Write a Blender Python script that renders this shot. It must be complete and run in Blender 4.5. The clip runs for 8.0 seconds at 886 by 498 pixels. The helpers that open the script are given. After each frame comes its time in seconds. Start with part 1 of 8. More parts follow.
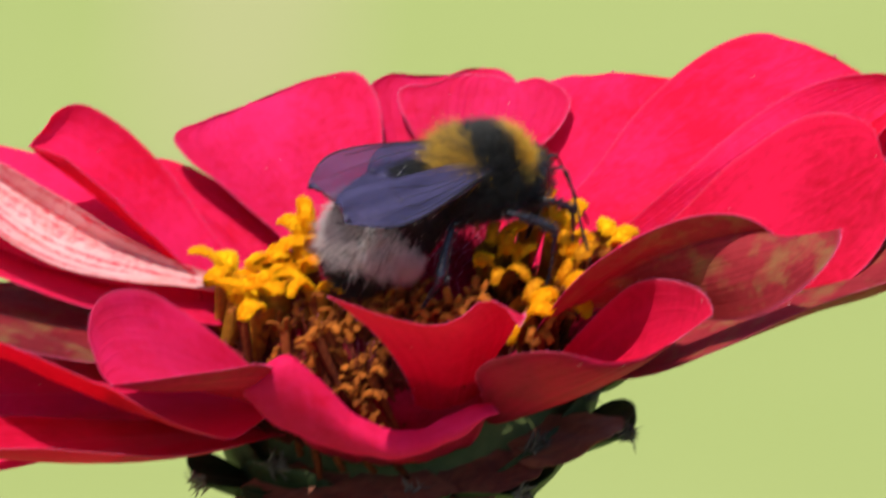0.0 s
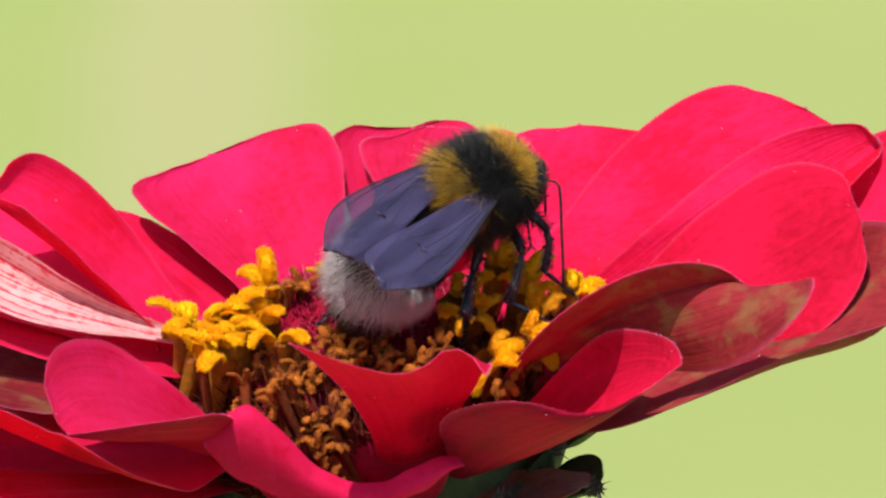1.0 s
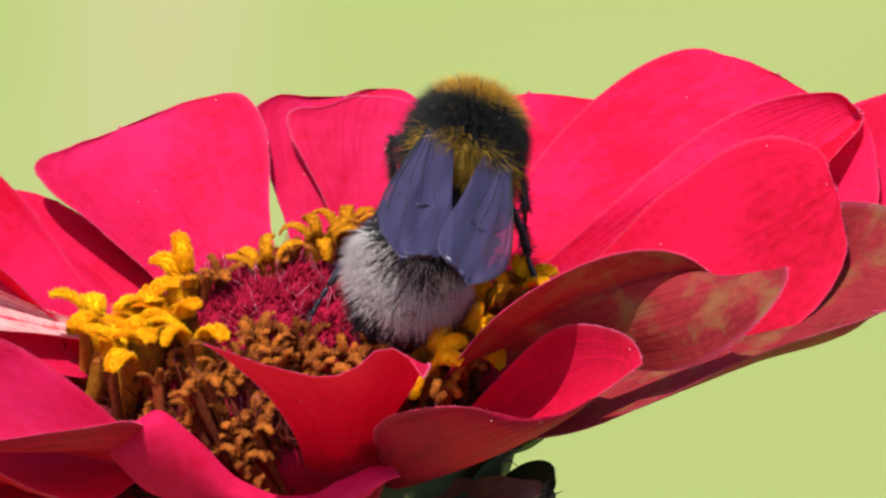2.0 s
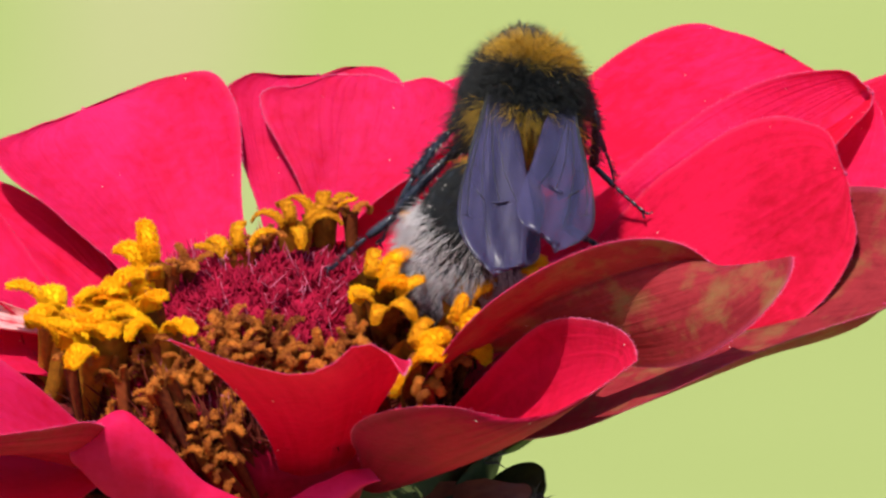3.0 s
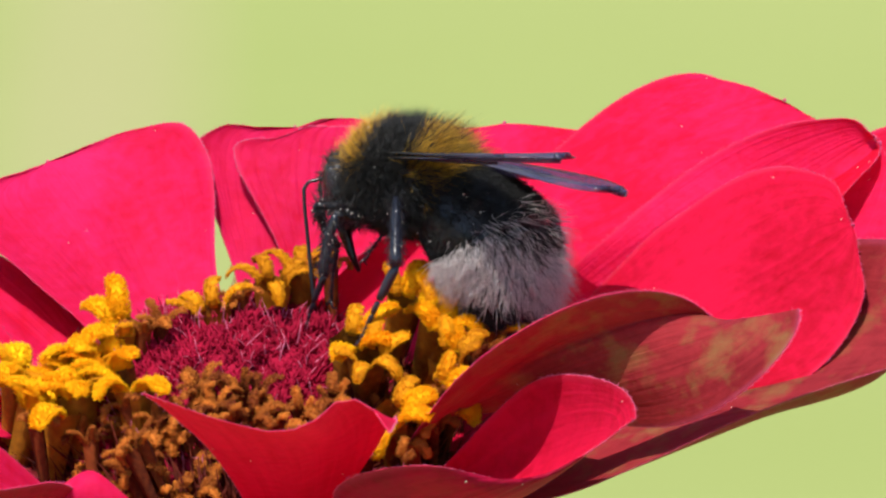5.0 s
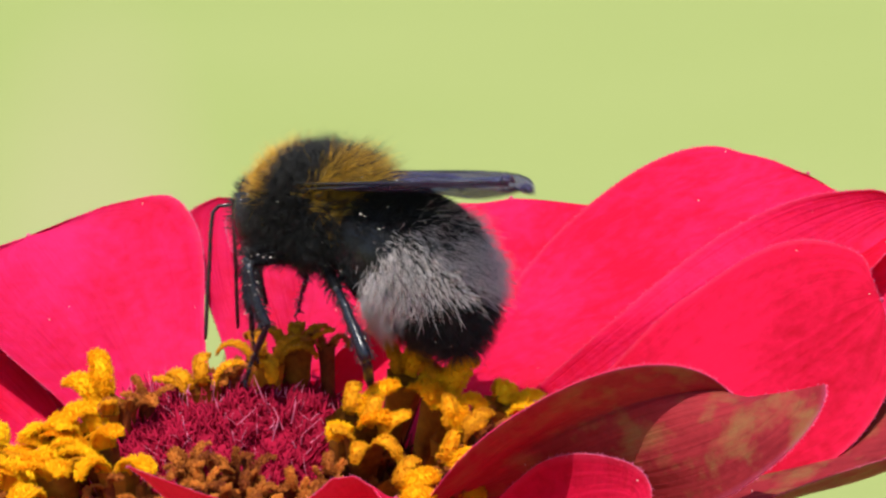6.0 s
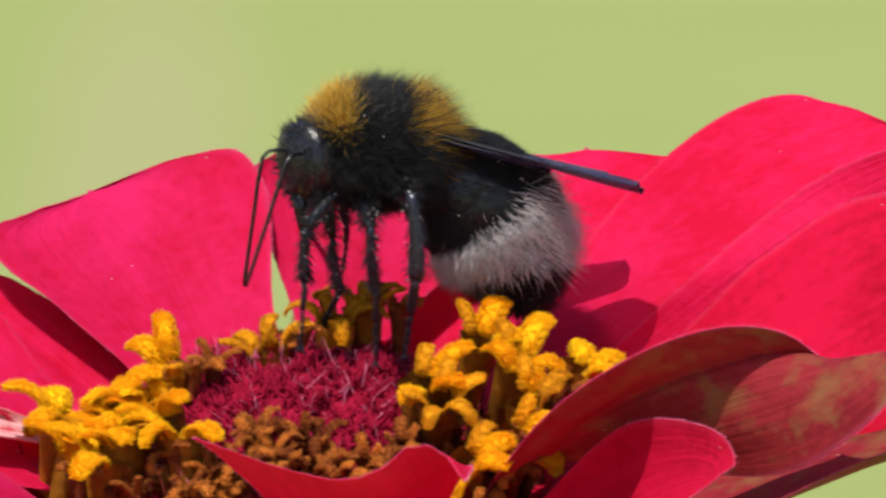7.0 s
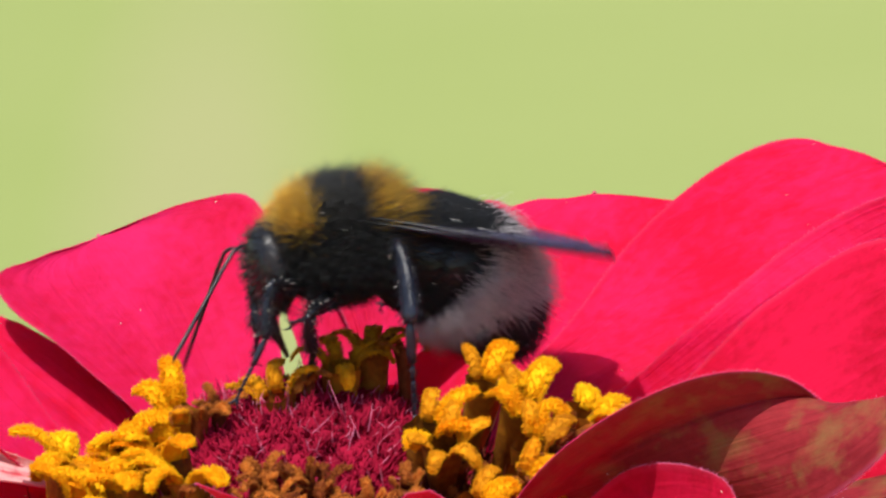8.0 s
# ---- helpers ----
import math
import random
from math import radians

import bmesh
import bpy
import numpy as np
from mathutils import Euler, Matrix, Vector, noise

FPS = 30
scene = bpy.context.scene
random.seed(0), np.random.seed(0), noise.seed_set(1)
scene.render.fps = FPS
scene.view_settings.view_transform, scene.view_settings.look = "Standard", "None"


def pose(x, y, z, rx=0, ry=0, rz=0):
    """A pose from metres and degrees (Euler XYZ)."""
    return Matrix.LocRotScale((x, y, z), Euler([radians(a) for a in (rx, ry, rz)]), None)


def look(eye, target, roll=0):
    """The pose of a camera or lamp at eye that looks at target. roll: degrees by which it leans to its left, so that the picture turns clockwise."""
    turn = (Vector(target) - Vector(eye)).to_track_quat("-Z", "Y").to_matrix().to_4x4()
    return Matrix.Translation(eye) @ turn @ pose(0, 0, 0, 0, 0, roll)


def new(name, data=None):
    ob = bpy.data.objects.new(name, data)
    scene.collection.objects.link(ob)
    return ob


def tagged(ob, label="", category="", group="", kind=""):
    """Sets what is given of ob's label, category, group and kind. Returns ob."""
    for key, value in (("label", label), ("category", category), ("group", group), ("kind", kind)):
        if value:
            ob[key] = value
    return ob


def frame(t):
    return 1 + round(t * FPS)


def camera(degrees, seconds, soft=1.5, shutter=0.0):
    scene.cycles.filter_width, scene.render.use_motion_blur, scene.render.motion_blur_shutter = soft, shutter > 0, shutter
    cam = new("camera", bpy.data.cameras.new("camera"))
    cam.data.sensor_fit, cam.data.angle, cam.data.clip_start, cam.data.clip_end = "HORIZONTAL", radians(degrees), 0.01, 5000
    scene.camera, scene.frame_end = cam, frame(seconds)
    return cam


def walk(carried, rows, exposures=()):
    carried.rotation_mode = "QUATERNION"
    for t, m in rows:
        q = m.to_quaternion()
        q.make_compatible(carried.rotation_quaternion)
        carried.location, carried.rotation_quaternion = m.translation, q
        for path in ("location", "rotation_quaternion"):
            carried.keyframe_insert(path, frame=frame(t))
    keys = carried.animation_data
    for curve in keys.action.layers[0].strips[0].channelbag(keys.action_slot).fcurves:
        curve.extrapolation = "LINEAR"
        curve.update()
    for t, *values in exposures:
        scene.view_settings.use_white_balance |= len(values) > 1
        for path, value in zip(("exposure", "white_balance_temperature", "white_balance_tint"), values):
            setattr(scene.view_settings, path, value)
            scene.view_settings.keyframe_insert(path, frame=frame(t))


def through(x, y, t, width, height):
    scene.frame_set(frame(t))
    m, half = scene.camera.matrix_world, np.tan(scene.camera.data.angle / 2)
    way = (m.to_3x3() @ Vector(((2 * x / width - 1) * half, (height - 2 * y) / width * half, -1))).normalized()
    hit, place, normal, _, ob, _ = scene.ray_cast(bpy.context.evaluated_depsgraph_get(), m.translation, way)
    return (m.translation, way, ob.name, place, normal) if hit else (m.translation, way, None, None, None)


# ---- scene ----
LENS, CLIP = 6.0, 8.0
cam = camera(LENS, CLIP, soft=2.4, shutter=0.4)
walk(cam, [
    (0.00, pose(0.00320, -0.52560, 0.76024, 73.4917, 0.1018, -0.1786)),
    (0.10, pose(0.00219, -0.52491, 0.75862, 73.8214, 0.0314, -0.3811)),
    (0.20, pose(0.00118, -0.52423, 0.75700, 74.1827, -0.0334, -0.5683)),
    (0.30, pose(0.00017, -0.52354, 0.75538, 74.4382, -0.1063, -0.7886)),
    (0.40, pose(-0.00084, -0.52286, 0.75376, 74.5653, -0.1088, -0.7616)),
    (0.50, pose(-0.00185, -0.52217, 0.75214, 74.6481, -0.1077, -0.7189)),
    (0.60, pose(-0.00114, -0.52123, 0.75185, 74.6123, -0.0777, -0.5282)),
    (0.70, pose(-0.00043, -0.52028, 0.75156, 74.5713, -0.0966, -0.5157)),
    (0.80, pose(0.00029, -0.51934, 0.75128, 74.5920, -0.1363, -0.5785)),
    (0.90, pose(0.00100, -0.51839, 0.75099, 74.6239, -0.1432, -0.5223)),
    (1.00, pose(0.00171, -0.51745, 0.75070, 74.5716, -0.1667, -0.5264)),
    (1.10, pose(0.00158, -0.51037, 0.74795, 74.6031, -0.1343, -0.5829)),
    (1.20, pose(0.00145, -0.50329, 0.74520, 74.7099, -0.1202, -0.7063)),
    (1.30, pose(0.00131, -0.49621, 0.74244, 74.8083, -0.0899, -0.7716)),
    (1.40, pose(0.00118, -0.48913, 0.73969, 74.9153, -0.0380, -0.7570)),
    (1.50, pose(0.00105, -0.48205, 0.73694, 74.9687, 0.0048, -0.7758)),
    (1.60, pose(0.00237, -0.47989, 0.73992, 74.4788, 0.0322, -0.7142)),
    (1.70, pose(0.00369, -0.47773, 0.74291, 74.0383, 0.0551, -0.6709)),
    (2.80, pose(0.00594, -0.43653, 0.73268, 73.8510, -0.0801, -0.8862)),
    (2.90, pose(0.00617, -0.43667, 0.73293, 73.8227, -0.0039, -0.8286)),
    (3.00, pose(0.00640, -0.43682, 0.73318, 73.8043, 0.0913, -0.7053)),
    (3.10, pose(0.00698, -0.43605, 0.73398, 73.7135, 0.1264, -0.6119)),
    (3.20, pose(0.00756, -0.43527, 0.73478, 73.5440, 0.1972, -0.3981)),
    (3.30, pose(0.00813, -0.43450, 0.73558, 73.4352, 0.2115, -0.3778)),
    (3.40, pose(0.00871, -0.43372, 0.73638, 73.3262, 0.2371, -0.3198)),
    (3.50, pose(0.00929, -0.43295, 0.73718, 73.2400, 0.1906, -0.5014)),
    (3.60, pose(0.00803, -0.43384, 0.73609, 73.5920, 0.0254, -0.8074)),
    (3.70, pose(0.00677, -0.43473, 0.73499, 73.7779, -0.0856, -0.9348)),
    (3.80, pose(0.00552, -0.43562, 0.73390, 73.9352, -0.1804, -1.0086)),
    (3.90, pose(0.00426, -0.43651, 0.73280, 74.0754, -0.2921, -1.1416)),
    (4.00, pose(0.00300, -0.43740, 0.73171, 74.2452, -0.3702, -1.1580)),
    (4.10, pose(0.00391, -0.43769, 0.73178, 74.2903, -0.2803, -1.1136)),
    (4.20, pose(0.00483, -0.43798, 0.73184, 74.3826, -0.2008, -1.1063)),
    (5.30, pose(0.00327, -0.41162, 0.71867, 75.2457, -0.1373, -1.1699)),
    (5.40, pose(0.00335, -0.41221, 0.71866, 75.3422, -0.1894, -1.2016)),
    (5.50, pose(0.00343, -0.41280, 0.71866, 75.3874, -0.2240, -1.1666)),
    (5.60, pose(0.00333, -0.40918, 0.71657, 75.6035, -0.3124, -1.2780)),
    (5.70, pose(0.00323, -0.40555, 0.71447, 75.8495, -0.3684, -1.2652)),
    (5.80, pose(0.00313, -0.40193, 0.71238, 76.1604, -0.4316, -1.2806)),
    (5.90, pose(0.00303, -0.39830, 0.71028, 76.3502, -0.4748, -1.2154)),
    (6.00, pose(0.00293, -0.39468, 0.70819, 76.4431, -0.5319, -1.2054)),
    (6.10, pose(0.00293, -0.39243, 0.70801, 76.3085, -0.5116, -1.2153)),
    (6.20, pose(0.00293, -0.39017, 0.70783, 76.2982, -0.5177, -1.3339)),
    (6.30, pose(0.00293, -0.38792, 0.70766, 76.3093, -0.5108, -1.3982)),
    (6.40, pose(0.00293, -0.38566, 0.70748, 76.2915, -0.4907, -1.4082)),
    (6.50, pose(0.00293, -0.38341, 0.70730, 76.2402, -0.4568, -1.3623)),
    (6.60, pose(0.00287, -0.38313, 0.70760, 75.8540, -0.3483, -1.1876)),
    (6.70, pose(0.00280, -0.38285, 0.70789, 75.6999, -0.2726, -1.1471)),
    (6.80, pose(0.00274, -0.38256, 0.70819, 75.6522, -0.1805, -1.0415)),
    (6.90, pose(0.00267, -0.38228, 0.70848, 75.6442, -0.1144, -1.0393)),
    (7.00, pose(0.00261, -0.38200, 0.70878, 75.6361, -0.0144, -0.9043)),
    (7.10, pose(0.00333, -0.38226, 0.70914, 75.5520, 0.0389, -0.8133)),
    (7.20, pose(0.00405, -0.38253, 0.70949, 75.5632, 0.0928, -0.7199)),
    (7.30, pose(0.00477, -0.38279, 0.70985, 75.5858, 0.1522, -0.6050)),
    (7.40, pose(0.00549, -0.38306, 0.71020, 75.6031, 0.2157, -0.4739)),
    (7.50, pose(0.00621, -0.38332, 0.71056, 75.6322, 0.2672, -0.3900)),
    (7.60, pose(0.00607, -0.38320, 0.71040, 75.6873, 0.2457, -0.4131)),
    (7.70, pose(0.00594, -0.38308, 0.71025, 75.7209, 0.2289, -0.4181)),
    (7.80, pose(0.00580, -0.38295, 0.71009, 75.7655, 0.2011, -0.4665)),
    (7.90, pose(0.00567, -0.38283, 0.70994, 75.8383, 0.1774, -0.4986)),
    (8.00, pose(0.00553, -0.38271, 0.70978, 75.8236, 0.1677, -0.4756)),
], exposures=[(0.0, 0.42), (0.4, 0.5), (6.0, 0.5), (6.5, 0.41), (7.0, 0.24), (7.5, 0.40), (8.0, 0.40)])

# ---- light ----
SUN_FROM = Vector((-0.20, -0.31, 0.93)).normalized()
world = bpy.data.worlds.new("daylight")
scene.world = world
world.use_nodes = True
_n = world.node_tree.nodes
_sky = _n.new("ShaderNodeTexSky")
_sky.sky_type, _sky.sun_disc = "NISHITA", False
_sky.sun_elevation = math.asin(SUN_FROM.z)
_sky.sun_rotation = math.atan2(SUN_FROM.x, SUN_FROM.y)
_n["Background"].inputs["Strength"].default_value = 0.13
world.node_tree.links.new(_sky.outputs[0], _n["Background"].inputs["Color"])
sun = new("sun", bpy.data.lights.new("sun", "SUN"))
sun.data.energy, sun.data.angle, sun.data.color = 3.95, radians(0.5), (1.0, 0.95, 0.87)
sun.matrix_world = look(SUN_FROM * 5, (0, 0, 0))

MM = 0.001
FLOWER = pose(0.001, 0.0004, 0.60144, 14, -7, 0)      # disc centre of the bloom, leaning to the viewer
rng = np.random.default_rng(7)


# ---- materials ----
def nodes_of(name):
    m = bpy.data.materials.new(name)
    m.use_nodes = True
    return m, m.node_tree, m.node_tree.nodes["Principled BSDF"]


def node(tree, kind, **values):
    n = tree.nodes.new(kind)
    for key, value in values.items():
        n.inputs[key.replace("_", " ")].default_value = value
    return n


def ramp(tree, source, stops):
    r = tree.nodes.new("ShaderNodeValToRGB")
    while len(r.color_ramp.elements) < len(stops):
        r.color_ramp.elements.new(0.5)
    for e, (at, colour) in zip(r.color_ramp.elements, stops):
        e.position, e.color = at, (*colour, 1)
    tree.links.new(source, r.inputs[0])
    return r.outputs[0]


def mix(tree, fac, a, b):
    m = tree.nodes.new("ShaderNodeMix")
    m.data_type = "RGBA"
    for value, sock in ((fac, m.inputs[0]), (a, m.inputs[6]), (b, m.inputs[7])):
        if isinstance(value, (int, float)):
            sock.default_value = value
        elif isinstance(value, tuple):
            sock.default_value = (*value, 1)
        else:
            tree.links.new(value, sock)
    return m.outputs[2]


def math_node(tree, op, a, b=0.0):
    m = tree.nodes.new("ShaderNodeMath")
    m.operation = op
    for value, sock in ((a, m.inputs[0]), (b, m.inputs[1])):
        if isinstance(value, (int, float)):
            sock.default_value = value
        else:
            tree.links.new(value, sock)
    return m.outputs[0]


def mottled(name, dark, light, rough=0.6, scale=600.0, bump=0.15, sheen=0.0, distance=0.0001, spec=0.5):
    """A plain material with variation at two scales and a fine relief."""
    m, t, b = nodes_of(name)
    co = t.nodes.new("ShaderNodeTexCoord")
    n1 = node(t, "ShaderNodeTexNoise", Scale=scale, Detail=5.0)
    n2 = node(t, "ShaderNodeTexNoise", Scale=scale * 5, Detail=3.0)
    info = t.nodes.new("ShaderNodeObjectInfo")
    for n in (n1, n2):
        t.links.new(co.outputs["Object"], n.inputs["Vector"])
    f = math_node(t, "ADD", math_node(t, "MULTIPLY", n1.outputs[0], 0.6), math_node(t, "MULTIPLY", n2.outputs[0], 0.4))
    f = math_node(t, "ADD", f, math_node(t, "MULTIPLY", math_node(t, "SUBTRACT", info.outputs["Random"], 0.5), 0.3))
    t.links.new(ramp(t, f, [(0.3, dark), (0.7, light)]), b.inputs["Base Color"])
    b.inputs["Roughness"].default_value = rough
    b.inputs["Specular IOR Level"].default_value = spec
    b.inputs["Sheen Weight"].default_value = sheen
    bp = node(t, "ShaderNodeBump", Strength=bump, Distance=distance)
    t.links.new(n2.outputs[0], bp.inputs["Height"])
    t.links.new(bp.outputs[0], b.inputs["Normal"])
    return m


def petal_material(name, deep, bright, rim, glow, through=0.35, blotch=None, amount=0.0, streak=0.25, rough=0.62, gloss=0.07, span=(0.3, 0.68)):
    """Velvety petal skin: fine lengthwise veins, soft mottling, a paler rim, and light passing through."""
    m, t, b = nodes_of(name)
    uv = t.nodes.new("ShaderNodeUVMap")
    sep = t.nodes.new("ShaderNodeSeparateXYZ")
    t.links.new(uv.outputs[0], sep.inputs[0])
    info = t.nodes.new("ShaderNodeObjectInfo")
    stretch = t.nodes.new("ShaderNodeCombineXYZ")
    t.links.new(math_node(t, "MULTIPLY", sep.outputs[0], 26.0), stretch.inputs[0])
    t.links.new(math_node(t, "MULTIPLY", sep.outputs[1], 1.6), stretch.inputs[1])
    t.links.new(math_node(t, "MULTIPLY", info.outputs["Random"], 37.0), stretch.inputs[2])
    veins = node(t, "ShaderNodeTexNoise", Scale=1.0, Detail=3.0, Distortion=0.4)
    t.links.new(stretch.outputs[0], veins.inputs["Vector"])
    geo = t.nodes.new("ShaderNodeTexCoord")
    big = node(t, "ShaderNodeTexNoise", Scale=130.0, Detail=4.0, Roughness=0.6)
    fine = node(t, "ShaderNodeTexNoise", Scale=1700.0, Detail=4.0, Roughness=0.65)
    for n in (big, fine):
        t.links.new(geo.outputs["Object"], n.inputs["Vector"])
    f = math_node(t, "ADD", math_node(t, "MULTIPLY", big.outputs[0], 1.0 - streak), math_node(t, "MULTIPLY", veins.outputs[0], streak))
    f = math_node(t, "ADD", f, math_node(t, "MULTIPLY", math_node(t, "SUBTRACT", fine.outputs[0], 0.5), 0.5))
    f = math_node(t, "ADD", f, math_node(t, "MULTIPLY", math_node(t, "SUBTRACT", info.outputs["Random"], 0.5), 0.16))
    colour = ramp(t, f, [(span[0], deep), (span[1], bright)])
    if blotch:
        spot = node(t, "ShaderNodeTexNoise", Scale=380.0, Detail=5.0, Roughness=0.62)
        t.links.new(geo.outputs["Object"], spot.inputs["Vector"])
        mask = ramp(t, spot.outputs[0], [(0.56 - amount * 0.12, (0, 0, 0)), (0.74 - amount * 0.12, (1, 1, 1))])
        colour = mix(t, math_node(t, "MULTIPLY", mask, amount), colour, blotch)
    edge = ramp(t, math_node(t, "ABSOLUTE", math_node(t, "SUBTRACT", math_node(t, "MULTIPLY", sep.outputs[0], 2.0), 1.0)),
                [(0.95, (0, 0, 0)), (1.0, (1, 1, 1))])
    colour = mix(t, math_node(t, "MULTIPLY", edge, 0.14), colour, rim)
    t.links.new(colour, b.inputs["Base Color"])
    b.inputs["Roughness"].default_value = rough
    b.inputs["Specular IOR Level"].default_value = gloss
    b.inputs["Sheen Weight"].default_value = 0.03
    b.inputs["Sheen Roughness"].default_value = 0.5
    b.inputs["Sheen Tint"].default_value = (1.0, 0.35, 0.5, 1)
    bp = node(t, "ShaderNodeBump", Strength=0.8, Distance=0.00016)
    h = math_node(t, "ADD", math_node(t, "MULTIPLY", veins.outputs[0], 0.7), math_node(t, "MULTIPLY", fine.outputs[0], 0.5))
    t.links.new(h, bp.inputs["Height"])
    t.links.new(bp.outputs[0], b.inputs["Normal"])
    tr = t.nodes.new("ShaderNodeBsdfTranslucent")
    tr.inputs["Color"].default_value = (*glow, 1)
    t.links.new(bp.outputs[0], tr.inputs["Normal"])
    mx = t.nodes.new("ShaderNodeMixShader")
    mx.inputs[0].default_value = through
    t.links.new(b.outputs[0], mx.inputs[1])
    t.links.new(tr.outputs[0], mx.inputs[2])
    t.links.new(mx.outputs[0], t.nodes["Material Output"].inputs["Surface"])
    return m


PINK = (0.95, 0.02, 0.15)
M_PETAL = petal_material("petal_skin", (0.76, 0.008, 0.055), (0.96, 0.026, 0.175), (0.85, 0.2, 0.4), PINK, 0.5, streak=0.15)
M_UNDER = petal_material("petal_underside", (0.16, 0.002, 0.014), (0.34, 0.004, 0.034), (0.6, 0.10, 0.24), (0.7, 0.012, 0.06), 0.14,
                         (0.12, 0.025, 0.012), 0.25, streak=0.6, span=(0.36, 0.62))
# stained maroon-brown reverse; base colour also darkened to stand for shade on it
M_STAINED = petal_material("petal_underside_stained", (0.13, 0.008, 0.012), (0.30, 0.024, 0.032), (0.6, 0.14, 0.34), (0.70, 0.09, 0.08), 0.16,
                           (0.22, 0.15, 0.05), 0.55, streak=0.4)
M_PALE = petal_material("petal_pale_striped", (0.72, 0.03, 0.08), (0.95, 0.58, 0.56), (0.8, 0.45, 0.35), (0.9, 0.2, 0.27), 0.38,
                        (0.55, 0.22, 0.12), 0.35, streak=0.95, span=(0.47, 0.60))
M_RED = petal_material("petal_skin_red", (0.50, 0.003, 0.018), (0.86, 0.010, 0.068), (0.82, 0.18, 0.36), (0.95, 0.012, 0.07), 0.45, span=(0.36, 0.64))
M_MID = petal_material("petal_reverse_red", (0.44, 0.003, 0.026), (0.72, 0.010, 0.075), (0.7, 0.12, 0.26), (0.85, 0.012, 0.11), 0.32, streak=0.5)
M_DOWN = mottled("petal_down", (0.60, 0.04, 0.14), (0.78, 0.15, 0.30), 0.7, 900, 0.0, spec=0.2)
M_DRY = mottled("dry_petal", (0.09, 0.02, 0.014), (0.32, 0.11, 0.05), 0.7, 260, 0.5)
M_BLACK = mottled("bee_cuticle", (0.004, 0.004, 0.005), (0.012, 0.012, 0.015), 0.28, 900, 0.3)


def hair_material(name, dark, light, through):
    m = mottled(name, dark, light, 0.5, 500, 0.0)
    t = m.node_tree
    b = t.nodes["Principled BSDF"]
    tr = t.nodes.new("ShaderNodeBsdfTranslucent")
    tr.inputs["Color"].default_value = (*light, 1)
    mx = t.nodes.new("ShaderNodeMixShader")
    mx.inputs[0].default_value = through
    t.links.new(b.outputs[0], mx.inputs[1])
    t.links.new(tr.outputs[0], mx.inputs[2])
    t.links.new(mx.outputs[0], t.nodes["Material Output"].inputs["Surface"])
    return m


M_FUR = {
    "black": mottled("black_hair", (0.006, 0.006, 0.006), (0.02, 0.018, 0.016), 0.55, 500, 0.0),
    "yellow": hair_material("yellow_hair", (0.40, 0.19, 0.012), (0.76, 0.46, 0.045), 0.35),
    "white": hair_material("white_hair", (0.48, 0.43, 0.43), (0.84, 0.78, 0.77), 0.40),
}
M_LEG = mottled("leg_cuticle", (0.006, 0.007, 0.012), (0.016, 0.018, 0.030), 0.30, 900, 0.3)
M_EYE = mottled("compound_eye", (0.006, 0.005, 0.006), (0.02, 0.016, 0.016), 0.15, 4000, 0.5)
M_YELLOW = mottled("floret_lobe_yellow", (0.80, 0.25, 0.0), (0.98, 0.56, 0.006), 0.8, 900, 0.5, spec=0.1)
M_OLD = mottled("ageing_lobe", (0.40, 0.13, 0.004), (0.88, 0.38, 0.006), 0.8, 900, 0.5, spec=0.1)
M_TUBE = mottled("floret_tube", (0.09, 0.024, 0.003), (0.46, 0.17, 0.009), 0.7, 420, 0.5, spec=0.15)
M_BROWN = mottled("withered_floret", (0.14, 0.024, 0.005), (0.64, 0.20, 0.026), 0.8, 700, 0.6, spec=0.15)
M_DRYTUBE = mottled("withered_floret_tube", (0.05, 0.008, 0.004), (0.23, 0.05, 0.012), 0.8, 700, 0.6, spec=0.1)
M_POLLEN = mottled("pollen", (0.62, 0.58, 0.48), (0.85, 0.82, 0.74), 0.7, 3000, 0.2)
M_STUBBLE = mottled("dark_stubble", (0.03, 0.005, 0.004), (0.17, 0.026, 0.014), 0.8, 500, 0.4, spec=0.08)
M_PURPLE = mottled("disc_bract", (0.12, 0.001, 0.009), (0.34, 0.005, 0.034), 0.8, 500, 0.3, spec=0.12)
M_PINKTIP = mottled("bract_tip", (0.34, 0.02, 0.08), (0.60, 0.14, 0.24), 0.6, 500, 0.2, spec=0.3)
M_GREEN = mottled("green_bract", (0.014, 0.024, 0.007), (0.07, 0.085, 0.026), 0.6, 260, 0.4, spec=0.15)
M_FRINGE = mottled("bract_fringe", (0.03, 0.022, 0.018), (0.22, 0.17, 0.12), 0.7, 600, 0.4)
M_STEM = mottled("stem_skin", (0.05, 0.09, 0.02), (0.13, 0.2, 0.06), 0.6, 300, 0.4)


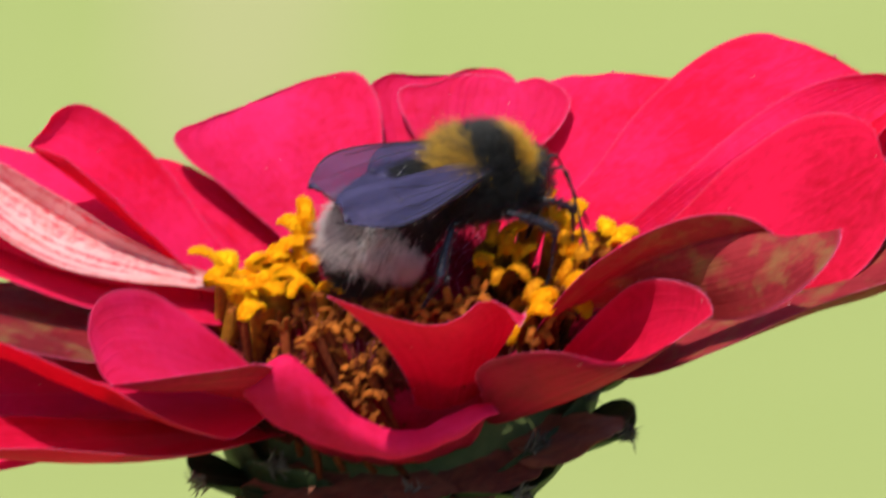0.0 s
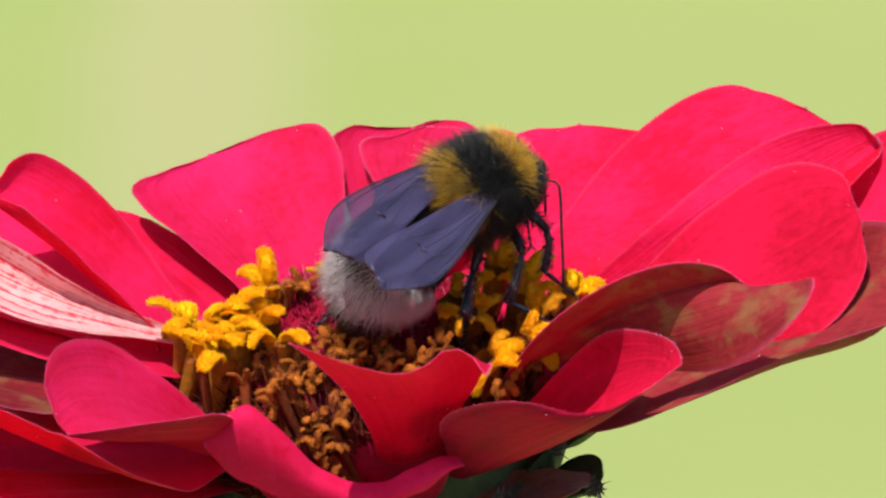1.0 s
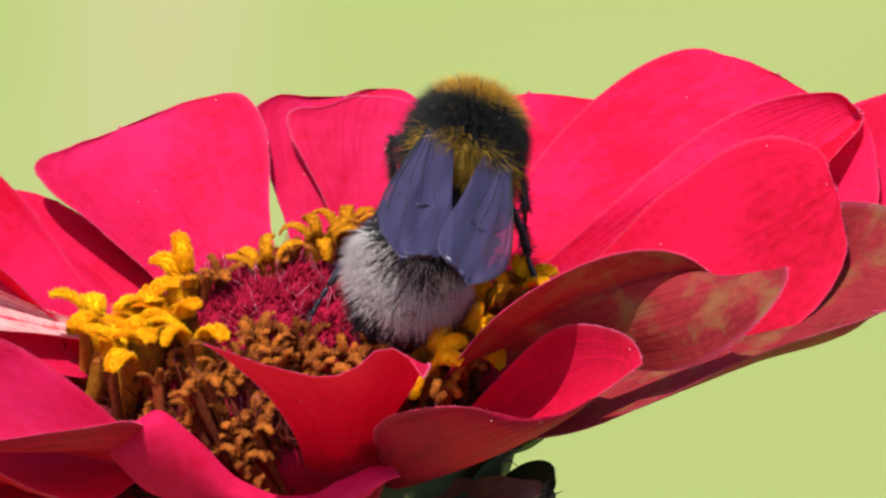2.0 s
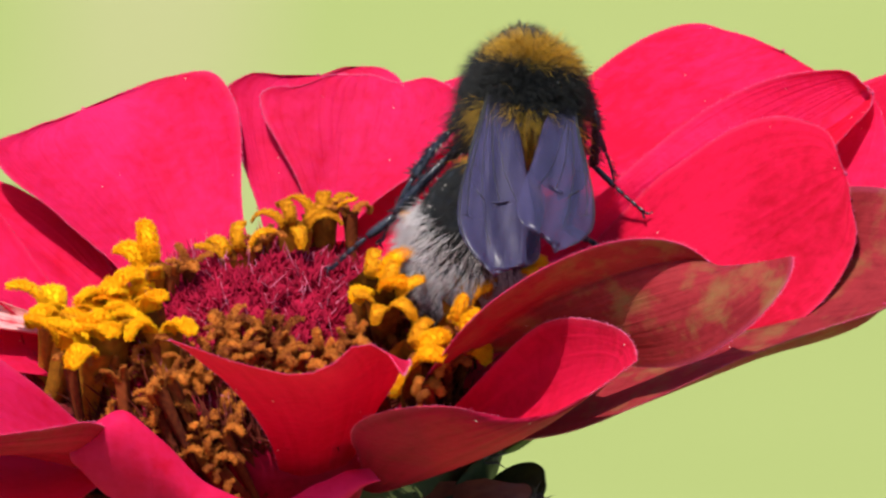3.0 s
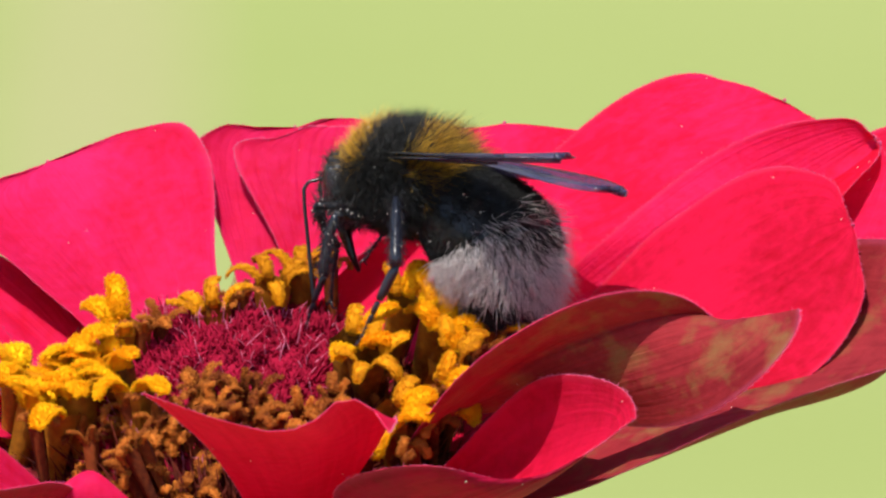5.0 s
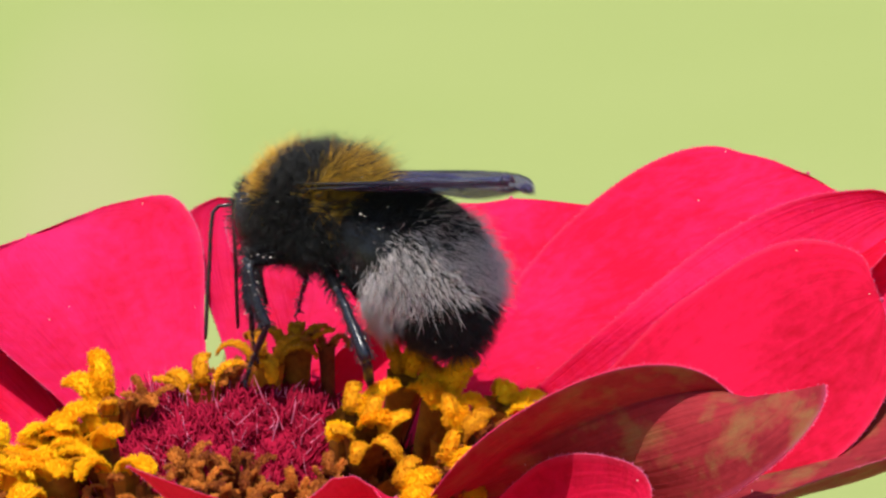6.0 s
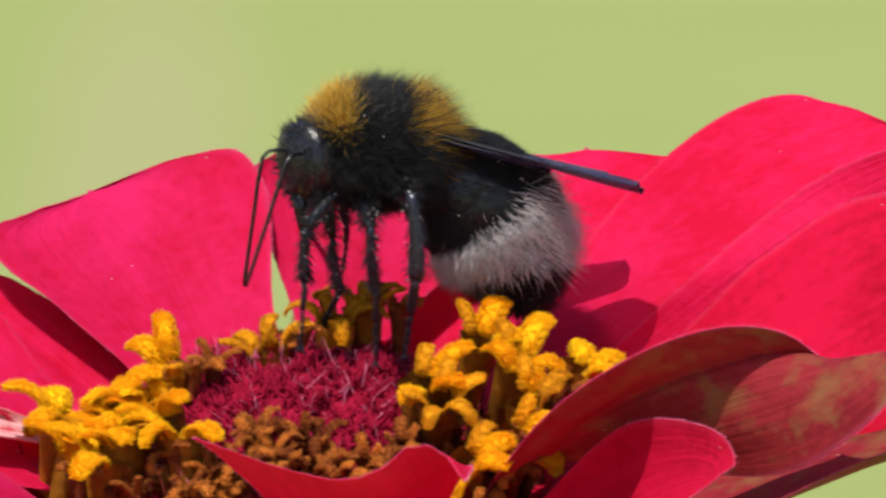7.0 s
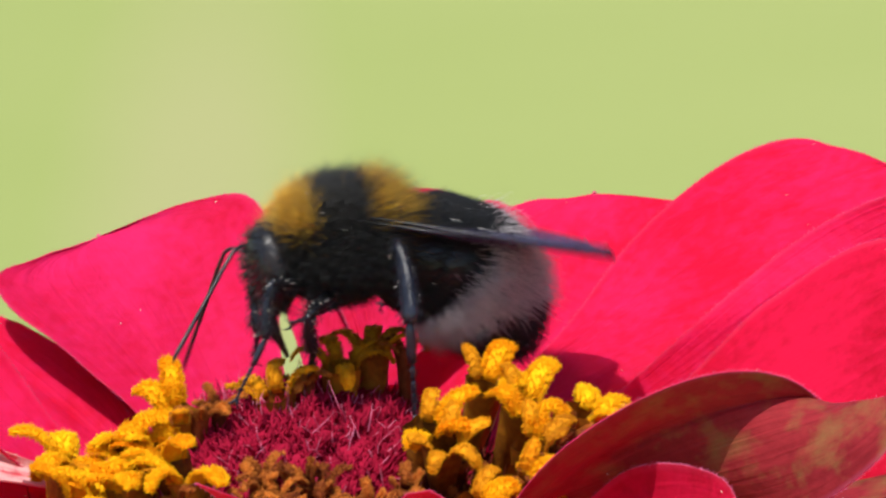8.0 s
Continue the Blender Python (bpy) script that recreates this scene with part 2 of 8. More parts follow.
def wing_material():
    m, t, b = nodes_of("wing_membrane")
    co = t.nodes.new("ShaderNodeTexCoord")
    fold = t.nodes.new("ShaderNodeVectorMath")
    fold.operation = "MULTIPLY"
    fold.inputs[1].default_value = (180.0, 1300.0, 100.0)
    t.links.new(co.outputs["Object"], fold.inputs[0])
    n = node(t, "ShaderNodeTexNoise", Scale=1.0, Detail=3.0, Distortion=0.6)
    t.links.new(fold.outputs[0], n.inputs["Vector"])
    # violet-blue in the base colour stands for sky mirrored by the membrane
    t.links.new(ramp(t, n.outputs[0], [(0.3, (0.040, 0.034, 0.085)), (0.7, (0.095, 0.080, 0.18))]), b.inputs["Base Color"])
    b.inputs["Roughness"].default_value = 0.28
    b.inputs["Specular IOR Level"].default_value = 0.5
    bp = node(t, "ShaderNodeBump", Strength=0.8, Distance=0.00025)
    t.links.new(n.outputs[0], bp.inputs["Height"])
    t.links.new(bp.outputs[0], b.inputs["Normal"])
    tr = t.nodes.new("ShaderNodeBsdfTransparent")
    tr.inputs["Color"].default_value = (0.72, 0.66, 0.66, 1)
    mx = t.nodes.new("ShaderNodeMixShader")
    mx.inputs[0].default_value = 0.55
    t.links.new(b.outputs[0], mx.inputs[1])
    t.links.new(tr.outputs[0], mx.inputs[2])
    t.links.new(mx.outputs[0], t.nodes["Material Output"].inputs["Surface"])
    return m


M_WING = wing_material()


def lawn_material():
    m, t, b = nodes_of("sunlit_lawn")
    co = t.nodes.new("ShaderNodeTexCoord")
    n1 = node(t, "ShaderNodeTexNoise", Scale=1.1, Detail=2.0)
    n2 = node(t, "ShaderNodeTexNoise", Scale=6.0, Detail=1.0)
    for n in (n1, n2):
        t.links.new(co.outputs["Object"], n.inputs["Vector"])
    f = math_node(t, "ADD", math_node(t, "MULTIPLY", n1.outputs[0], 0.8), math_node(t, "MULTIPLY", n2.outputs[0], 0.2))
    grass = ramp(t, f, [(0.35, (0.250, 0.297, 0.088)), (0.65, (0.278, 0.316, 0.105))])
    # a dry, straw-coloured patch in the lawn
    d = t.nodes.new("ShaderNodeVectorMath")
    d.operation = "DISTANCE"
    sc = t.nodes.new("ShaderNodeVectorMath")
    sc.operation = "MULTIPLY"
    sc.inputs[1].default_value = (1.0, 0.10, 1.0)
    t.links.new(co.outputs["Object"], sc.inputs[0])
    t.links.new(sc.outputs[0], d.inputs[0])
    d.inputs[1].default_value = (-0.058, 0.245, 0.0)
    dry = ramp(t, d.outputs["Value"], [(0.0, (1, 1, 1)), (0.02, (0.85, 0.85, 0.85)), (0.058, (0, 0, 0))])
    t.links.new(mix(t, math_node(t, "MULTIPLY", dry, 0.75), grass, (0.325, 0.312, 0.145)), b.inputs["Base Color"])
    b.inputs["Roughness"].default_value = 0.9
    b.inputs["Specular IOR Level"].default_value = 0.1
    return m


# ---- mesh helpers ----
def link_mesh(name, bm, material, parent=None, label="", smooth=True):
    me = bpy.data.meshes.new(name)
    bm.to_mesh(me)
    bm.free()
    for mm in material if isinstance(material, (list, tuple)) else [material]:
        me.materials.append(mm)
    if smooth:
        me.shade_smooth()
    ob = new(name, me)
    ob.parent = parent
    if label:
        ob["label"] = label
    return ob


part = link_mesh


def array_mesh(name, verts, faces, material, parent=None, label="", smooth=True):
    me = bpy.data.meshes.new(name)
    me.from_pydata([tuple(v) for v in verts], [], [tuple(int(i) for i in f) for f in faces])
    me.materials.append(material)
    if smooth:
        me.shade_smooth()
    ob = new(name, me)
    ob.parent = parent
    if label:
        ob["label"] = label
    return ob


def tube(path, radii, segs=8):
    """A tapered tube along a path of points (mm); verts in metres, and faces."""
    path = np.asarray(path, float)
    n = len(path)
    tang = np.gradient(path, axis=0)
    tang /= np.linalg.norm(tang, axis=1)[:, None] + 1e-12
    ref = np.array([0.0, 0.0, 1.0]) if abs(tang[0, 2]) < 0.9 else np.array([1.0, 0.0, 0.0])
    verts, faces = [], []
    for i in range(n):
        a = np.cross(tang[i], ref)
        a /= np.linalg.norm(a)
        ref = np.cross(a, tang[i])
        for k in range(segs):
            w = 2 * math.pi * k / segs
            verts.append((path[i] + radii[i] * (math.cos(w) * a + math.sin(w) * ref)) * MM)
    for i in range(n - 1):
        for k in range(segs):
            k2 = (k + 1) % segs
            faces.append((i * segs + k, i * segs + k2, (i + 1) * segs + k2, (i + 1) * segs + k))
    verts.append(path[0] * MM)
    verts.append(path[-1] * MM)
    c0, c1 = len(verts) - 2, len(verts) - 1
    for k in range(segs):
        k2 = (k + 1) % segs
        faces.append((c0, k2, k))
        faces.append((c1, (n - 1) * segs + k, (n - 1) * segs + k2))
    return verts, faces


def joined(pieces):
    verts, faces = [], []
    for v, f in pieces:
        o = len(verts)
        verts.extend(v)
        faces.extend(tuple(i + o for i in q) for q in f)
    return verts, faces


def spikes(base, way, length, width, droop=None):
    """Many thin tapered hairs, two joints each, as one set of verts and faces (mm in, metres out)."""
    base, way = np.asarray(base), np.asarray(way)
    n = len(base)
    way = way / (np.linalg.norm(way, axis=1)[:, None] + 1e-12)
    ref = np.where(np.abs(way[:, 2:3]) < 0.9, np.array([[0, 0, 1.0]]), np.array([[1.0, 0, 0]]))
    a = np.cross(way, ref)
    a /= np.linalg.norm(a, axis=1)[:, None]
    b = np.cross(way, a)
    L, Wd = np.asarray(length)[:, None], np.asarray(width)[:, None]
    bend = np.zeros_like(way) if droop is None else np.asarray(droop)
    mid = base + way * L * 0.55 + bend * L * 0.3
    tip = base + way * L * 0.96 + bend * L
    ring = []
    for c, s in ((base, 0.5), (mid, 0.42)):
        for k in range(3):
            w = 2 * math.pi * k / 3
            ring.append(c + Wd * s * (math.cos(w) * a + math.sin(w) * b))
    verts = np.stack(ring + [tip], 1).reshape(-1, 3) * MM
    f4 = np.array([(0, 1, 4, 3), (1, 2, 5, 4), (2, 0, 3, 5)])
    f3 = np.array([(3, 4, 6), (4, 5, 6), (5, 3, 6)])
    o = np.arange(n)[:, None, None] * 7
    return verts, [tuple(q) for q in (f4[None] + o).reshape(-1, 4).tolist()] + [tuple(q) for q in (f3[None] + o).reshape(-1, 3).tolist()]


def dust(parent, spots, r=rng, least=0.018):
    """Pale pollen grains, as one mesh."""
    pieces = []
    for p in spots:
        q = r.uniform(least, 2.4 * least)
        pieces.append(tube([p - np.array([0, 0, q]), p - np.array([0, 0, q * 0.5]), p + np.array([0, 0, q * 0.5]), p + np.array([0, 0, q])], [q * 0.4, q, q, q * 0.4], 6))
    v, f = joined(pieces)
    ob = array_mesh("pollen", v, f, M_POLLEN, parent, "pale pollen grains")
    ob["kind"] = "stuff"


BACK, RISE = np.array([0.02, 0.87, -0.49]), np.array([0.12, 0.48, 0.87])


def petal_grid(az, r0, z0, L, W, e0, e1, bend, twist, cup0, cup1, skew, tip, sm, bw=0.4, ta=0, tn=0, tw=0, wr=1.0, wl=1.0, cr=None, neck=1.0, blunt=0.0, lip=None, hook=False, nu=30, nv=17):
    """A petal's upper face: it leaves the disc at azimuth az, rises from slope e0 to e1, and cups across its width.
    wr, wl scale the halves; cr bends the right half on its own, where it slides under the neighbour;
    neck narrows the left half towards the disc; blunt leaves the tip a broad edge; lip shapes that edge across the width; hook draws the tip out to a corner."""
    s = 1 - (1 - np.linspace(0, 1, nu)) ** 1.7
    e, h = np.radians(e0 + (e1 - e0) * s ** 1.3), np.radians(az + bend * s ** 1.4)
    T = np.stack([np.cos(e) * np.cos(h), np.cos(e) * np.sin(h), np.sin(e)], -1)
    c = np.concatenate([[np.zeros(3)], np.cumsum((T[1:] + T[:-1]) / 2 * (L * np.diff(s))[:, None], 0)])
    c = c + np.array([r0 * math.cos(radians(az)), r0 * math.sin(radians(az)), z0])
    S = np.stack([-np.sin(h), np.cos(h), 0 * h], -1)
    N = np.cross(T, S)
    a = np.radians(twist * s)[:, None]
    S, N = S * np.cos(a) + N * np.sin(a), N * np.cos(a) - S * np.sin(a)
    q = np.clip(s / sm, 0, 1)
    f = bw + (1 - bw) * (q * q * (3 - 2 * q))
    k = np.clip((s - sm) / (1 - sm), 0, 1)
    f = f * (blunt + (1 - blunt) * np.maximum(1 - k ** tip, 0) ** (1 / tip))
    hw = W / 2 * f
    v = np.linspace(-1, 1, nv)
    cu = (cup0 + (cup1 - cup0) * s)[:, None] + skew * s[:, None] * v[None]
    if cr is not None:
        cu = np.where(v[None] < 0, cr, cu)
    cu = np.where(np.abs(cu) < 0.02, 0.02, cu)
    ph = cu * v[None]
    hw = hw[:, None] * np.where(v < 0, wr, np.where(v > 0, wl, 1.0))[None]
    hw = np.where(v[None] > 0, hw * (neck + (1 - neck) * np.clip(s / 0.85, 0, 1) ** 1.5)[:, None], hw)
    P = c[:, None] + hw[..., None] * ((np.sin(ph) / cu)[..., None] * S[:, None] + ((1 - np.cos(ph)) / cu)[..., None] * N[:, None])
    across = v[None] * (1.0 if hook else (np.maximum(f, 0) / f.max())[:, None] ** 0.8)
    P = P + T[:, None] * ((ta * across + tn * (across * across - 0.33) + tw * np.sin(6.28 * across)) * s[:, None] ** 4)[..., None]
    if lip:
        P = P + RISE * (np.interp(v, np.linspace(-1, 1, len(lip)), lip)[None] * s[:, None] ** 4)[..., None]
    return P


def shell(parent, P, thick, s, v, name, label, top, under):
    """Closes a sheet of points into a thin petal: upper face, lower face and margin."""
    nu, nv = P.shape[:2]
    du, dv = np.gradient(P, axis=0), np.gradient(P, axis=1)
    nrm = np.cross(du, dv)
    nrm /= np.linalg.norm(nrm, axis=2)[..., None] + 1e-9
    nrm[-2:] = nrm[-3]
    s, v = s[:, None], v[None]
    t = thick * (0.15 + 0.85 * (1 - np.abs(v) ** 4) * (1 - s ** 4))
    Q = P - nrm * t[..., None]
    bm = bmesh.new()
    uvl = bm.loops.layers.uv.new("UVMap")
    A = [[bm.verts.new(P[i, j] * MM) for j in range(nv)] for i in range(nu)]
    B = [[bm.verts.new(Q[i, j] * MM) for j in range(nv)] for i in range(nu)]

    def face(vs, uvs, index):
        fc = bm.faces.new(vs)
        fc.material_index = index
        for lp, (a, b) in zip(fc.loops, uvs):
            lp[uvl].uv = (a, b)

    for i in range(nu - 1):
        for j in range(nv - 1):
            quad = [(i, j), (i + 1, j), (i + 1, j + 1), (i, j + 1)]
            uvs = [(jj / (nv - 1), ii / (nu - 1)) for ii, jj in quad]
            face([A[ii][jj] for ii, jj in quad], uvs, 0)
            face([B[ii][jj] for ii, jj in quad][::-1], uvs[::-1], 1)
    loop = [(i, 0) for i in range(nu)] + [(nu - 1, j) for j in range(1, nv)] + [(i, nv - 1) for i in range(nu - 2, -1, -1)] + [(0, j) for j in range(nv - 2, 0, -1)]
    for (i, j), (i2, j2) in zip(loop, loop[1:] + loop[:1]):
        face([A[i][j], B[i][j], B[i2][j2], A[i2][j2]][::-1], [(0, 0.5)] * 4, 0)
        for row in (A, B):
            bm.edges.get((row[i][j], row[i2][j2])).smooth = False
    return part(name, bm, [top, under], parent, label)


def petal(parent, name="petal", label="", top=None, under=None, thick=0.28, wave=0.19, seed=1, lean=0.0, fore=(0.0, 0.0), **shape):
    """One ray petal as a closed, thin shell with a rippled margin; lean tips its upper part back, away from the front of the bloom; fore swings its two margins forward."""
    nu, nv = 34, 21
    P = petal_grid(nu=nu, nv=nv, **shape)
    rise = P @ RISE
    P = P + BACK * (lean * np.maximum(rise - rise[0].mean(), 0))[..., None]
    s, v = np.linspace(0, 1, nu)[:, None], np.linspace(-1, 1, nv)[None]
    swing = np.clip(0.3 + 0.7 * v, 0, 1) * fore[0] + np.clip(0.3 - 0.7 * v, 0, 1) * fore[1]
    P = P - BACK * (swing * np.minimum(1.0, s / 0.3) * (1 - 0.6 * s ** 4))[..., None]
    du, dv = np.gradient(P, axis=0), np.gradient(P, axis=1)
    nrm = np.cross(du, dv)
    nrm /= np.linalg.norm(nrm, axis=2)[..., None] + 1e-9
    nrm[-2:] = nrm[-3]
    s, v = (1 - (1 - np.linspace(0, 1, nu)) ** 1.7)[:, None], np.linspace(-1, 1, nv)[None]
    r = np.random.default_rng(seed)
    ph = r.uniform(0, 6.28, 6)
    span = np.linalg.norm(P[:, -1] - P[:, 0], axis=1)
    v = v * (span / span.max())[:, None]
    ripple = (np.sin(9 * s + 3 * v + ph[0]) + 0.6 * np.sin(17 * s - 5 * v + ph[1])) * np.abs(v) ** 3 * s
    ripple = ripple + 0.5 * np.sin(5 * v + ph[2]) * s ** 6 + 0.35 * np.sin(14 * v + ph[3]) * s ** 3 * (1 - np.abs(v)) * 0.4
    furrow = (np.sin(8 * v + ph[3]) + 0.7 * np.sin(15 * v + 2.0 * s + ph[1])) * np.sin(np.pi * np.clip(s * 1.05, 0, 1)) * (1 - v ** 4)
    swell = np.sin(3.1 * v + 5.0 * s + ph[5]) * s * (1 - s) * 1.6
    P = P + nrm * (ripple * wave * 0.55 + 0.075 * furrow + (0.36 * swell + 0.10 * np.sin(7.3 * v + 9.0 * s + ph[0]) * s * (1 - s) * 2.0) * (shape["L"] / 20.0))[..., None]
    # scalloped tip
    along = du[:, nv // 2:nv // 2 + 1]
    along = along / (np.linalg.norm(along, axis=2)[..., None] + 1e-9)
    P = P + along * ((np.sin(6 * v + ph[4]) + 0.6 * np.sin(13 * v + ph[5])) * s ** 8 * wave * 0.9)[..., None]
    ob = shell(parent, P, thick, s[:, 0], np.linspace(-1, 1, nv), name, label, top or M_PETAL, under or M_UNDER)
    if name == "petal" and (top or M_PETAL) is not M_DRY:
        # short pale down along the margin
        edge = np.concatenate([P[4:, 0], P[-1, 1:-1], P[4:, -1][::-1]])
        step = np.linspace(0, len(edge) - 1.001, 700)
        i = step.astype(int)
        base = edge[i] + (edge[i + 1] - edge[i]) * (step - i)[:, None]
        out = base - P[nu // 2, nv // 2]
        out = out / np.linalg.norm(out, axis=1)[:, None]
        vv, ff = spikes(base, out + r.normal(0, 0.7, base.shape), r.uniform(0.06, 0.20, 700), np.full(700, 0.03))
        array_mesh("down", vv, ff, M_DOWN, ob, "short pale hairs on the margin")["kind"] = "stuff"
        i, j = r.integers(3, nu - 2, 9), r.integers(1, nv - 1, 9)
        dust(ob, P[i, j] + nrm[i, j] * np.where(r.uniform(0, 1, 9) < 0.6, 0.01, -thick - 0.01)[:, None], r, 0.014)
    return ob


def rolled_petal(parent, az, crest, lip, base_r=9.6, base_z=-6.5, radius=13.0, roll=1.7, thick=0.3, label=""):
    """A petal that climbs from the disc to a crest and rolls over outwards: heights of crest and lip along its width."""
    nv, nu = 49, 30
    k = np.linspace(0, 1, nv)
    a = np.radians(az[0] + (az[1] - az[0]) * k)
    knots = np.linspace(0, 1, len(crest))

    def smooth(values):
        h = np.interp(k, knots, values)
        pad = np.pad(h, 4, mode="edge")
        return np.convolve(pad, np.hanning(9) / np.hanning(9).sum(), "valid")

    hc, hl = smooth(crest), smooth(lip)
    s = np.linspace(0, 1, nu)
    P = np.zeros((nu, nv, 3))
    for i, q in enumerate(s):
        if q < 0.5:
            w = q / 0.5
            r = base_r + (radius - 0.4 - base_r) * w ** 0.8
            z = base_z + (hc - base_z) * w ** 1.25
        else:
            w = (q - 0.5) / 0.5
            r = radius - 0.4 + roll * np.sin(w * 2.2) + 0.25 * np.sin(9 * k + 2) * w
            z = hc + (hl - hc) * (1 - np.cos(w * math.pi / 2)) + 0.35 * np.sin(w * math.pi) * np.minimum(1.0, (hc - hl) / 2)
        P[i] = np.stack([r * np.cos(a), r * np.sin(a), z + 0 * a], -1)
    v = 2 * k - 1
    P[:, :, 2] += 0.06 * np.sin(23 * k + 4 * s[:, None]) + 0.05 * np.sin(41 * k[None] + 1.0)
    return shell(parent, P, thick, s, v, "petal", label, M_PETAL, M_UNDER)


# ---- ground ----
def make_ground():
    bm = bmesh.new()
    rings = [0.0, 0.5, 1, 2, 3, 4, 6, 10, 25, 80, 300, 1200, 4000]
    rows = []
    for r in rings:
        rows.append([bm.verts.new((r * math.cos(a), r * math.sin(a), 0.012 * math.sin(1.7 * r * math.cos(a)) * min(r, 3.0) / 3.0 if r < 20 else 0.0))
                     for a in [2 * math.pi * k / 48 for k in range(48)]] if r else [bm.verts.new((0, 0, 0))])
    for k in range(48):
        bm.faces.new((rows[0][0], rows[1][k], rows[1][(k + 1) % 48]))
        for a, b in zip(rows[1:], rows[2:]):
            bm.faces.new((a[k], b[k], b[(k + 1) % 48], a[(k + 1) % 48]))
    ob = part("ground", bm, lawn_material())
    tagged(ob, "pale sunlit green lawn with a dry patch", "lawn", kind="structure")


make_ground()


# ---- the bloom ----
bloom = new("zinnia_flower")
bloom.matrix_world = FLOWER
tagged(bloom, "hot pink zinnia in full bloom with yellow disc florets", "flower")

petal(bloom, seed=1, az=110.20, r0=8.35, z0=-0.88, L=14.36, W=14.80, e0=22.73, e1=10.97, bend=5.85, twist=2.90, cup0=0.48, cup1=0.41, skew=0.00, tip=2.61, sm=0.81, bw=0.50, ta=-0.55, tn=-0.64, tw=0.00)
petal(bloom, seed=2, neck=0.74, az=77.50, r0=9.55, z0=-2.57, L=14.3, W=10.00, e0=25.52, e1=21.61, bend=-0.34, twist=8.00, cup0=0.38, cup1=0.33, skew=0.10, tip=3.50, sm=0.84, bw=0.31, ta=-1.00, tn=-0.30, tw=0.00)
petal(bloom, seed=3, az=66.92, r0=11.47, z0=-0.91, L=10.8, W=11.41, e0=22.02, e1=32.00, bend=10.00, twist=14.00, cup0=0.26, cup1=-0.08, skew=0.10, tip=2.00, sm=0.88, bw=0.20, ta=-0.75, tn=-0.30, tw=0.10, blunt=0.44)
petal(bloom, seed=4, under=M_RED, wr=1.6, cr=-0.1, az=52.72, r0=8.69, z0=-4.55, L=19.57, W=17.40, e0=22.74, e1=16.78, bend=2.40, twist=-10.00, cup0=0.29, cup1=-0.05, skew=-0.19, tip=2.51, sm=0.59, bw=0.40, ta=-0.31, tn=0.50, tw=0.00)
petal(bloom, seed=5, fore=(-4.0, -4.0), under=M_RED, wr=1.8, cr=-0.12, az=23.74, r0=10.00, z0=-1.16, L=24.9, W=12.54, e0=26.35, e1=1.91, bend=2.41, twist=-3.81, cup0=0.52, cup1=0.24, skew=-0.03, tip=3.01, sm=0.85, bw=0.20, ta=-1.21, tn=0.21, tw=0.00)
petal(bloom, seed=6, fore=(4.0, 0.0), under=M_RED, wr=1.9, cr=-0.12, az=10.00, r0=10.00, z0=-3.31, L=27.54, W=11.41, e0=15.04, e1=29.88, bend=2.37, twist=9.27, cup0=0.40, cup1=0.25, skew=0.10, tip=1.90, sm=0.68, bw=0.34, ta=-0.28, tn=0.11, tw=0.00)
petal(bloom, seed=7, top=M_RED, under=M_RED, az=9.47, r0=10.00, z0=-2.50, L=27.25, W=11.48, e0=16.58, e1=24.43, bend=-0.12, twist=-12.00, cup0=0.27, cup1=-0.13, skew=-0.10, tip=2.19, sm=0.59, bw=0.40, ta=0.56, tn=0.38, tw=-0.00)
petal(bloom, seed=8, wr=0.9, top=M_RED, az=-7.49, r0=10.00, z0=-3.12, L=25.82, W=16.21, e0=18.00, e1=32.97, bend=5.41, twist=25.00, cup0=0.17, cup1=-0.17, skew=0.02, tip=1.90, sm=0.70, bw=0.38, ta=0.26, tn=0.99, tw=-0.00)
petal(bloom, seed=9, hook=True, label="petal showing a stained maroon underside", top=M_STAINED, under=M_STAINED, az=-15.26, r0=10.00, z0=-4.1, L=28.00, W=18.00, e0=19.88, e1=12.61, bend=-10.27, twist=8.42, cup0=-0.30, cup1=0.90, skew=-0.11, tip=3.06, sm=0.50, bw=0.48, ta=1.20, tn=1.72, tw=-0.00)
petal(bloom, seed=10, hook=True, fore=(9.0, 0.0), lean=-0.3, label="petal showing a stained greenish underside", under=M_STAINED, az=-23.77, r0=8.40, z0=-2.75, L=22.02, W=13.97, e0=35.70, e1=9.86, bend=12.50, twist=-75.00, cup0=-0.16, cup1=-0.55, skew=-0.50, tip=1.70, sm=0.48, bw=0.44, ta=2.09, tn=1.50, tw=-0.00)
petal(bloom, seed=11, hook=True, lean=-0.7, top=M_RED, az=-50.00, r0=10.50, z0=-5.58, L=16.67, W=18.00, e0=29.34, e1=36.64, bend=37.17, twist=-20.29, cup0=1.30, cup1=1.06, skew=-0.01, tip=1.81, sm=0.60, bw=0.28, ta=3.48, tn=0.17, tw=-0.00)
petal(bloom, seed=12, under=M_MID, wl=0.68, az=-67.43, r0=7.62, z0=-6.54, L=23.40, W=13.00, e0=58.77, e1=33.82, bend=-38.42, twist=4.82, cup0=0.40, cup1=0.30, skew=0.10, tip=3.00, sm=0.95, bw=0.36, ta=-3.40, tn=1.20, tw=0.33, blunt=0.97, lip=(0.9, 0.6, 0.3, 0.0, -0.3, -0.3, 0.1, 0.9, 0.9, 0.1, -1.4))
petal(bloom, seed=14, neck=0.15, az=-126.00, r0=10.50, z0=-3.60, L=19.93, W=18.00, e0=45.00, e1=22.33, bend=-15.00, twist=-3.36, cup0=1.30, cup1=0.84, skew=0.08, tip=2.17, sm=0.54, bw=0.27, ta=0.23, tn=-0.09, tw=-0.00)
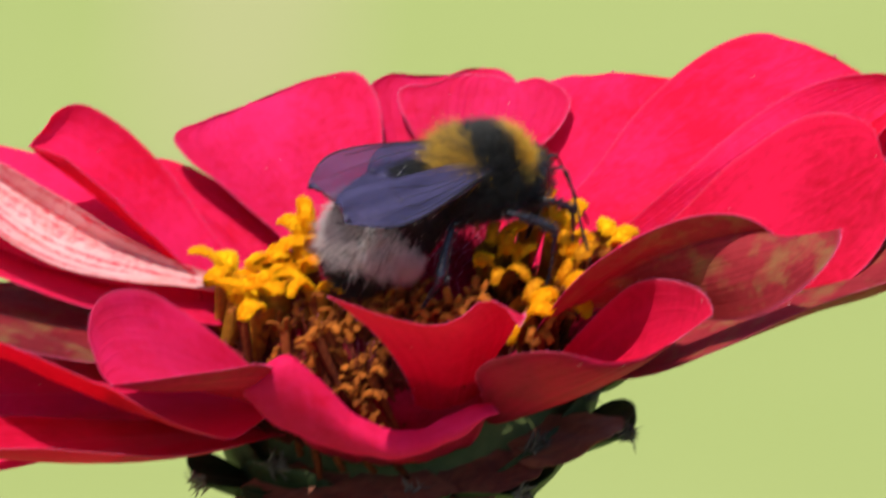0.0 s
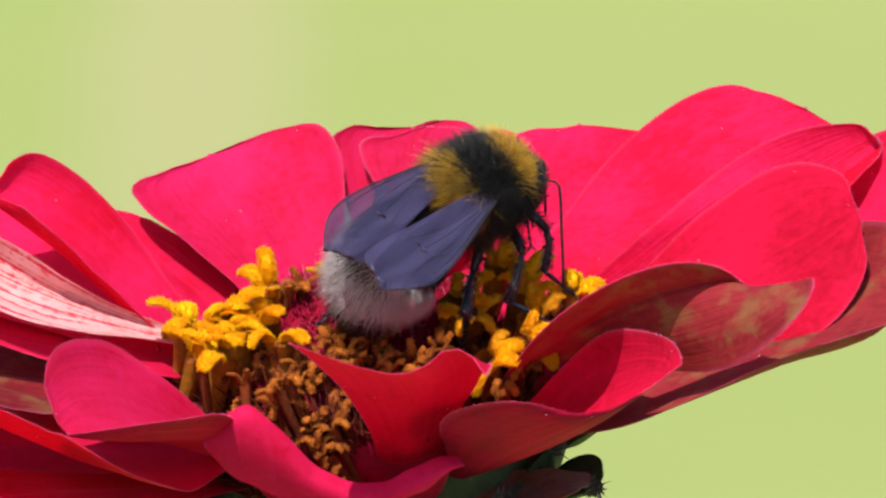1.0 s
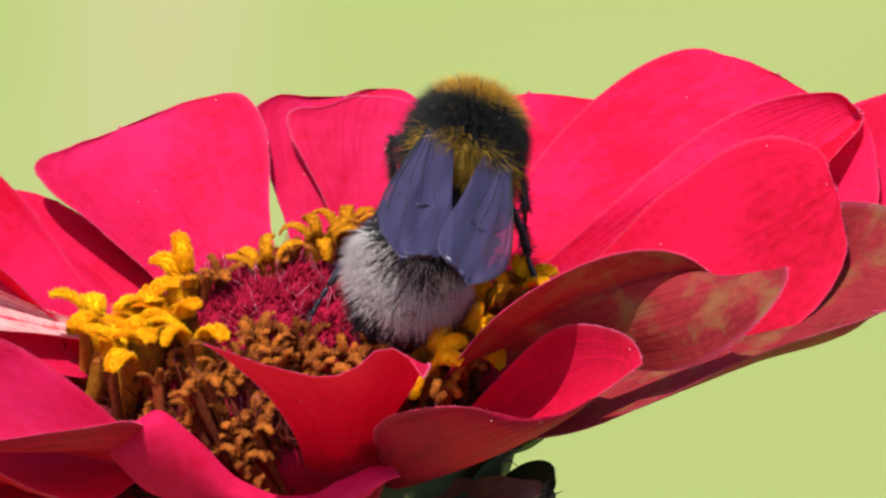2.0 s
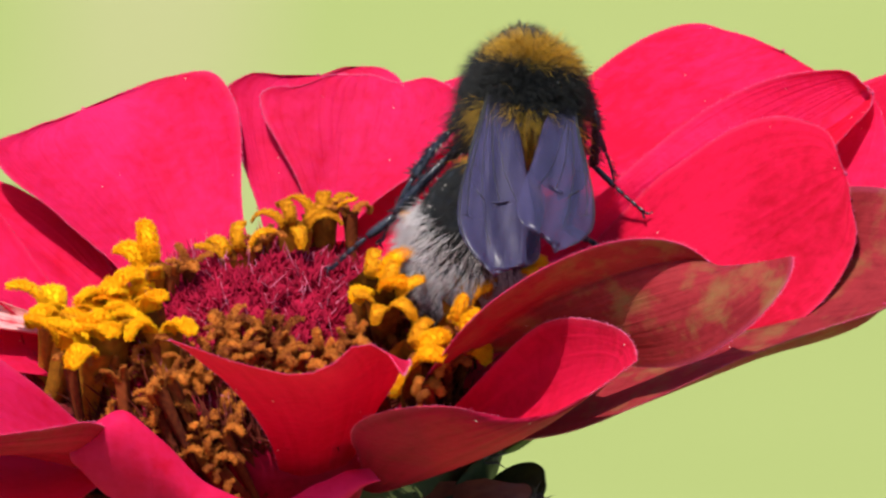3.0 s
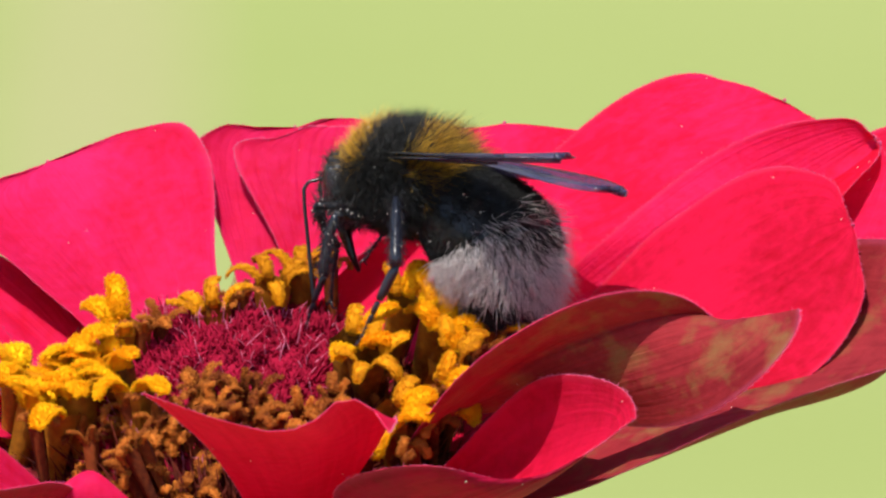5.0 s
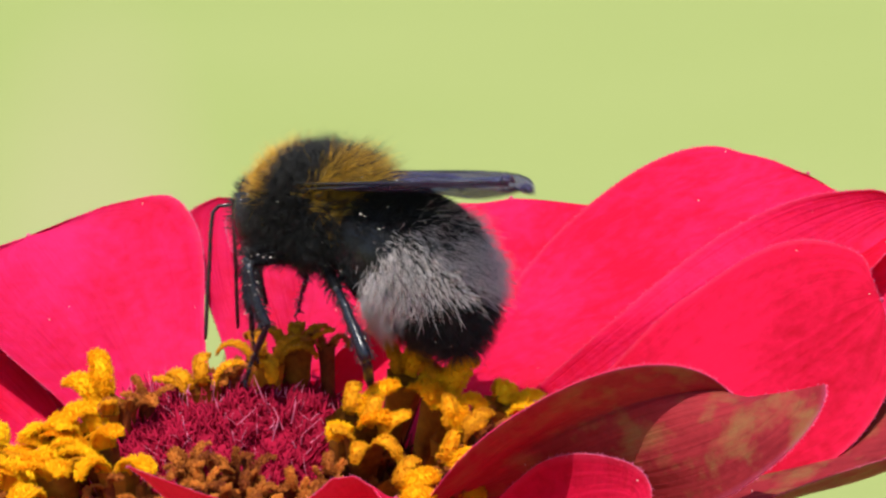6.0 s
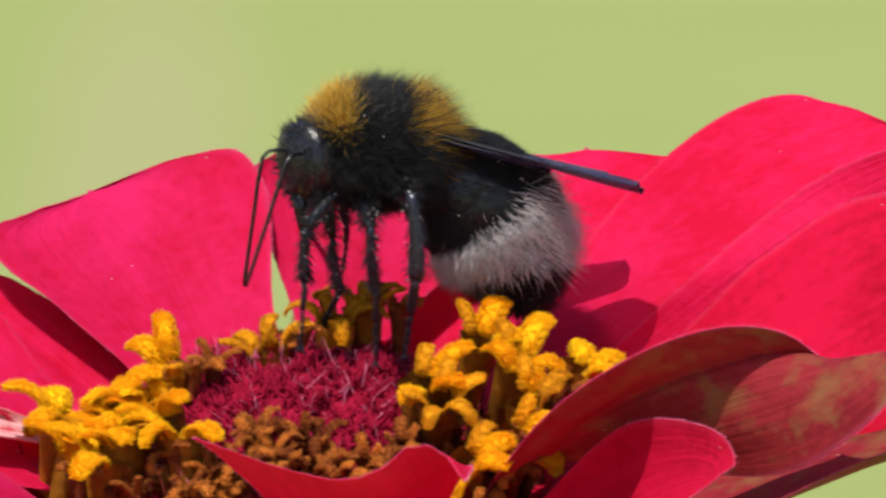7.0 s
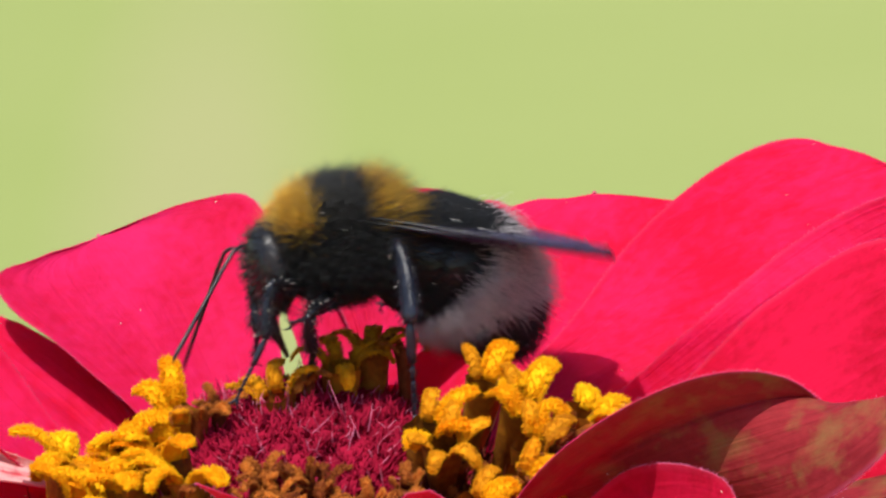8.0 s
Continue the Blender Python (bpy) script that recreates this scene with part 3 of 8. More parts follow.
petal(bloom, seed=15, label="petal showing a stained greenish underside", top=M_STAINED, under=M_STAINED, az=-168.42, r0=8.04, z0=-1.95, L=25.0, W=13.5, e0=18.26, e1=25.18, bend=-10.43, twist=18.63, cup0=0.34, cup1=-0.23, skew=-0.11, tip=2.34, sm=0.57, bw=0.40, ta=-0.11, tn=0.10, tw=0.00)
petal(bloom, seed=16, fore=(6.0, 6.0), label="pale striped withering petal", top=M_PALE, under=M_PALE, az=168.57, r0=10.00, z0=0.54, L=20.5, W=6.4, e0=12.57, e1=44.0, bend=-18.63, twist=0.00, cup0=0.16, cup1=0.28, skew=-0.12, tip=2.28, sm=0.65, bw=0.27, ta=1.03, tn=-0.14, tw=-0.00)
petal(bloom, seed=17, under=M_RED, az=160.00, r0=10.00, z0=-1.63, L=17.31, W=10.71, e0=45.00, e1=38.72, bend=12.69, twist=12.48, cup0=0.56, cup1=1.20, skew=-0.29, tip=2.58, sm=0.81, bw=0.31, ta=-0.61, tn=-0.39, tw=0.00)
petal(bloom, seed=18, under=M_RED, az=160.92, r0=8.58, z0=-2.12, L=24.5, W=13.68, e0=25.16, e1=27.07, bend=2.48, twist=8.10, cup0=0.27, cup1=0.01, skew=0.06, tip=2.30, sm=0.60, bw=0.40, ta=0.03, tn=-0.01, tw=0.00)
petal(bloom, seed=19, under=M_RED, az=138.52, r0=8.59, z0=-2.39, L=15.04, W=8.00, e0=23.75, e1=23.77, bend=3.02, twist=6.53, cup0=0.25, cup1=-0.01, skew=0.07, tip=2.32, sm=0.60, bw=0.40, ta=0.02, tn=-0.01, tw=-0.00)
petal(bloom, seed=20, wl=1.4, under=M_RED, az=-150.78, r0=8.61, z0=-2.64, L=24.5, W=17, e0=11.12, e1=54.69, bend=8.71, twist=8.87, cup0=0.15, cup1=-0.06, skew=0.02, tip=2.35, sm=0.61, bw=0.40, ta=0.11, tn=0.05, tw=-0.00)
petal(bloom, seed=21, top=M_MID, under=M_MID, az=-138.88, r0=10.00, z0=-5.14, L=28.5, W=10.31, e0=18.80, e1=28.08, bend=-7.06, twist=12.00, cup0=0.22, cup1=0.57, skew=-0.06, tip=2.36, sm=0.64, bw=0.36, ta=-0.20, tn=-0.02, tw=0.00)
petal(bloom, seed=22, under=M_RED, az=174.87, r0=7.93, z0=-1.66, L=25.0, W=12.96, e0=22.24, e1=26.74, bend=3.00, twist=8.80, cup0=0.28, cup1=0.19, skew=0.06, tip=2.27, sm=0.60, bw=0.40, ta=-0.40, tn=-0.07, tw=0.00)
petal(bloom, seed=40, az=125, r0=8, z0=-5, L=13, W=13, e0=18, e1=20, bend=0, twist=0, cup0=0.3, cup1=0.1, skew=0, tip=2.4, sm=0.65)
petal(bloom, seed=41, az=150, r0=8, z0=-5, L=16, W=13, e0=16, e1=18, bend=0, twist=0, cup0=0.3, cup1=0.1, skew=0, tip=2.4, sm=0.65)
petal(bloom, seed=43, az=4, r0=10, z0=-3.6, L=36, W=17, e0=15, e1=21, bend=0, twist=0, cup0=0.2, cup1=0.1, skew=0, tip=2.4, sm=0.62)
petal(bloom, label="dry brown shrivelled lower petal", top=M_DRY, under=M_DRY, wave=0.4, seed=60, az=-122, r0=9.5, z0=-7.5, L=7, W=9, e0=0, e1=12, bend=0, twist=8, cup0=0.2, cup1=-0.3, skew=0, tip=2.2, sm=0.6)
petal(bloom, label="dry brown shrivelled lower petal", top=M_DRY, under=M_DRY, wave=0.4, seed=61, az=-95, r0=9.5, z0=-7.5, L=6.5, W=9, e0=5, e1=18, bend=0, twist=-6, cup0=0.2, cup1=-0.3, skew=0, tip=2.2, sm=0.6)
petal(bloom, label="dry brown shrivelled lower petal", top=M_DRY, under=M_DRY, wave=0.4, seed=62, az=-68, r0=9.5, z0=-7.5, L=7, W=8, e0=0, e1=15, bend=0, twist=10, cup0=0.2, cup1=-0.3, skew=0, tip=2.2, sm=0.6)
petal(bloom, label="dry brown shrivelled lower petal", top=M_DRY, under=M_DRY, wave=0.4, seed=63, az=-42, r0=9.5, z0=-7.5, L=8, W=8, e0=5, e1=20, bend=0, twist=-5, cup0=0.2, cup1=-0.3, skew=0, tip=2.2, sm=0.6)
rolled_petal(bloom, (-119, -69), (4.0, 5.5, 6.1, 4.8, 3.3, 1.5, 0.5, -0.0, -0.1, 0.1, 0.5, 0.9, 0.5), (3.4, 1.4, 0.6, 0.0, -0.5, -0.9, -1.1, -1.2, -1.1, -0.8, -0.6, 0.0, 0.4), radius=17.5)
petal(bloom, seed=80, under=M_MID, az=-168, r0=9.5, z0=-5, L=34, W=11, e0=12, e1=16, bend=0, twist=0, cup0=0.2, cup1=0.1, skew=0, tip=2.4, sm=0.65)
petal(bloom, seed=81, under=M_MID, az=-158, r0=9.5, z0=-4.9, L=32, W=10, e0=11, e1=15, bend=0, twist=0, cup0=0.2, cup1=0.1, skew=0, tip=2.4, sm=0.65)

def make_disc():
    """The domed purple heart of the bloom, fringed with narrow bracts."""
    bm = bmesh.new()
    bmesh.ops.create_uvsphere(bm, u_segments=40, v_segments=20, radius=1.0)
    for v in bm.verts:
        x, y, z = v.co
        v.co = Vector((x * 9.6, y * 9.6, z * (6.4 if z > 0 else 6.0) - 3.2)) * MM
    core = part("disc", bm, M_PURPLE, bloom, "dark crimson domed flower disc")
    n = 15000
    r = 9.4 * np.sqrt(rng.uniform(0, 1, n))
    a = rng.uniform(0, 2 * math.pi, n)
    x, y = r * np.cos(a), r * np.sin(a)
    z = 6.4 * np.sqrt(np.maximum(1 - (r / 9.6) ** 2, 0)) - 3.4 + 0.28 * np.sin(1.9 * x + 1.0) * np.cos(1.6 * y) + 0.2 * np.sin(3.7 * x - 2.9 * y)
    way = np.stack([x * 0.05, y * 0.05, np.ones(n)], 1) + rng.normal(0, 0.42, (n, 3))
    v, f = spikes(np.stack([x, y, z], 1), way, rng.uniform(0.25, 0.95, n), rng.uniform(0.10, 0.24, n), rng.normal(0, 0.34, (n, 3)))
    fringe = array_mesh("disc_fringe", v, f, M_PURPLE, core, "spiky crimson bracts of the disc")
    fringe["kind"] = "stuff"
    n = 420
    r = 9.2 * np.sqrt(rng.uniform(0, 1, n))
    a = rng.uniform(0, 2 * math.pi, n)
    x, y = r * np.cos(a), r * np.sin(a)
    z = 6.4 * np.sqrt(np.maximum(1 - (r / 9.6) ** 2, 0)) - 2.9
    way = np.stack([x * 0.05, y * 0.05, np.ones(n)], 1) + rng.normal(0, 0.35, (n, 3))
    v, f = spikes(np.stack([x, y, z], 1), way, rng.uniform(0.5, 1.1, n), rng.uniform(0.05, 0.10, n), rng.normal(0, 0.4, (n, 3)))
    tips = array_mesh("disc_down", v, f, M_PINKTIP, core, "pale pink bract tips")
    tips["kind"] = "stuff"
    # dark shafts between the outer florets
    n = 5200
    r = rng.uniform(7.4, 11.4, n)
    a = rng.uniform(0, 2 * math.pi, n)
    r = np.where((np.degrees(a) > 250) & (np.degrees(a) < 320), np.minimum(r, 8.6), r)
    x, y = r * np.cos(a), r * np.sin(a)
    way = np.stack([x * 0.035, y * 0.035, np.ones(n)], 1) + rng.normal(0, 0.2, (n, 3))
    v, f = spikes(np.stack([x, y, -2.5 - (r - 8.0) * 0.8], 1), way, np.where(y > 1.0, 0.55, 1.0) * rng.uniform(1.4, 4.9, n), rng.uniform(0.14, 0.34, n), rng.normal(0, 0.15, (n, 3)))
    shafts = array_mesh("disc_stubble", v, f, M_STUBBLE, core, "brown withered bracts")
    shafts["kind"] = "stuff"


make_disc()


def lobe_mesh(name, length, width, curl, seed, c=800, hair=(0.16, 0.36)):
    """One furry lobe of a disc floret, arching outwards from the tube's mouth."""
    r = np.random.default_rng(seed)
    n, m = 9, 7
    s = np.linspace(0, 1, n)
    e = np.radians(74 - curl * s ** 1.1)
    step = length / (n - 1)
    cx = np.concatenate([[0], np.cumsum(np.cos(e[:-1]) * step)])
    cz = np.concatenate([[0], np.cumsum(np.sin(e[:-1]) * step)])
    w = width / 2 * np.interp(s, [0, 0.25, 0.7, 0.92, 1], [0.75, 1.0, 0.85, 0.6, 0.25])
    verts, faces = [], []
    for i in range(n):
        up = np.array([-math.sin(e[i]), 0, math.cos(e[i])])
        for k in range(m):
            t = 2 * math.pi * k / m
            verts.append((np.array([cx[i], 0, cz[i]]) + np.array([0, 1, 0]) * w[i] * math.cos(t) + up * w[i] * 0.17 * math.sin(t)) * MM)
    for i in range(n - 1):
        for k in range(m):
            faces.append((i * m + k, i * m + (k + 1) % m, (i + 1) * m + (k + 1) % m, (i + 1) * m + k))
    faces.append(tuple(range(m))[::-1])
    faces.append(tuple((n - 1) * m + k for k in range(m)))
    # fuzz
    si = r.uniform(0.08, 1.0, c)
    th = r.uniform(-0.5, math.pi + 0.5, c)
    th = np.where(r.uniform(0, 1, c) < 0.45, np.where(r.uniform(0, 1, c) < 0.5, 0.0, math.pi) + r.normal(0, 0.25, c), th)
    ex = np.radians(74 - curl * si ** 1.1)
    up = np.stack([-np.sin(ex), 0 * ex, np.cos(ex)], 1)
    side = np.tile([0, 1.0, 0], (c, 1))
    ctr = np.stack([np.interp(si, s, cx), 0 * si, np.interp(si, s, cz)], 1)
    wi = np.interp(si, s, w)
    out = side * np.cos(th)[:, None] + up * np.sin(th)[:, None]
    base = ctr + side * (wi * np.cos(th))[:, None] + up * (wi * 0.17 * np.sin(th))[:, None]
    v2, f2 = spikes(base, out + r.normal(0, 0.3, (c, 3)), r.uniform(*hair, c), np.full(c, 0.05))
    v, f = joined([(verts, faces), (v2, f2)])
    me = bpy.data.meshes.new(name)
    me.from_pydata([tuple(q) for q in v], [], f)
    me.shade_smooth()
    return me


LOBES = [lobe_mesh("lobe", 2.0 + 0.22 * k, 0.80 + 0.10 * (k % 3), 105 + 26 * (k % 4), 40 + k, 900, (0.12, 0.34)) for k in range(6)]
WITHERED = [lobe_mesh("withered_lobe", 1.0 + 0.28 * k, 0.24 + 0.04 * k, 30 + 55 * k, 60 + k, 320, (0.06, 0.26)) for k in range(4)]
OLD = [lobe_mesh("ageing_lobe", 2.0 + 0.3 * k, 0.62, 80 + 45 * k, 75 + k, 500, (0.08, 0.22)) for k in range(3)]
for me in OLD:
    me.materials.append(M_OLD)
for me in LOBES:
    me.materials.append(M_YELLOW)
for me in WITHERED:
    me.materials.append(M_BROWN)


def tube_mesh(height, r0, r1, seed):
    r = np.random.default_rng(seed)
    n, m = 7, 10
    verts, faces = [], []
    for i in range(n):
        s = i / (n - 1)
        rad = (r0 + (r1 - r0) * s ** 1.5)
        for k in range(m):
            a = 2 * math.pi * k / m
            rr = rad * (1 + 0.14 * math.cos(5 * a)) * (1 + r.normal(0, 0.03))
            verts.append((rr * math.cos(a) * MM, rr * math.sin(a) * MM, height * s * MM))
    for i in range(n - 1):
        for k in range(m):
            faces.append((i * m + k, i * m + (k + 1) % m, (i + 1) * m + (k + 1) % m, (i + 1) * m + k))
    faces.append(tuple(range(m))[::-1])
    me = bpy.data.meshes.new("floret")
    me.from_pydata(verts, [], faces)
    me.shade_smooth()
    return me


TUBES = [tube_mesh(6.0, 0.42, 0.95, 80 + k) for k in range(3)]
for me in TUBES:
    me.materials.append(M_TUBE)
DRY_TUBES = [tube_mesh(5.0, 0.2, 0.42, 90 + k) for k in range(3)]
for me in DRY_TUBES:
    me.materials.append(M_DRYTUBE)


def floret(x, y, top, style, seed):
    """A disc floret rooted on the disc: a tube with recurved furry lobes round its mouth."""
    r = np.random.default_rng(seed)
    lean = 1.15 + r.normal(0, 0.03)
    bx, by = x / lean, y / lean
    height = 5.0 if style == "dry" else 6.0
    top = top - (0.5 if style == "dry" else 0.8)
    stand = max(top, 3.6)
    lx, ly = math.degrees(math.atan2(y - by, stand)), math.degrees(math.atan2(x - bx, stand))
    ob = new("floret", DRY_TUBES[seed % 3] if style == "dry" else TUBES[seed % 3])
    ob.parent = bloom
    out = math.degrees(math.atan2(y, x)) + r.normal(0, 14)
    ob.matrix_basis = pose(bx * MM, by * MM, (top - height) * MM, -lx + r.normal(0, 5), ly + r.normal(0, 5), out)
    if style == "dry":
        ob["label"] = "withered brown disc floret"
    # most lobes arch away from the disc, a short one or two stand on the inner side
    spread = [0, 62, -62] + ([118] if r.uniform() < 0.6 else []) + ([-125] if r.uniform() < 0.4 else [])
    if style == "dry":
        spread = [72 * k for k in range(int(r.integers(3, 6)))]
    for k, turn in enumerate(spread):
        pool = {"fresh": LOBES if abs(turn) < 90 else OLD, "old": OLD, "dry": WITHERED}[style]
        lb = new("lobe", pool[int(r.integers(len(pool)))])
        lb.parent = ob
        if style == "fresh" and abs(turn) < 90:
            lb["label"] = "furry yellow lobe"
        a = turn + r.normal(0, 9)
        rr = 0.34 if style == "dry" else 0.72
        lb.matrix_basis = pose(rr * math.cos(radians(a)) * MM, rr * math.sin(radians(a)) * MM, (height - 0.25) * MM, 0, r.normal(0, 9), a)
    return ob


# fresh yellow florets round the rim of the disc: east of it, west of it and behind
FRESH = [
    (-6.0, 2.0, 5.2),
    (-8.8, 1.3, 4.7),
    (-11.4, 0.6, 4.2),
    (-13.0, -0.9, 4.0),
    (-8.4, -2.9, 4.2),
    (-11.6, -2.6, 3.7),
    (-5.4, -4.8, 4.7),
    (-5.2, -7.7, 4.7),
    (-10.9, -5.9, 4.0),
    (-13.4, -3.6, 3.6),
    (-8.0, -5.6, 4.2),
    (0.7, 1.8, 4.7),
    (3.1, 4.2, 4.7),
    (4.8, 4.6, 4.7),
    (9.8, -0.2, 5.7),
    (11.0, -1.5, 5.2),
    (13.2, -2.0, 4.7),
    (6.8, -3.4, 5.2),
    (8.3, -3.5, 5.2),
    (10.4, -5.3, 4.7),
    (11.9, -3.8, 4.7),
    (9.9, -8.6, 4.6),
]
DRY = [
    (-3.7, 0.6, 5.0),
    (-5.0, -0.2, 5.0),
    (2.0, 2.2, 4.5),
    (6.9, 4.3, 4.5),
    (12.3, -4.9, 4.0),
    (13.3, -4.1, 4.0),
    (13.3, -5.9, 3.5),
    (12.2, -8.1, 4.0),
    (0.1, -8.2, 4.0),
    (1.7, -7.8, 4.0),
    (11.2, -9.2, 3.0),
    (-4.0, -7.3, 4.0),
    (-3.4, -12.4, 4.0),
    (-4.3, -13.3, 3.0),
    (-2.7, -11.1, 4.0),
    (-10.5, -8.6, 4.0),
    (-7.8, -9.7, 3.0),
    (11.8, -11.7, 4.0),
    (-0.5, -6.3, 4.2),
    (0.7, -5.2, 4.4),
    (1.8, -6.6, 4.3),
    (2.8, -7.6, 4.0),
    (4.0, -6.6, 4.4),
    (5.1, -8.0, 4.1),
    (6.3, -6.9, 4.3),
    (7.3, -8.8, 4.0),
    (8.6, -9.6, 3.4),
    (-2.6, -8.6, 3.4),
    (-1.4, -8.2, 3.6),
    (10.2, -8.0, 3.8),
    (11.8, -7.6, 3.6),
]
for i, (x, y, h) in enumerate(FRESH):
    floret(x, y, h, "old" if (y > 1.2 and x > -3.0) or x in (11.9, 8.3) else "fresh", 200 + i)
for i, (x, y, h) in enumerate(DRY):
    floret(x, y, h, "dry", 400 + i)
# the spent front of the disc: a crowd of withered florets, older ones lower
for i in range(44):
    a, q = radians(-158 + 3.3 * i + rng.normal(0, 2.0)), rng.uniform(0, 1)
    if -105 < math.degrees(a) < -42:
        q *= 0.3
    floret((8.3 + 2.3 * q) * math.cos(a), (8.3 + 2.3 * q) * math.sin(a), 3.2 - 3.2 * q + rng.normal(0, 0.4), "dry", 500 + i)


# the hollow behind the front petals, packed with the oldest ones
for i in range(30):
    a, q = radians(-130 + 44 * ((i * 0.618) % 1.0)), (i + 0.5) / 30
    floret((9.3 + 4.4 * q) * math.cos(a), (9.3 + 4.4 * q) * math.sin(a), 2.3 - 3.6 * q + rng.normal(0, 0.35), "dry", 600 + i)


def make_calyx():
    """Green cup of overlapping bracts with dark ragged fringes, under the petals."""
    bm = bmesh.new()
    bmesh.ops.create_uvsphere(bm, u_segments=32, v_segments=16, radius=1.0)
    for v in bm.verts:
        x, y, z = v.co
        v.co = Vector((x * 11.3 + 0.5, y * 11.3, z * 6.5 - 9.5)) * MM
    cup = part("calyx", bm, M_GREEN, bloom, "green cup of overlapping bracts")
    for row, (r0, z0, L, W, e0, e1, count) in enumerate([(6.0, -15.0, 7.5, 9.0, 20, 70, 8), (9.0, -13.0, 7.5, 8.5, 40, 80, 10), (11.2, -10.0, 6.5, 7.5, 35, 25, 12)]):
        for k in range(count):
            az = 360 * (k + 0.5 * row) / count + rng.normal(0, 3)
            sh = dict(az=az, r0=r0, z0=z0, L=L * rng.uniform(0.9, 1.1), W=W, e0=e0, e1=e1 + rng.normal(0, 9), bend=0, twist=rng.normal(0, 6),
                      cup0=0.5, cup1=0.5, skew=0, tip=2.4, sm=0.55)
            petal(cup, "bract", "", M_GREEN, M_GREEN, 0.5, 0.1, 700 + 20 * row + k, **sh)
            P = petal_grid(**sh)
            n = 46
            j = rng.integers(2, 15, n)
            base = P[-3, j] + rng.normal(0, 0.12, (n, 3))
            way = P[-1, j] - P[-7, j] + rng.normal(0, 0.5, (n, 3))
            v, f = spikes(base, way, rng.uniform(0.5, 1.5, n), rng.uniform(0.12, 0.3, n), rng.normal(0, 0.3, (n, 3)))
            array_mesh("fringe", v, f, M_FRINGE, cup)


make_calyx()


def make_stem():
    """From under the calyx, straightening down into the ground."""
    top = FLOWER @ Vector((0, 0, -0.0135))
    axis = (FLOWER.to_3x3() @ Vector((0, 0, -1))).normalized()
    inv = FLOWER.inverted()
    path, p = [], top.copy()
    n = 60
    step = (top.z + 0.01) / n
    for i in range(n + 1):
        path.append(tuple(c / MM for c in inv @ p))
        k = min(1.0, i / 26)
        way = axis.lerp(Vector((0.02 * math.sin(i * 0.2), 0.01, -1)), k)
        p = p + way * (step / -way.z)
    s = np.linspace(0, 1, n + 1)
    v, f = tube(path, np.interp(s, [0, 0.04, 1], [3.8, 2.3, 3.4]), 14)
    array_mesh("stem", v, f, M_STEM, bloom, "ribbed green flower stem")


make_stem()


# ---- the bumblebee: x forward, y to its left, z up; millimetres round the thorax ----
bee = new("bumblebee")
tagged(bee, "white-tailed bumblebee with yellow bands crawling over the flower disc", "bumblebee")


def ball(name, centre, radii, material, parent, label="", segs=32, rings=20, shape=None):
    bm = bmesh.new()
    bmesh.ops.create_uvsphere(bm, u_segments=segs, v_segments=rings, radius=1.0)
    for v in bm.verts:
        c = Vector((v.co.x * radii[0], v.co.y * radii[1], v.co.z * radii[2]))
        if shape:
            c = shape(c)
        v.co = (c + Vector(centre)) * MM
    return part(name, bm, material, parent, label)


def fur(parent, base, normal, back, colours, lengths, lay, width=0.026, label_of=None):
    """Coats of hair, one mesh for each colour: every hair leans from the normal towards the rear."""
    r = rng
    for name in ("black", "yellow", "white"):
        pick = colours == name
        if not pick.any():
            continue
        n = int(pick.sum())
        way = normal[pick] + back[pick] * lay[pick][:, None] + r.normal(0, 0.3, (n, 3))
        droop = back[pick] * 0.25 + r.normal(0, 0.10, (n, 3))
        v, f = spikes(base[pick], way, lengths[pick] * r.uniform(0.5, 1.35, n), r.uniform(0.7, 1.3, n) * width * (0.92 if name == "white" else 1.0), droop)
        ob = array_mesh("fur", v, f, M_FUR[name], parent, name + " hair")
        ob["kind"] = "stuff"


def make_thorax():
    R = np.array([2.75, 2.6, 2.45])
    body = ball("thorax", (0, 0, 0), R, M_BLACK, bee, "black thorax banded with yellow hair")
    n = 34000
    d = rng.normal(size=(n, 3))
    d /= np.linalg.norm(d, axis=1)[:, None]
    base = d * R
    normal = d / R
    normal /= np.linalg.norm(normal, axis=1)[:, None]
    back = np.tile([-1.0, 0, 0], (n, 1))
    x = d[:, 0] + rng.normal(0, 0.06, n)
    up = d[:, 2] + rng.normal(0, 0.08, n)
    collar = (rng.uniform(0, 1, n) < 0.88) & (x > 0.54) & (up > 0.22) & (x < 0.93)
    rear = (x < -0.34) & (up > 0.30) & (rng.uniform(0, 1, n) < 0.66)
    colours = np.where(collar | rear, "yellow", "black")
    lengths = np.where(x < -0.3, 1.75, np.where(collar, 1.45, 1.25))
    lengths = np.where(up < -0.5, 0.7, lengths)
    fur(body, base, normal, back, colours, lengths, np.where(rear, 0.12, 0.1))
    pick = rng.choice(n, 24)
    dust(body, base[pick] + normal[pick] * rng.uniform(0.3, 1.0, (24, 1)))
    return body


thorax = make_thorax()

ABD_LEN, ABD_BEND = 9.9, 58.0


def abdomen_axis(u):
    """Centre line of the abdomen from its waist: backwards and curving down."""
    s = np.linspace(0, 1, 60)
    e = np.radians(ABD_BEND * s ** 1.5)
    x = np.concatenate([[0], np.cumsum(-np.cos(e[:-1]) * ABD_LEN / 59)])
    z = np.concatenate([[0], np.cumsum(-np.sin(e[:-1]) * ABD_LEN / 59)])
    return np.interp(u, s, x), np.interp(u, s, z), np.interp(u, s, e)


def abdomen_radius(u):
    return np.interp(u, [0, 0.06, 0.15, 0.3, 0.5, 0.68, 0.82, 0.92, 0.98, 1.0], [0.9, 1.7, 2.45, 2.95, 3.10, 2.72, 1.92, 1.15, 0.55, 0.1])


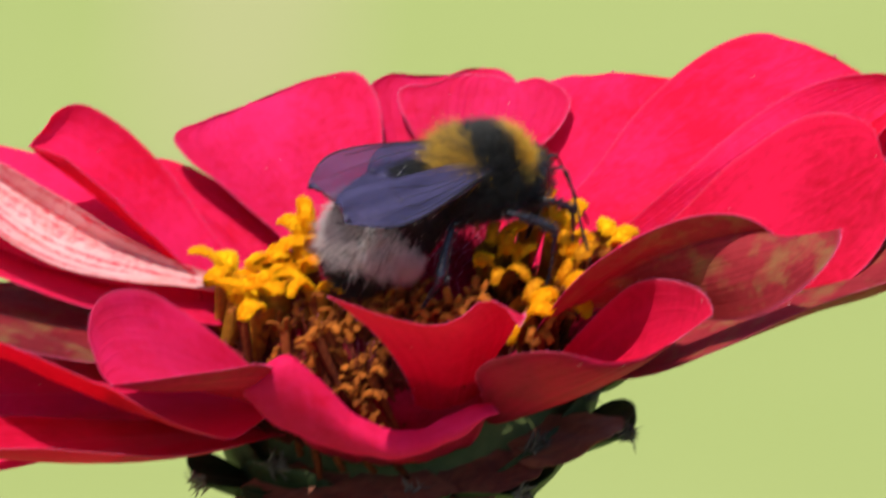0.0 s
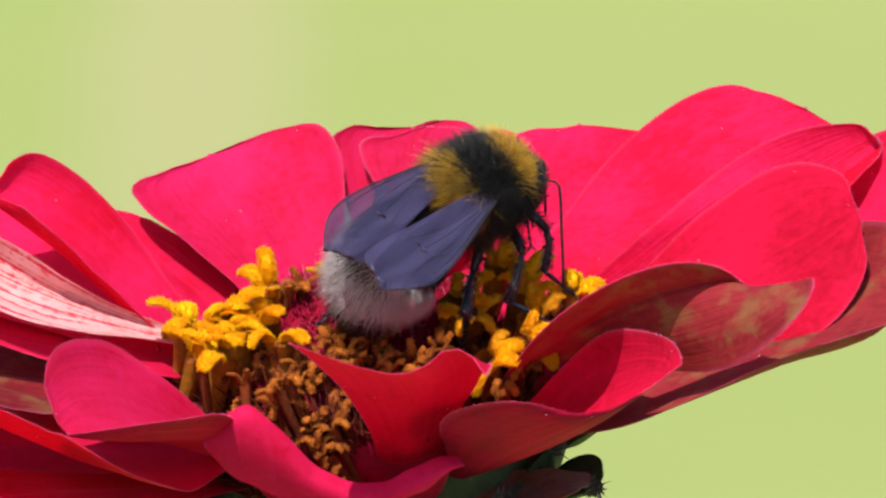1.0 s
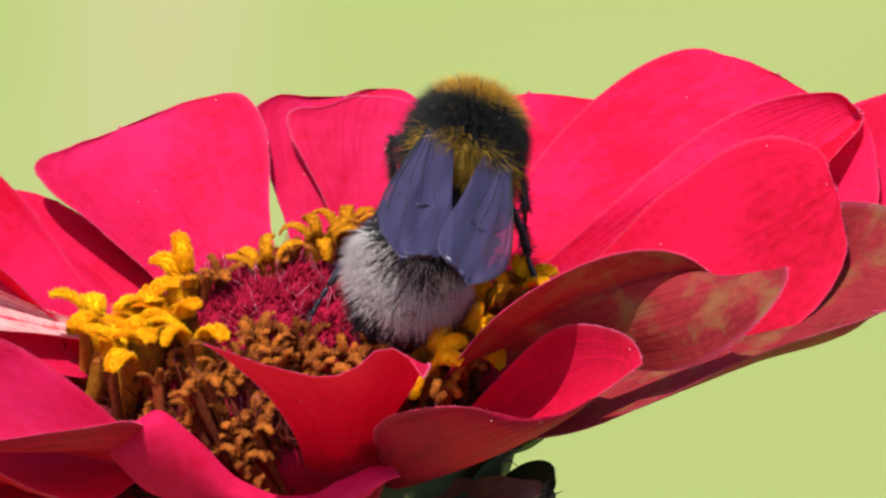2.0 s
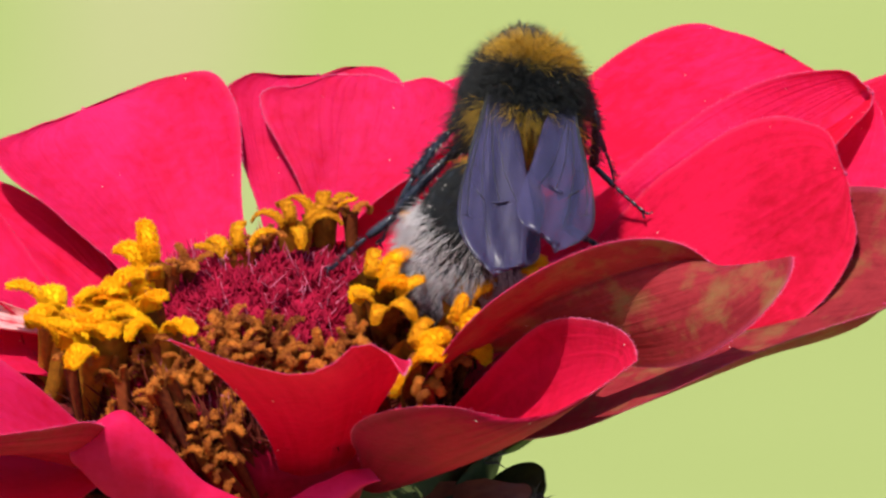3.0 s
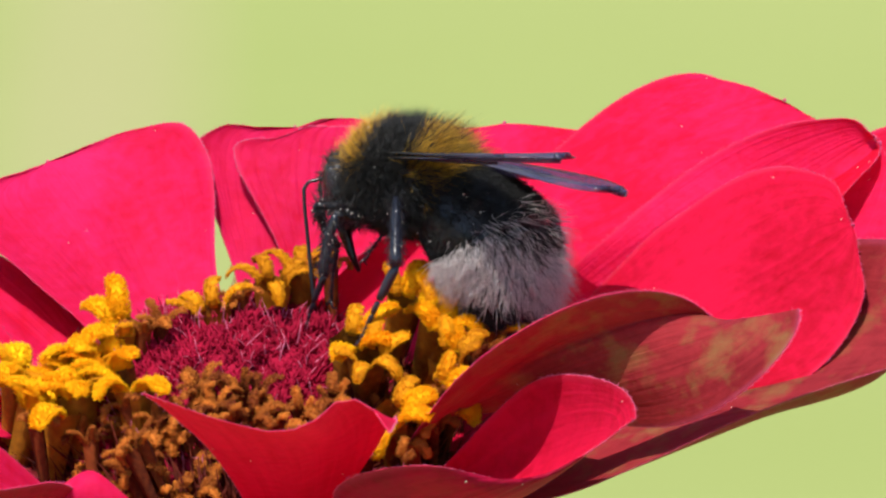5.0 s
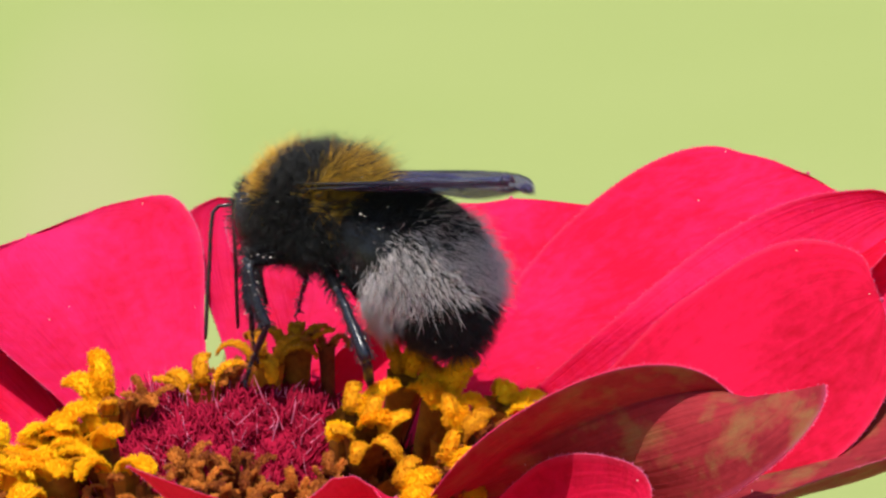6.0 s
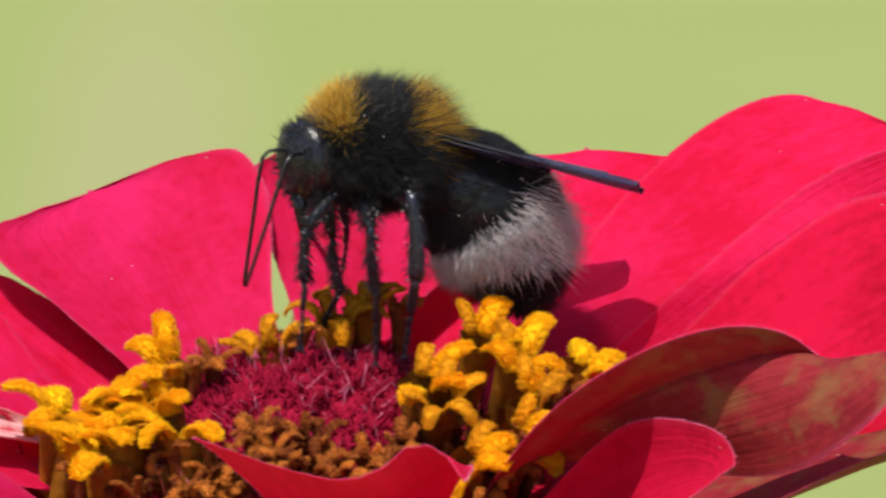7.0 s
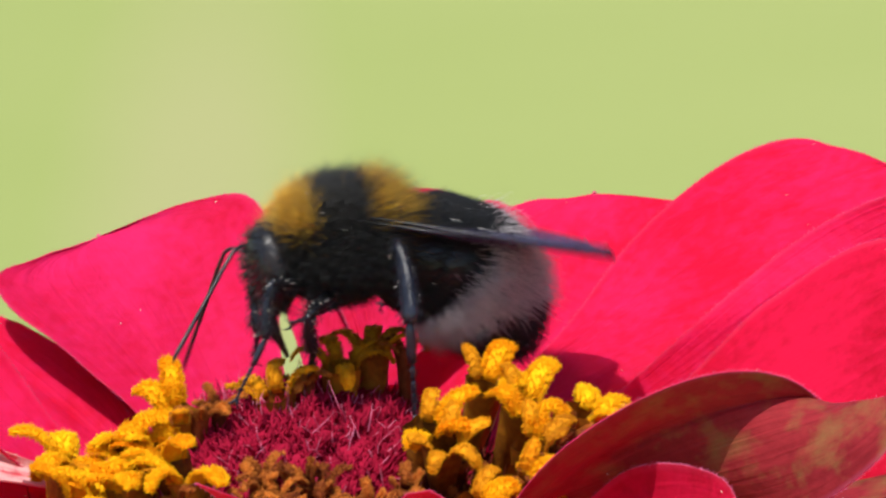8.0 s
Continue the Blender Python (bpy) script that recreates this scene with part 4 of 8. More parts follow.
def abdomen_piece(name, label, u0, u1, pivot, hairs, specks):
    """Part of the abdomen between u0 and u1, built round the joint at its pivot: overlapping plates under hair."""
    nu, nv = 44, 40
    u = np.linspace(u0, u1, nu)
    px, pz, _ = abdomen_axis(pivot)
    joint = np.array([px, 0, pz])
    X, Z, E_ = abdomen_axis(u)
    close = np.clip((0.62 - u) / 0.10, 0.25, 1) ** 0.5 if u1 < 0.9 else np.clip((u - u0 + 0.02) / 0.10, 0.3, 1) ** 0.5
    R = abdomen_radius(u) * (1 - 0.05 * ((u * 6.2) % 1.0) ** 3) * close
    verts, faces = [], []
    for i in range(nu):
        upv = np.array([-math.sin(E_[i]), 0, math.cos(E_[i])])
        for k in range(nv):
            a = 2 * math.pi * k / nv
            verts.append((np.array([X[i], 0, Z[i]]) - joint + np.array([0, R[i] * 1.03 * math.cos(a), 0]) + upv * R[i] * 0.95 * math.sin(a)) * MM)
    for i in range(nu - 1):
        for k in range(nv):
            faces.append((i * nv + k, (i + 1) * nv + k, (i + 1) * nv + (k + 1) % nv, i * nv + (k + 1) % nv))
    ob = array_mesh(name, verts, faces, M_BLACK, bee, label)
    lo, hi = (u0 + 0.02, 0.56) if u1 < 0.9 else (0.46, 0.99)
    uu = rng.uniform(lo, hi, hairs)
    uu = uu[rng.uniform(0, 1, hairs) < abdomen_radius(uu) / 3.12]
    n = len(uu)
    a = rng.uniform(0, 2 * math.pi, n)
    X, Z, E_ = abdomen_axis(uu)
    R = abdomen_radius(uu) * 0.99
    upv = np.stack([-np.sin(E_), 0 * E_, np.cos(E_)], 1)
    side = np.tile([0, 1.0, 0], (n, 1))
    normal = side * np.cos(a)[:, None] + upv * np.sin(a)[:, None]
    base = np.stack([X, 0 * X, Z], 1) - joint + normal * R[:, None]
    back = np.stack([-np.cos(E_), 0 * E_, -np.sin(E_)], 1)
    w = uu + rng.normal(0, 0.02, n)
    start = 0.42 + 0.05 * np.sin(a)
    dense = np.clip((w - start) / 0.15, 0, 1) * (1 - 0.62 * np.clip((np.sin(a) - 0.35) / 0.5, 0, 1) * np.clip((0.64 - w) / 0.1, 0, 1))
    pale = (rng.uniform(0, 1, n) < 0.06 + 0.56 * dense) & (w > start) & (w < 0.735 + 0.06 * np.sin(a) - 0.03 * rng.uniform(0, 1, n))
    first = (w < 0.10) & (np.abs(np.cos(a)) > 0.4) & (np.sin(a) > 0.05) & (rng.uniform(0, 1, n) < 0.8)
    colours = np.where(first, "yellow", np.where(pale, "white", "black"))
    lengths = np.where(colours == "white", 1.15, np.where(colours == "yellow", 1.2, np.where(w > 0.75, 0.8, 0.45)))
    fur(ob, base, normal, back, colours, lengths, np.where(colours == "white", 0.8, 1.0))
    pick = rng.choice(n, specks)
    dust(ob, base[pick] + normal[pick] * rng.uniform(0.15, 0.7, (specks, 1)))
    return ob


abdomen = abdomen_piece("abdomen", "glossy black front half of the abdomen", 0.0, 0.62, 0.0, 22000, 60)
tail = abdomen_piece("tail", "white-haired tail with a black tip", 0.42, 1.0, 0.5, 26000, 50)


antennae = {}


def make_head():
    def shape(c):
        k = 1.0 - 0.16 * max(0.0, -c.z / 1.9)
        return Vector((c.x, c.y * k, c.z))
    ob = ball("head", (0.9, 0, -0.55), (1.15, 1.8, 2.1), M_BLACK, bee, "black hairy head", shape=shape)
    for s in (1, -1):
        ball("eye", (0.95, 1.38 * s, -0.35), (0.55, 0.42, 1.2), M_EYE, ob, "glossy black compound eye", 20, 14)
        path = [(0, 0, 0), (0.45, 0.12 * s, 0.28), (1.0, 0.3 * s, 0.42), (1.35, 0.42 * s, 0.2), (1.75, 0.52 * s, -0.7), (2.3, 0.64 * s, -2.2), (3.0, 0.78 * s, -4.0), (3.6, 0.9 * s, -5.6)]
        k = np.linspace(0, 1, len(path))
        t = np.linspace(0, 1, 34)
        p = np.stack([np.interp(t, k, np.array(path)[:, i]) for i in range(3)], 1)
        rad = np.where(t < 0.4, 0.085, 0.10 + 0.010 * np.sin(t * 90))
        rad[-1] = 0.07
        v, f = tube(p, rad, 8)
        feeler = array_mesh("antenna", v, f, M_BLACK, ob, "thin elbowed black antenna")
        feeler.location = Vector((1.6, 0.45 * s, 0.1)) * MM
        antennae["left" if s > 0 else "right"] = feeler
    v, f = tube([(1.4, 0, -1.9), (1.5, 0, -2.8), (1.35, 0, -3.8), (1.1, 0, -4.8)], [0.5, 0.34, 0.22, 0.1], 10)
    array_mesh("proboscis", v, f, M_BLACK, ob, "dark tapering tongue")
    n = 1500
    d = rng.normal(size=(n, 3))
    d /= np.linalg.norm(d, axis=1)[:, None]
    d = d[(d[:, 0] > -0.3) & (np.abs(d[:, 1]) < 0.75)]
    base = d * np.array([1.05, 1.6, 1.9]) + np.array([0.9, 0, -0.55])
    v, f = spikes(base, d + rng.normal(0, 0.25, d.shape), rng.uniform(0.3, 0.8, len(d)), np.full(len(d), 0.05))
    hair = array_mesh("fur", v, f, M_FUR["black"], ob)
    hair["kind"] = "stuff"
    return ob


head = make_head()


def limb_mesh(length, stations, radii, flat, hairs, reach):
    """One joint of a leg along +x from its hinge: a swelling tube, flattened sideways, with bristles that point to the foot."""
    t = np.linspace(0, 1, 11)
    path = np.stack([length * t, 0 * t, 0.10 * length * np.sin(math.pi * t) * 0.5], 1)
    v, f = tube(path, np.interp(t, stations, radii), 10)
    v = [np.array([p[0], p[1] * flat, p[2]]) for p in v]
    ti = rng.uniform(0.06, 0.98, hairs)
    d = rng.normal(size=(hairs, 3))
    d[:, 0] *= 0.2
    d /= np.linalg.norm(d, axis=1)[:, None]
    rad = np.interp(ti, stations, radii)
    base = np.stack([length * ti, rad * d[:, 1] * flat, rad * d[:, 2] + 0.05 * length * np.sin(math.pi * ti)], 1)
    pieces = [(v, f), spikes(base, d + np.array([0.9, 0, 0]), rng.uniform(0.25, 1.0, hairs) * reach, np.full(hairs, 0.04))]
    return joined(pieces)


def tarsus_mesh(length, radius):
    """A long first joint and four small ones, ending in two claws."""
    cuts = [0, 0.46, 0.62, 0.75, 0.87, 1.0]
    pieces = []
    for k, (a, b) in enumerate(zip(cuts, cuts[1:])):
        t = np.linspace(0, 0.95, 6)
        x = length * (a + (b - a) * t)
        r = radius * (1.0 if k == 0 else 0.62 - 0.04 * k)
        pieces.append(tube(np.stack([x, 0 * x, -0.35 * np.maximum(x / length - 0.4, 0) ** 2 * length * 0.5], 1), r * np.array([0.6, 0.95, 1.0, 1.0, 0.95, 0.7]), 8))
    n = 120
    ti = rng.uniform(0.02, 0.95, n)
    d = rng.normal(size=(n, 3))
    d /= np.linalg.norm(d, axis=1)[:, None]
    pieces.append(spikes(np.stack([length * ti, 0 * ti, 0 * ti], 1), d + np.array([0.8, 0, 0]), rng.uniform(0.2, 0.42, n), np.full(n, 0.035)))
    for q in (1, -1):
        pieces.append(tube([(length - 0.1, 0, -0.1), (length + 0.2, 0.2 * q, -0.1), (length + 0.3, 0.3 * q, -0.35)], [0.08, 0.06, 0.02], 6))
    return joined(pieces)


LEG_FORM = {
    "front": ((2.6, 2.7, 3.3), (0.30, 0.24, 0.15), (1.3, 1.2, -1.9)),
    "middle": ((2.9, 3.3, 3.9), (0.32, 0.27, 0.17), (0.1, 1.4, -2.1)),
    "hind": ((3.1, 4.2, 4.7), (0.36, 0.40, 0.26), (-1.2, 1.3, -1.9)),
}
limbs = {}


def make_leg(row, side):
    """Femur, tibia and jointed tarsus, each turning on its own hinge."""
    (fl, tl, sl), (fr, tr, sr), hip = LEG_FORM[row]
    s = 1 if side == "left" else -1
    v, f = limb_mesh(fl, [0, 0.15, 0.5, 0.85, 1], [fr * 0.6, fr * 0.95, fr * 1.1, fr * 0.85, fr * 0.6], 0.9, 240, 0.9)
    leg = array_mesh("leg", v, f, M_BLACK, bee, "jointed glossy black leg")
    v, f = limb_mesh(tl, [0, 0.1, 0.5, 0.9, 1], [tr * 0.6, tr * 0.75, tr * 0.95, tr * 1.2, tr * 0.8], 0.7, 260, 0.6)
    tibia = array_mesh("tibia", v, f, M_LEG, leg, "glossy blue-black lower leg")
    v, f = tarsus_mesh(sl, sr)
    tarsus = array_mesh("tarsus", v, f, M_LEG, leg)
    for ob, length, r in ((leg, fl, fr), (tibia, tl, tr)):
        t = rng.uniform(0.1, 1, 16)
        d = rng.normal(size=(16, 3))
        d /= np.linalg.norm(d, axis=1)[:, None]
        dust(ob, np.stack([length * t, 0 * t, 0 * t], 1) + d * (r + 0.05))
    leg.location = Vector((hip[0], hip[1] * s, hip[2])) * MM
    tibia.location = Vector((fl, 0, 0)) * MM
    tarsus.location = Vector((fl + tl, 0, 0)) * MM
    limbs[row, side, "leg"], limbs[row, side, "tibia"], limbs[row, side, "tarsus"] = leg, tibia, tarsus


for row in LEG_FORM:
    for side in ("left", "right"):
        make_leg(row, side)


def wing_outline(length, width, t):
    """Leading edge offset and chord of a wing at t along its span (hinge to tip)."""
    lead = width * (0.10 * t + 0.30 * math.sin(math.pi * min(t, 1.0)) * t - 0.30 * max(0.0, (t - 0.72) / 0.28) ** 2.2)
    chord = width * (0.12 + 1.0 * t ** 0.8) * max(1 - max(0.0, (t - 0.62) / 0.38) ** 2.4, 0.0) ** 0.5
    return lead, chord


def make_wing(side):
    s = 1 if side == "left" else -1
    def membrane(name, length, width, parent, lift, label):
        nu, nv = 26, 12
        bm = bmesh.new()
        top, low = [], []
        for i in range(nu):
            t = 1 - (1 - i / (nu - 1)) ** 1.9
            lead, chord = wing_outline(length, width, t)
            a, b = [], []
            for j in range(nv):
                k = j / (nv - 1)
                y = s * (lead - chord * k + 0.3)
                z = lift + 0.16 * math.sin(7 * k + 3 * t) * t + 0.10 * math.sin(19 * k) * t + 0.25 * t * t
                a.append(bm.verts.new(Vector((-length * t * (1 - 0.05 * k * k), y, z)) * MM))
                b.append(bm.verts.new(Vector((-length * t * (1 - 0.05 * k * k), y, z - 0.04)) * MM))
            top.append(a)
            low.append(b)
        for i in range(nu - 1):
            for j in range(nv - 1):
                bm.faces.new((top[i][j], top[i + 1][j], top[i + 1][j + 1], top[i][j + 1]))
                bm.faces.new((low[i][j], low[i][j + 1], low[i + 1][j + 1], low[i + 1][j]))
        rim = [(i, 0) for i in range(nu)] + [(nu - 1, j) for j in range(1, nv)] + [(i, nv - 1) for i in range(nu - 2, -1, -1)]
        for (i, j), (i2, j2) in zip(rim, rim[1:]):
            bm.faces.new((top[i][j], low[i][j], low[i2][j2], top[i2][j2]))
        bmesh.ops.recalc_face_normals(bm, faces=bm.faces)
        ob = part(name, bm, M_WING, parent, label)
        # veins
        holder = ob if parent is bee else parent
        def vein(spots, radius):
            pts = []
            for t, kk in spots:
                lead, chord = wing_outline(length, width, t)
                pts.append((-length * t * (1 - 0.05 * kk * kk), s * (lead - chord * kk + 0.3),
                            lift + 0.16 * math.sin(7 * kk + 3 * t) * t + 0.10 * math.sin(19 * kk) * t + 0.25 * t * t))
            v, f = tube(pts, np.linspace(radius, radius * 0.45, len(pts)), 6)
            array_mesh("vein", v, f, M_FUR["black"], holder)
        for k, t1, radius in ((0.02, 0.96, 0.055), (0.12, 0.72, 0.045), (0.35, 0.85, 0.032), (0.58, 0.8, 0.032), (0.8, 0.7, 0.028)):
            vein([(t1 * i / 13, k * min(1.0, 0.35 + t1 * i / 13)) for i in range(14)], radius)
        for t, k0, k1 in () if parent is not bee else ((0.45, 0.05, 0.34), (0.72, 0.05, 0.34)):
            vein([(t, k0 + (k1 - k0) * i / 5) for i in range(6)], 0.02)
        return ob
    fore = membrane("forewing", 13.0, 4.9, bee, 0.0, "smoky translucent forewing")
    membrane("hindwing", 8.4, 3.4, fore, -0.25, "smoky translucent hindwing")
    return fore


wings = {side: make_wing(side) for side in ("left", "right")}


# ---- what moves ----
def motions():
    walk(bee, [
        (0.00, pose(0.00730, -0.00408, 0.61072, 8.1, -6.9, 19.5)),
        (0.30, pose(0.00690, -0.00389, 0.61029, 3.7, -3.2, 15.9)),
        (0.50, pose(0.00758, -0.00372, 0.60991, 7.3, -6.9, 11.1)),
        (0.80, pose(0.00548, -0.00464, 0.61378, 25.6, -37.0, 25.5)),
        (1.00, pose(0.00944, -0.00432, 0.61320, 29.7, -25.4, 22.3)),
        (1.30, pose(0.00944, -0.00383, 0.61335, 32.4, -28.1, 28.6)),
        (1.50, pose(0.01039, -0.00353, 0.61372, 28.3, -36.5, 33.4)),
        (1.70, pose(0.01157, -0.00325, 0.61413, 34.7, -40.8, 43.5)),
        (2.80, pose(0.01249, 0.00082, 0.61364, 20.0, -53.2, 101.1)),
        (3.00, pose(0.01597, 0.00083, 0.61456, 34.2, -64.8, 66.1)),
        (3.20, pose(0.01348, 0.00098, 0.61431, 16.0, -54.0, 105.1)),
        (3.50, pose(0.01423, 0.00117, 0.61453, 18.8, -34.0, 112.8)),
        (3.70, pose(0.01203, 0.00171, 0.61270, 13.0, -5.4, 136.8)),
        (4.00, pose(0.01054, 0.00201, 0.61221, 9.3, 1.0, 135.3)),
        (4.20, pose(0.01133, 0.00230, 0.61172, 14.7, 1.7, 133.4)),
        (5.30, pose(0.01014, 0.00302, 0.61279, -1.5, -14.4, 156.6)),
        (5.50, pose(0.01033, 0.00274, 0.61599, -14.6, -33.7, 153.8)),
        (5.70, pose(0.00966, 0.00281, 0.61565, -11.3, -29.9, 159.6)),
        (6.00, pose(0.00603, 0.00307, 0.61417, 2.3, -4.6, 146.5)),
        (6.30, pose(0.00530, 0.00299, 0.61423, -2.3, -2.8, 151.8)),
        (6.50, pose(0.00562, 0.00307, 0.61380, 2.2, -2.2, 149.7)),
        (6.70, pose(0.00604, 0.00265, 0.61544, -4.3, -21.5, 175.0)),
        (7.00, pose(0.00535, 0.00267, 0.61508, 8.6, -13.0, -169.5)),
        (7.30, pose(0.00394, 0.00294, 0.61360, 14.7, -5.8, -165.1)),
        (7.50, pose(0.00199, 0.00303, 0.61291, 6.9, 10.4, -174.3)),
        (7.80, pose(0.00174, 0.00296, 0.61299, 8.7, 14.1, -175.2)),
        (8.00, pose(0.00339, 0.00306, 0.61264, 9.9, -1.5, -166.1)),
    ])
    walk(abdomen, [
        (0.00, pose(-0.00240, 0.00000, -0.00030, 0.0, -10.2, 1.5)),
        (0.30, pose(-0.00233, 0.00000, -0.00030, 0.0, -12.2, 1.3)),
        (0.50, pose(-0.00228, 0.00000, -0.00030, 0.0, -12.0, 1.9)),
        (0.80, pose(-0.00247, 0.00000, -0.00030, 0.0, -7.3, 3.1)),
        (1.00, pose(-0.00264, 0.00000, -0.00030, 0.0, -4.3, 2.1)),
        (1.30, pose(-0.00298, 0.00000, -0.00030, 0.0, -4.2, 1.7)),
        (1.50, pose(-0.00268, 0.00000, -0.00030, 0.0, 1.8, -1.9)),
        (1.70, pose(-0.00311, 0.00000, -0.00030, 0.0, 3.5, -7.2)),
        (2.80, pose(-0.00239, 0.00000, -0.00030, 0.0, -7.8, -7.6)),
        (3.00, pose(-0.00340, 0.00000, -0.00030, 0.0, 1.2, -16.4)),
        (3.20, pose(-0.00236, 0.00000, -0.00030, 0.0, -1.8, -1.7)),
        (3.50, pose(-0.00225, 0.00000, -0.00030, 0.0, -12.6, -4.8)),
        (3.70, pose(-0.00138, 0.00000, -0.00030, 0.0, -19.7, -8.3)),
        (4.00, pose(-0.00158, 0.00000, -0.00030, 0.0, -16.4, -7.4)),
        (4.20, pose(-0.00135, 0.00000, -0.00030, 0.0, -17.4, -11.1)),
        (5.30, pose(-0.00155, 0.00000, -0.00030, 0.0, -10.9, -1.5)),
        (5.50, pose(-0.00238, 0.00000, -0.00030, 0.0, -11.4, -5.3)),
        (5.70, pose(-0.00211, 0.00000, -0.00030, 0.0, -12.9, -3.7)),
        (6.00, pose(-0.00153, 0.00000, -0.00030, 0.0, -1.6, -6.4)),
        (6.30, pose(-0.00160, 0.00000, -0.00030, 0.0, -3.9, -4.8)),
        (6.50, pose(-0.00151, 0.00000, -0.00030, 0.0, -0.9, -6.2)),
        (6.70, pose(-0.00203, 0.00000, -0.00030, 0.0, -5.3, -0.4)),
        (7.00, pose(-0.00170, 0.00000, -0.00030, 0.0, -12.1, 1.6)),
        (7.30, pose(-0.00184, 0.00000, -0.00030, 0.0, -9.1, 1.6)),
        (7.50, pose(-0.00147, 0.00000, -0.00030, 0.0, -15.5, 0.5)),
        (7.80, pose(-0.00137, 0.00000, -0.00030, 0.0, -17.4, 0.3)),
        (8.00, pose(-0.00134, 0.00000, -0.00030, 0.0, -5.1, 5.4)),
    ])
    walk(tail, [
        (0.00, pose(-0.00722, -0.00013, -0.00187, 0.0, -21.5, 1.5)),
        (0.30, pose(-0.00709, -0.00011, -0.00204, 0.0, -26.9, 1.3)),
        (0.50, pose(-0.00704, -0.00016, -0.00203, 0.0, -24.6, 1.9)),
        (0.80, pose(-0.00736, -0.00027, -0.00162, 0.0, -23.8, 3.1)),
        (1.00, pose(-0.00759, -0.00018, -0.00136, 0.0, -14.1, 2.1)),
        (1.30, pose(-0.00793, -0.00015, -0.00136, 0.0, -11.2, 1.7)),
        (1.50, pose(-0.00772, 0.00017, -0.00084, 0.0, -5.6, -1.9)),
        (1.70, pose(-0.00813, 0.00063, -0.00068, 0.0, -1.1, -7.2)),
        (2.80, pose(-0.00723, 0.00065, -0.00167, 0.0, -13.8, -7.6)),
        (3.00, pose(-0.00823, 0.00143, -0.00088, 0.0, 4.0, -16.4)),
        (3.20, pose(-0.00735, 0.00014, -0.00116, 0.0, -6.4, -1.7)),
        (3.50, pose(-0.00698, 0.00040, -0.00207, 0.0, -22.1, -4.8)),
        (3.70, pose(-0.00583, 0.00065, -0.00264, 0.0, -44.3, -8.3)),
        (4.00, pose(-0.00616, 0.00060, -0.00238, 0.0, -40.6, -7.4)),
        (4.20, pose(-0.00585, 0.00088, -0.00246, 0.0, -38.5, -11.1)),
        (5.30, pose(-0.00635, 0.00012, -0.00194, 0.0, -44.0, -1.5)),
        (5.50, pose(-0.00714, 0.00044, -0.00197, 0.0, -15.3, -5.3)),
        (5.70, pose(-0.00684, 0.00030, -0.00210, 0.0, -20.2, -3.7)),
        (6.00, pose(-0.00650, 0.00056, -0.00113, 0.0, -15.5, -6.4)),
        (6.30, pose(-0.00654, 0.00042, -0.00133, 0.0, -21.3, -4.8)),
        (6.50, pose(-0.00649, 0.00054, -0.00107, 0.0, -15.0, -6.2)),
        (6.70, pose(-0.00697, 0.00003, -0.00145, 0.0, -14.8, -0.4)),
        (7.00, pose(-0.00647, -0.00013, -0.00203, 0.0, -26.9, 1.6)),
        (7.30, pose(-0.00669, -0.00013, -0.00178, 0.0, -32.1, 1.6)),
        (7.50, pose(-0.00613, -0.00004, -0.00231, 0.0, -33.5, 0.5)),
        (7.80, pose(-0.00596, -0.00003, -0.00246, 0.0, -35.8, 0.3)),
        (8.00, pose(-0.00626, -0.00046, -0.00144, 0.0, -25.2, 5.4)),
    ])
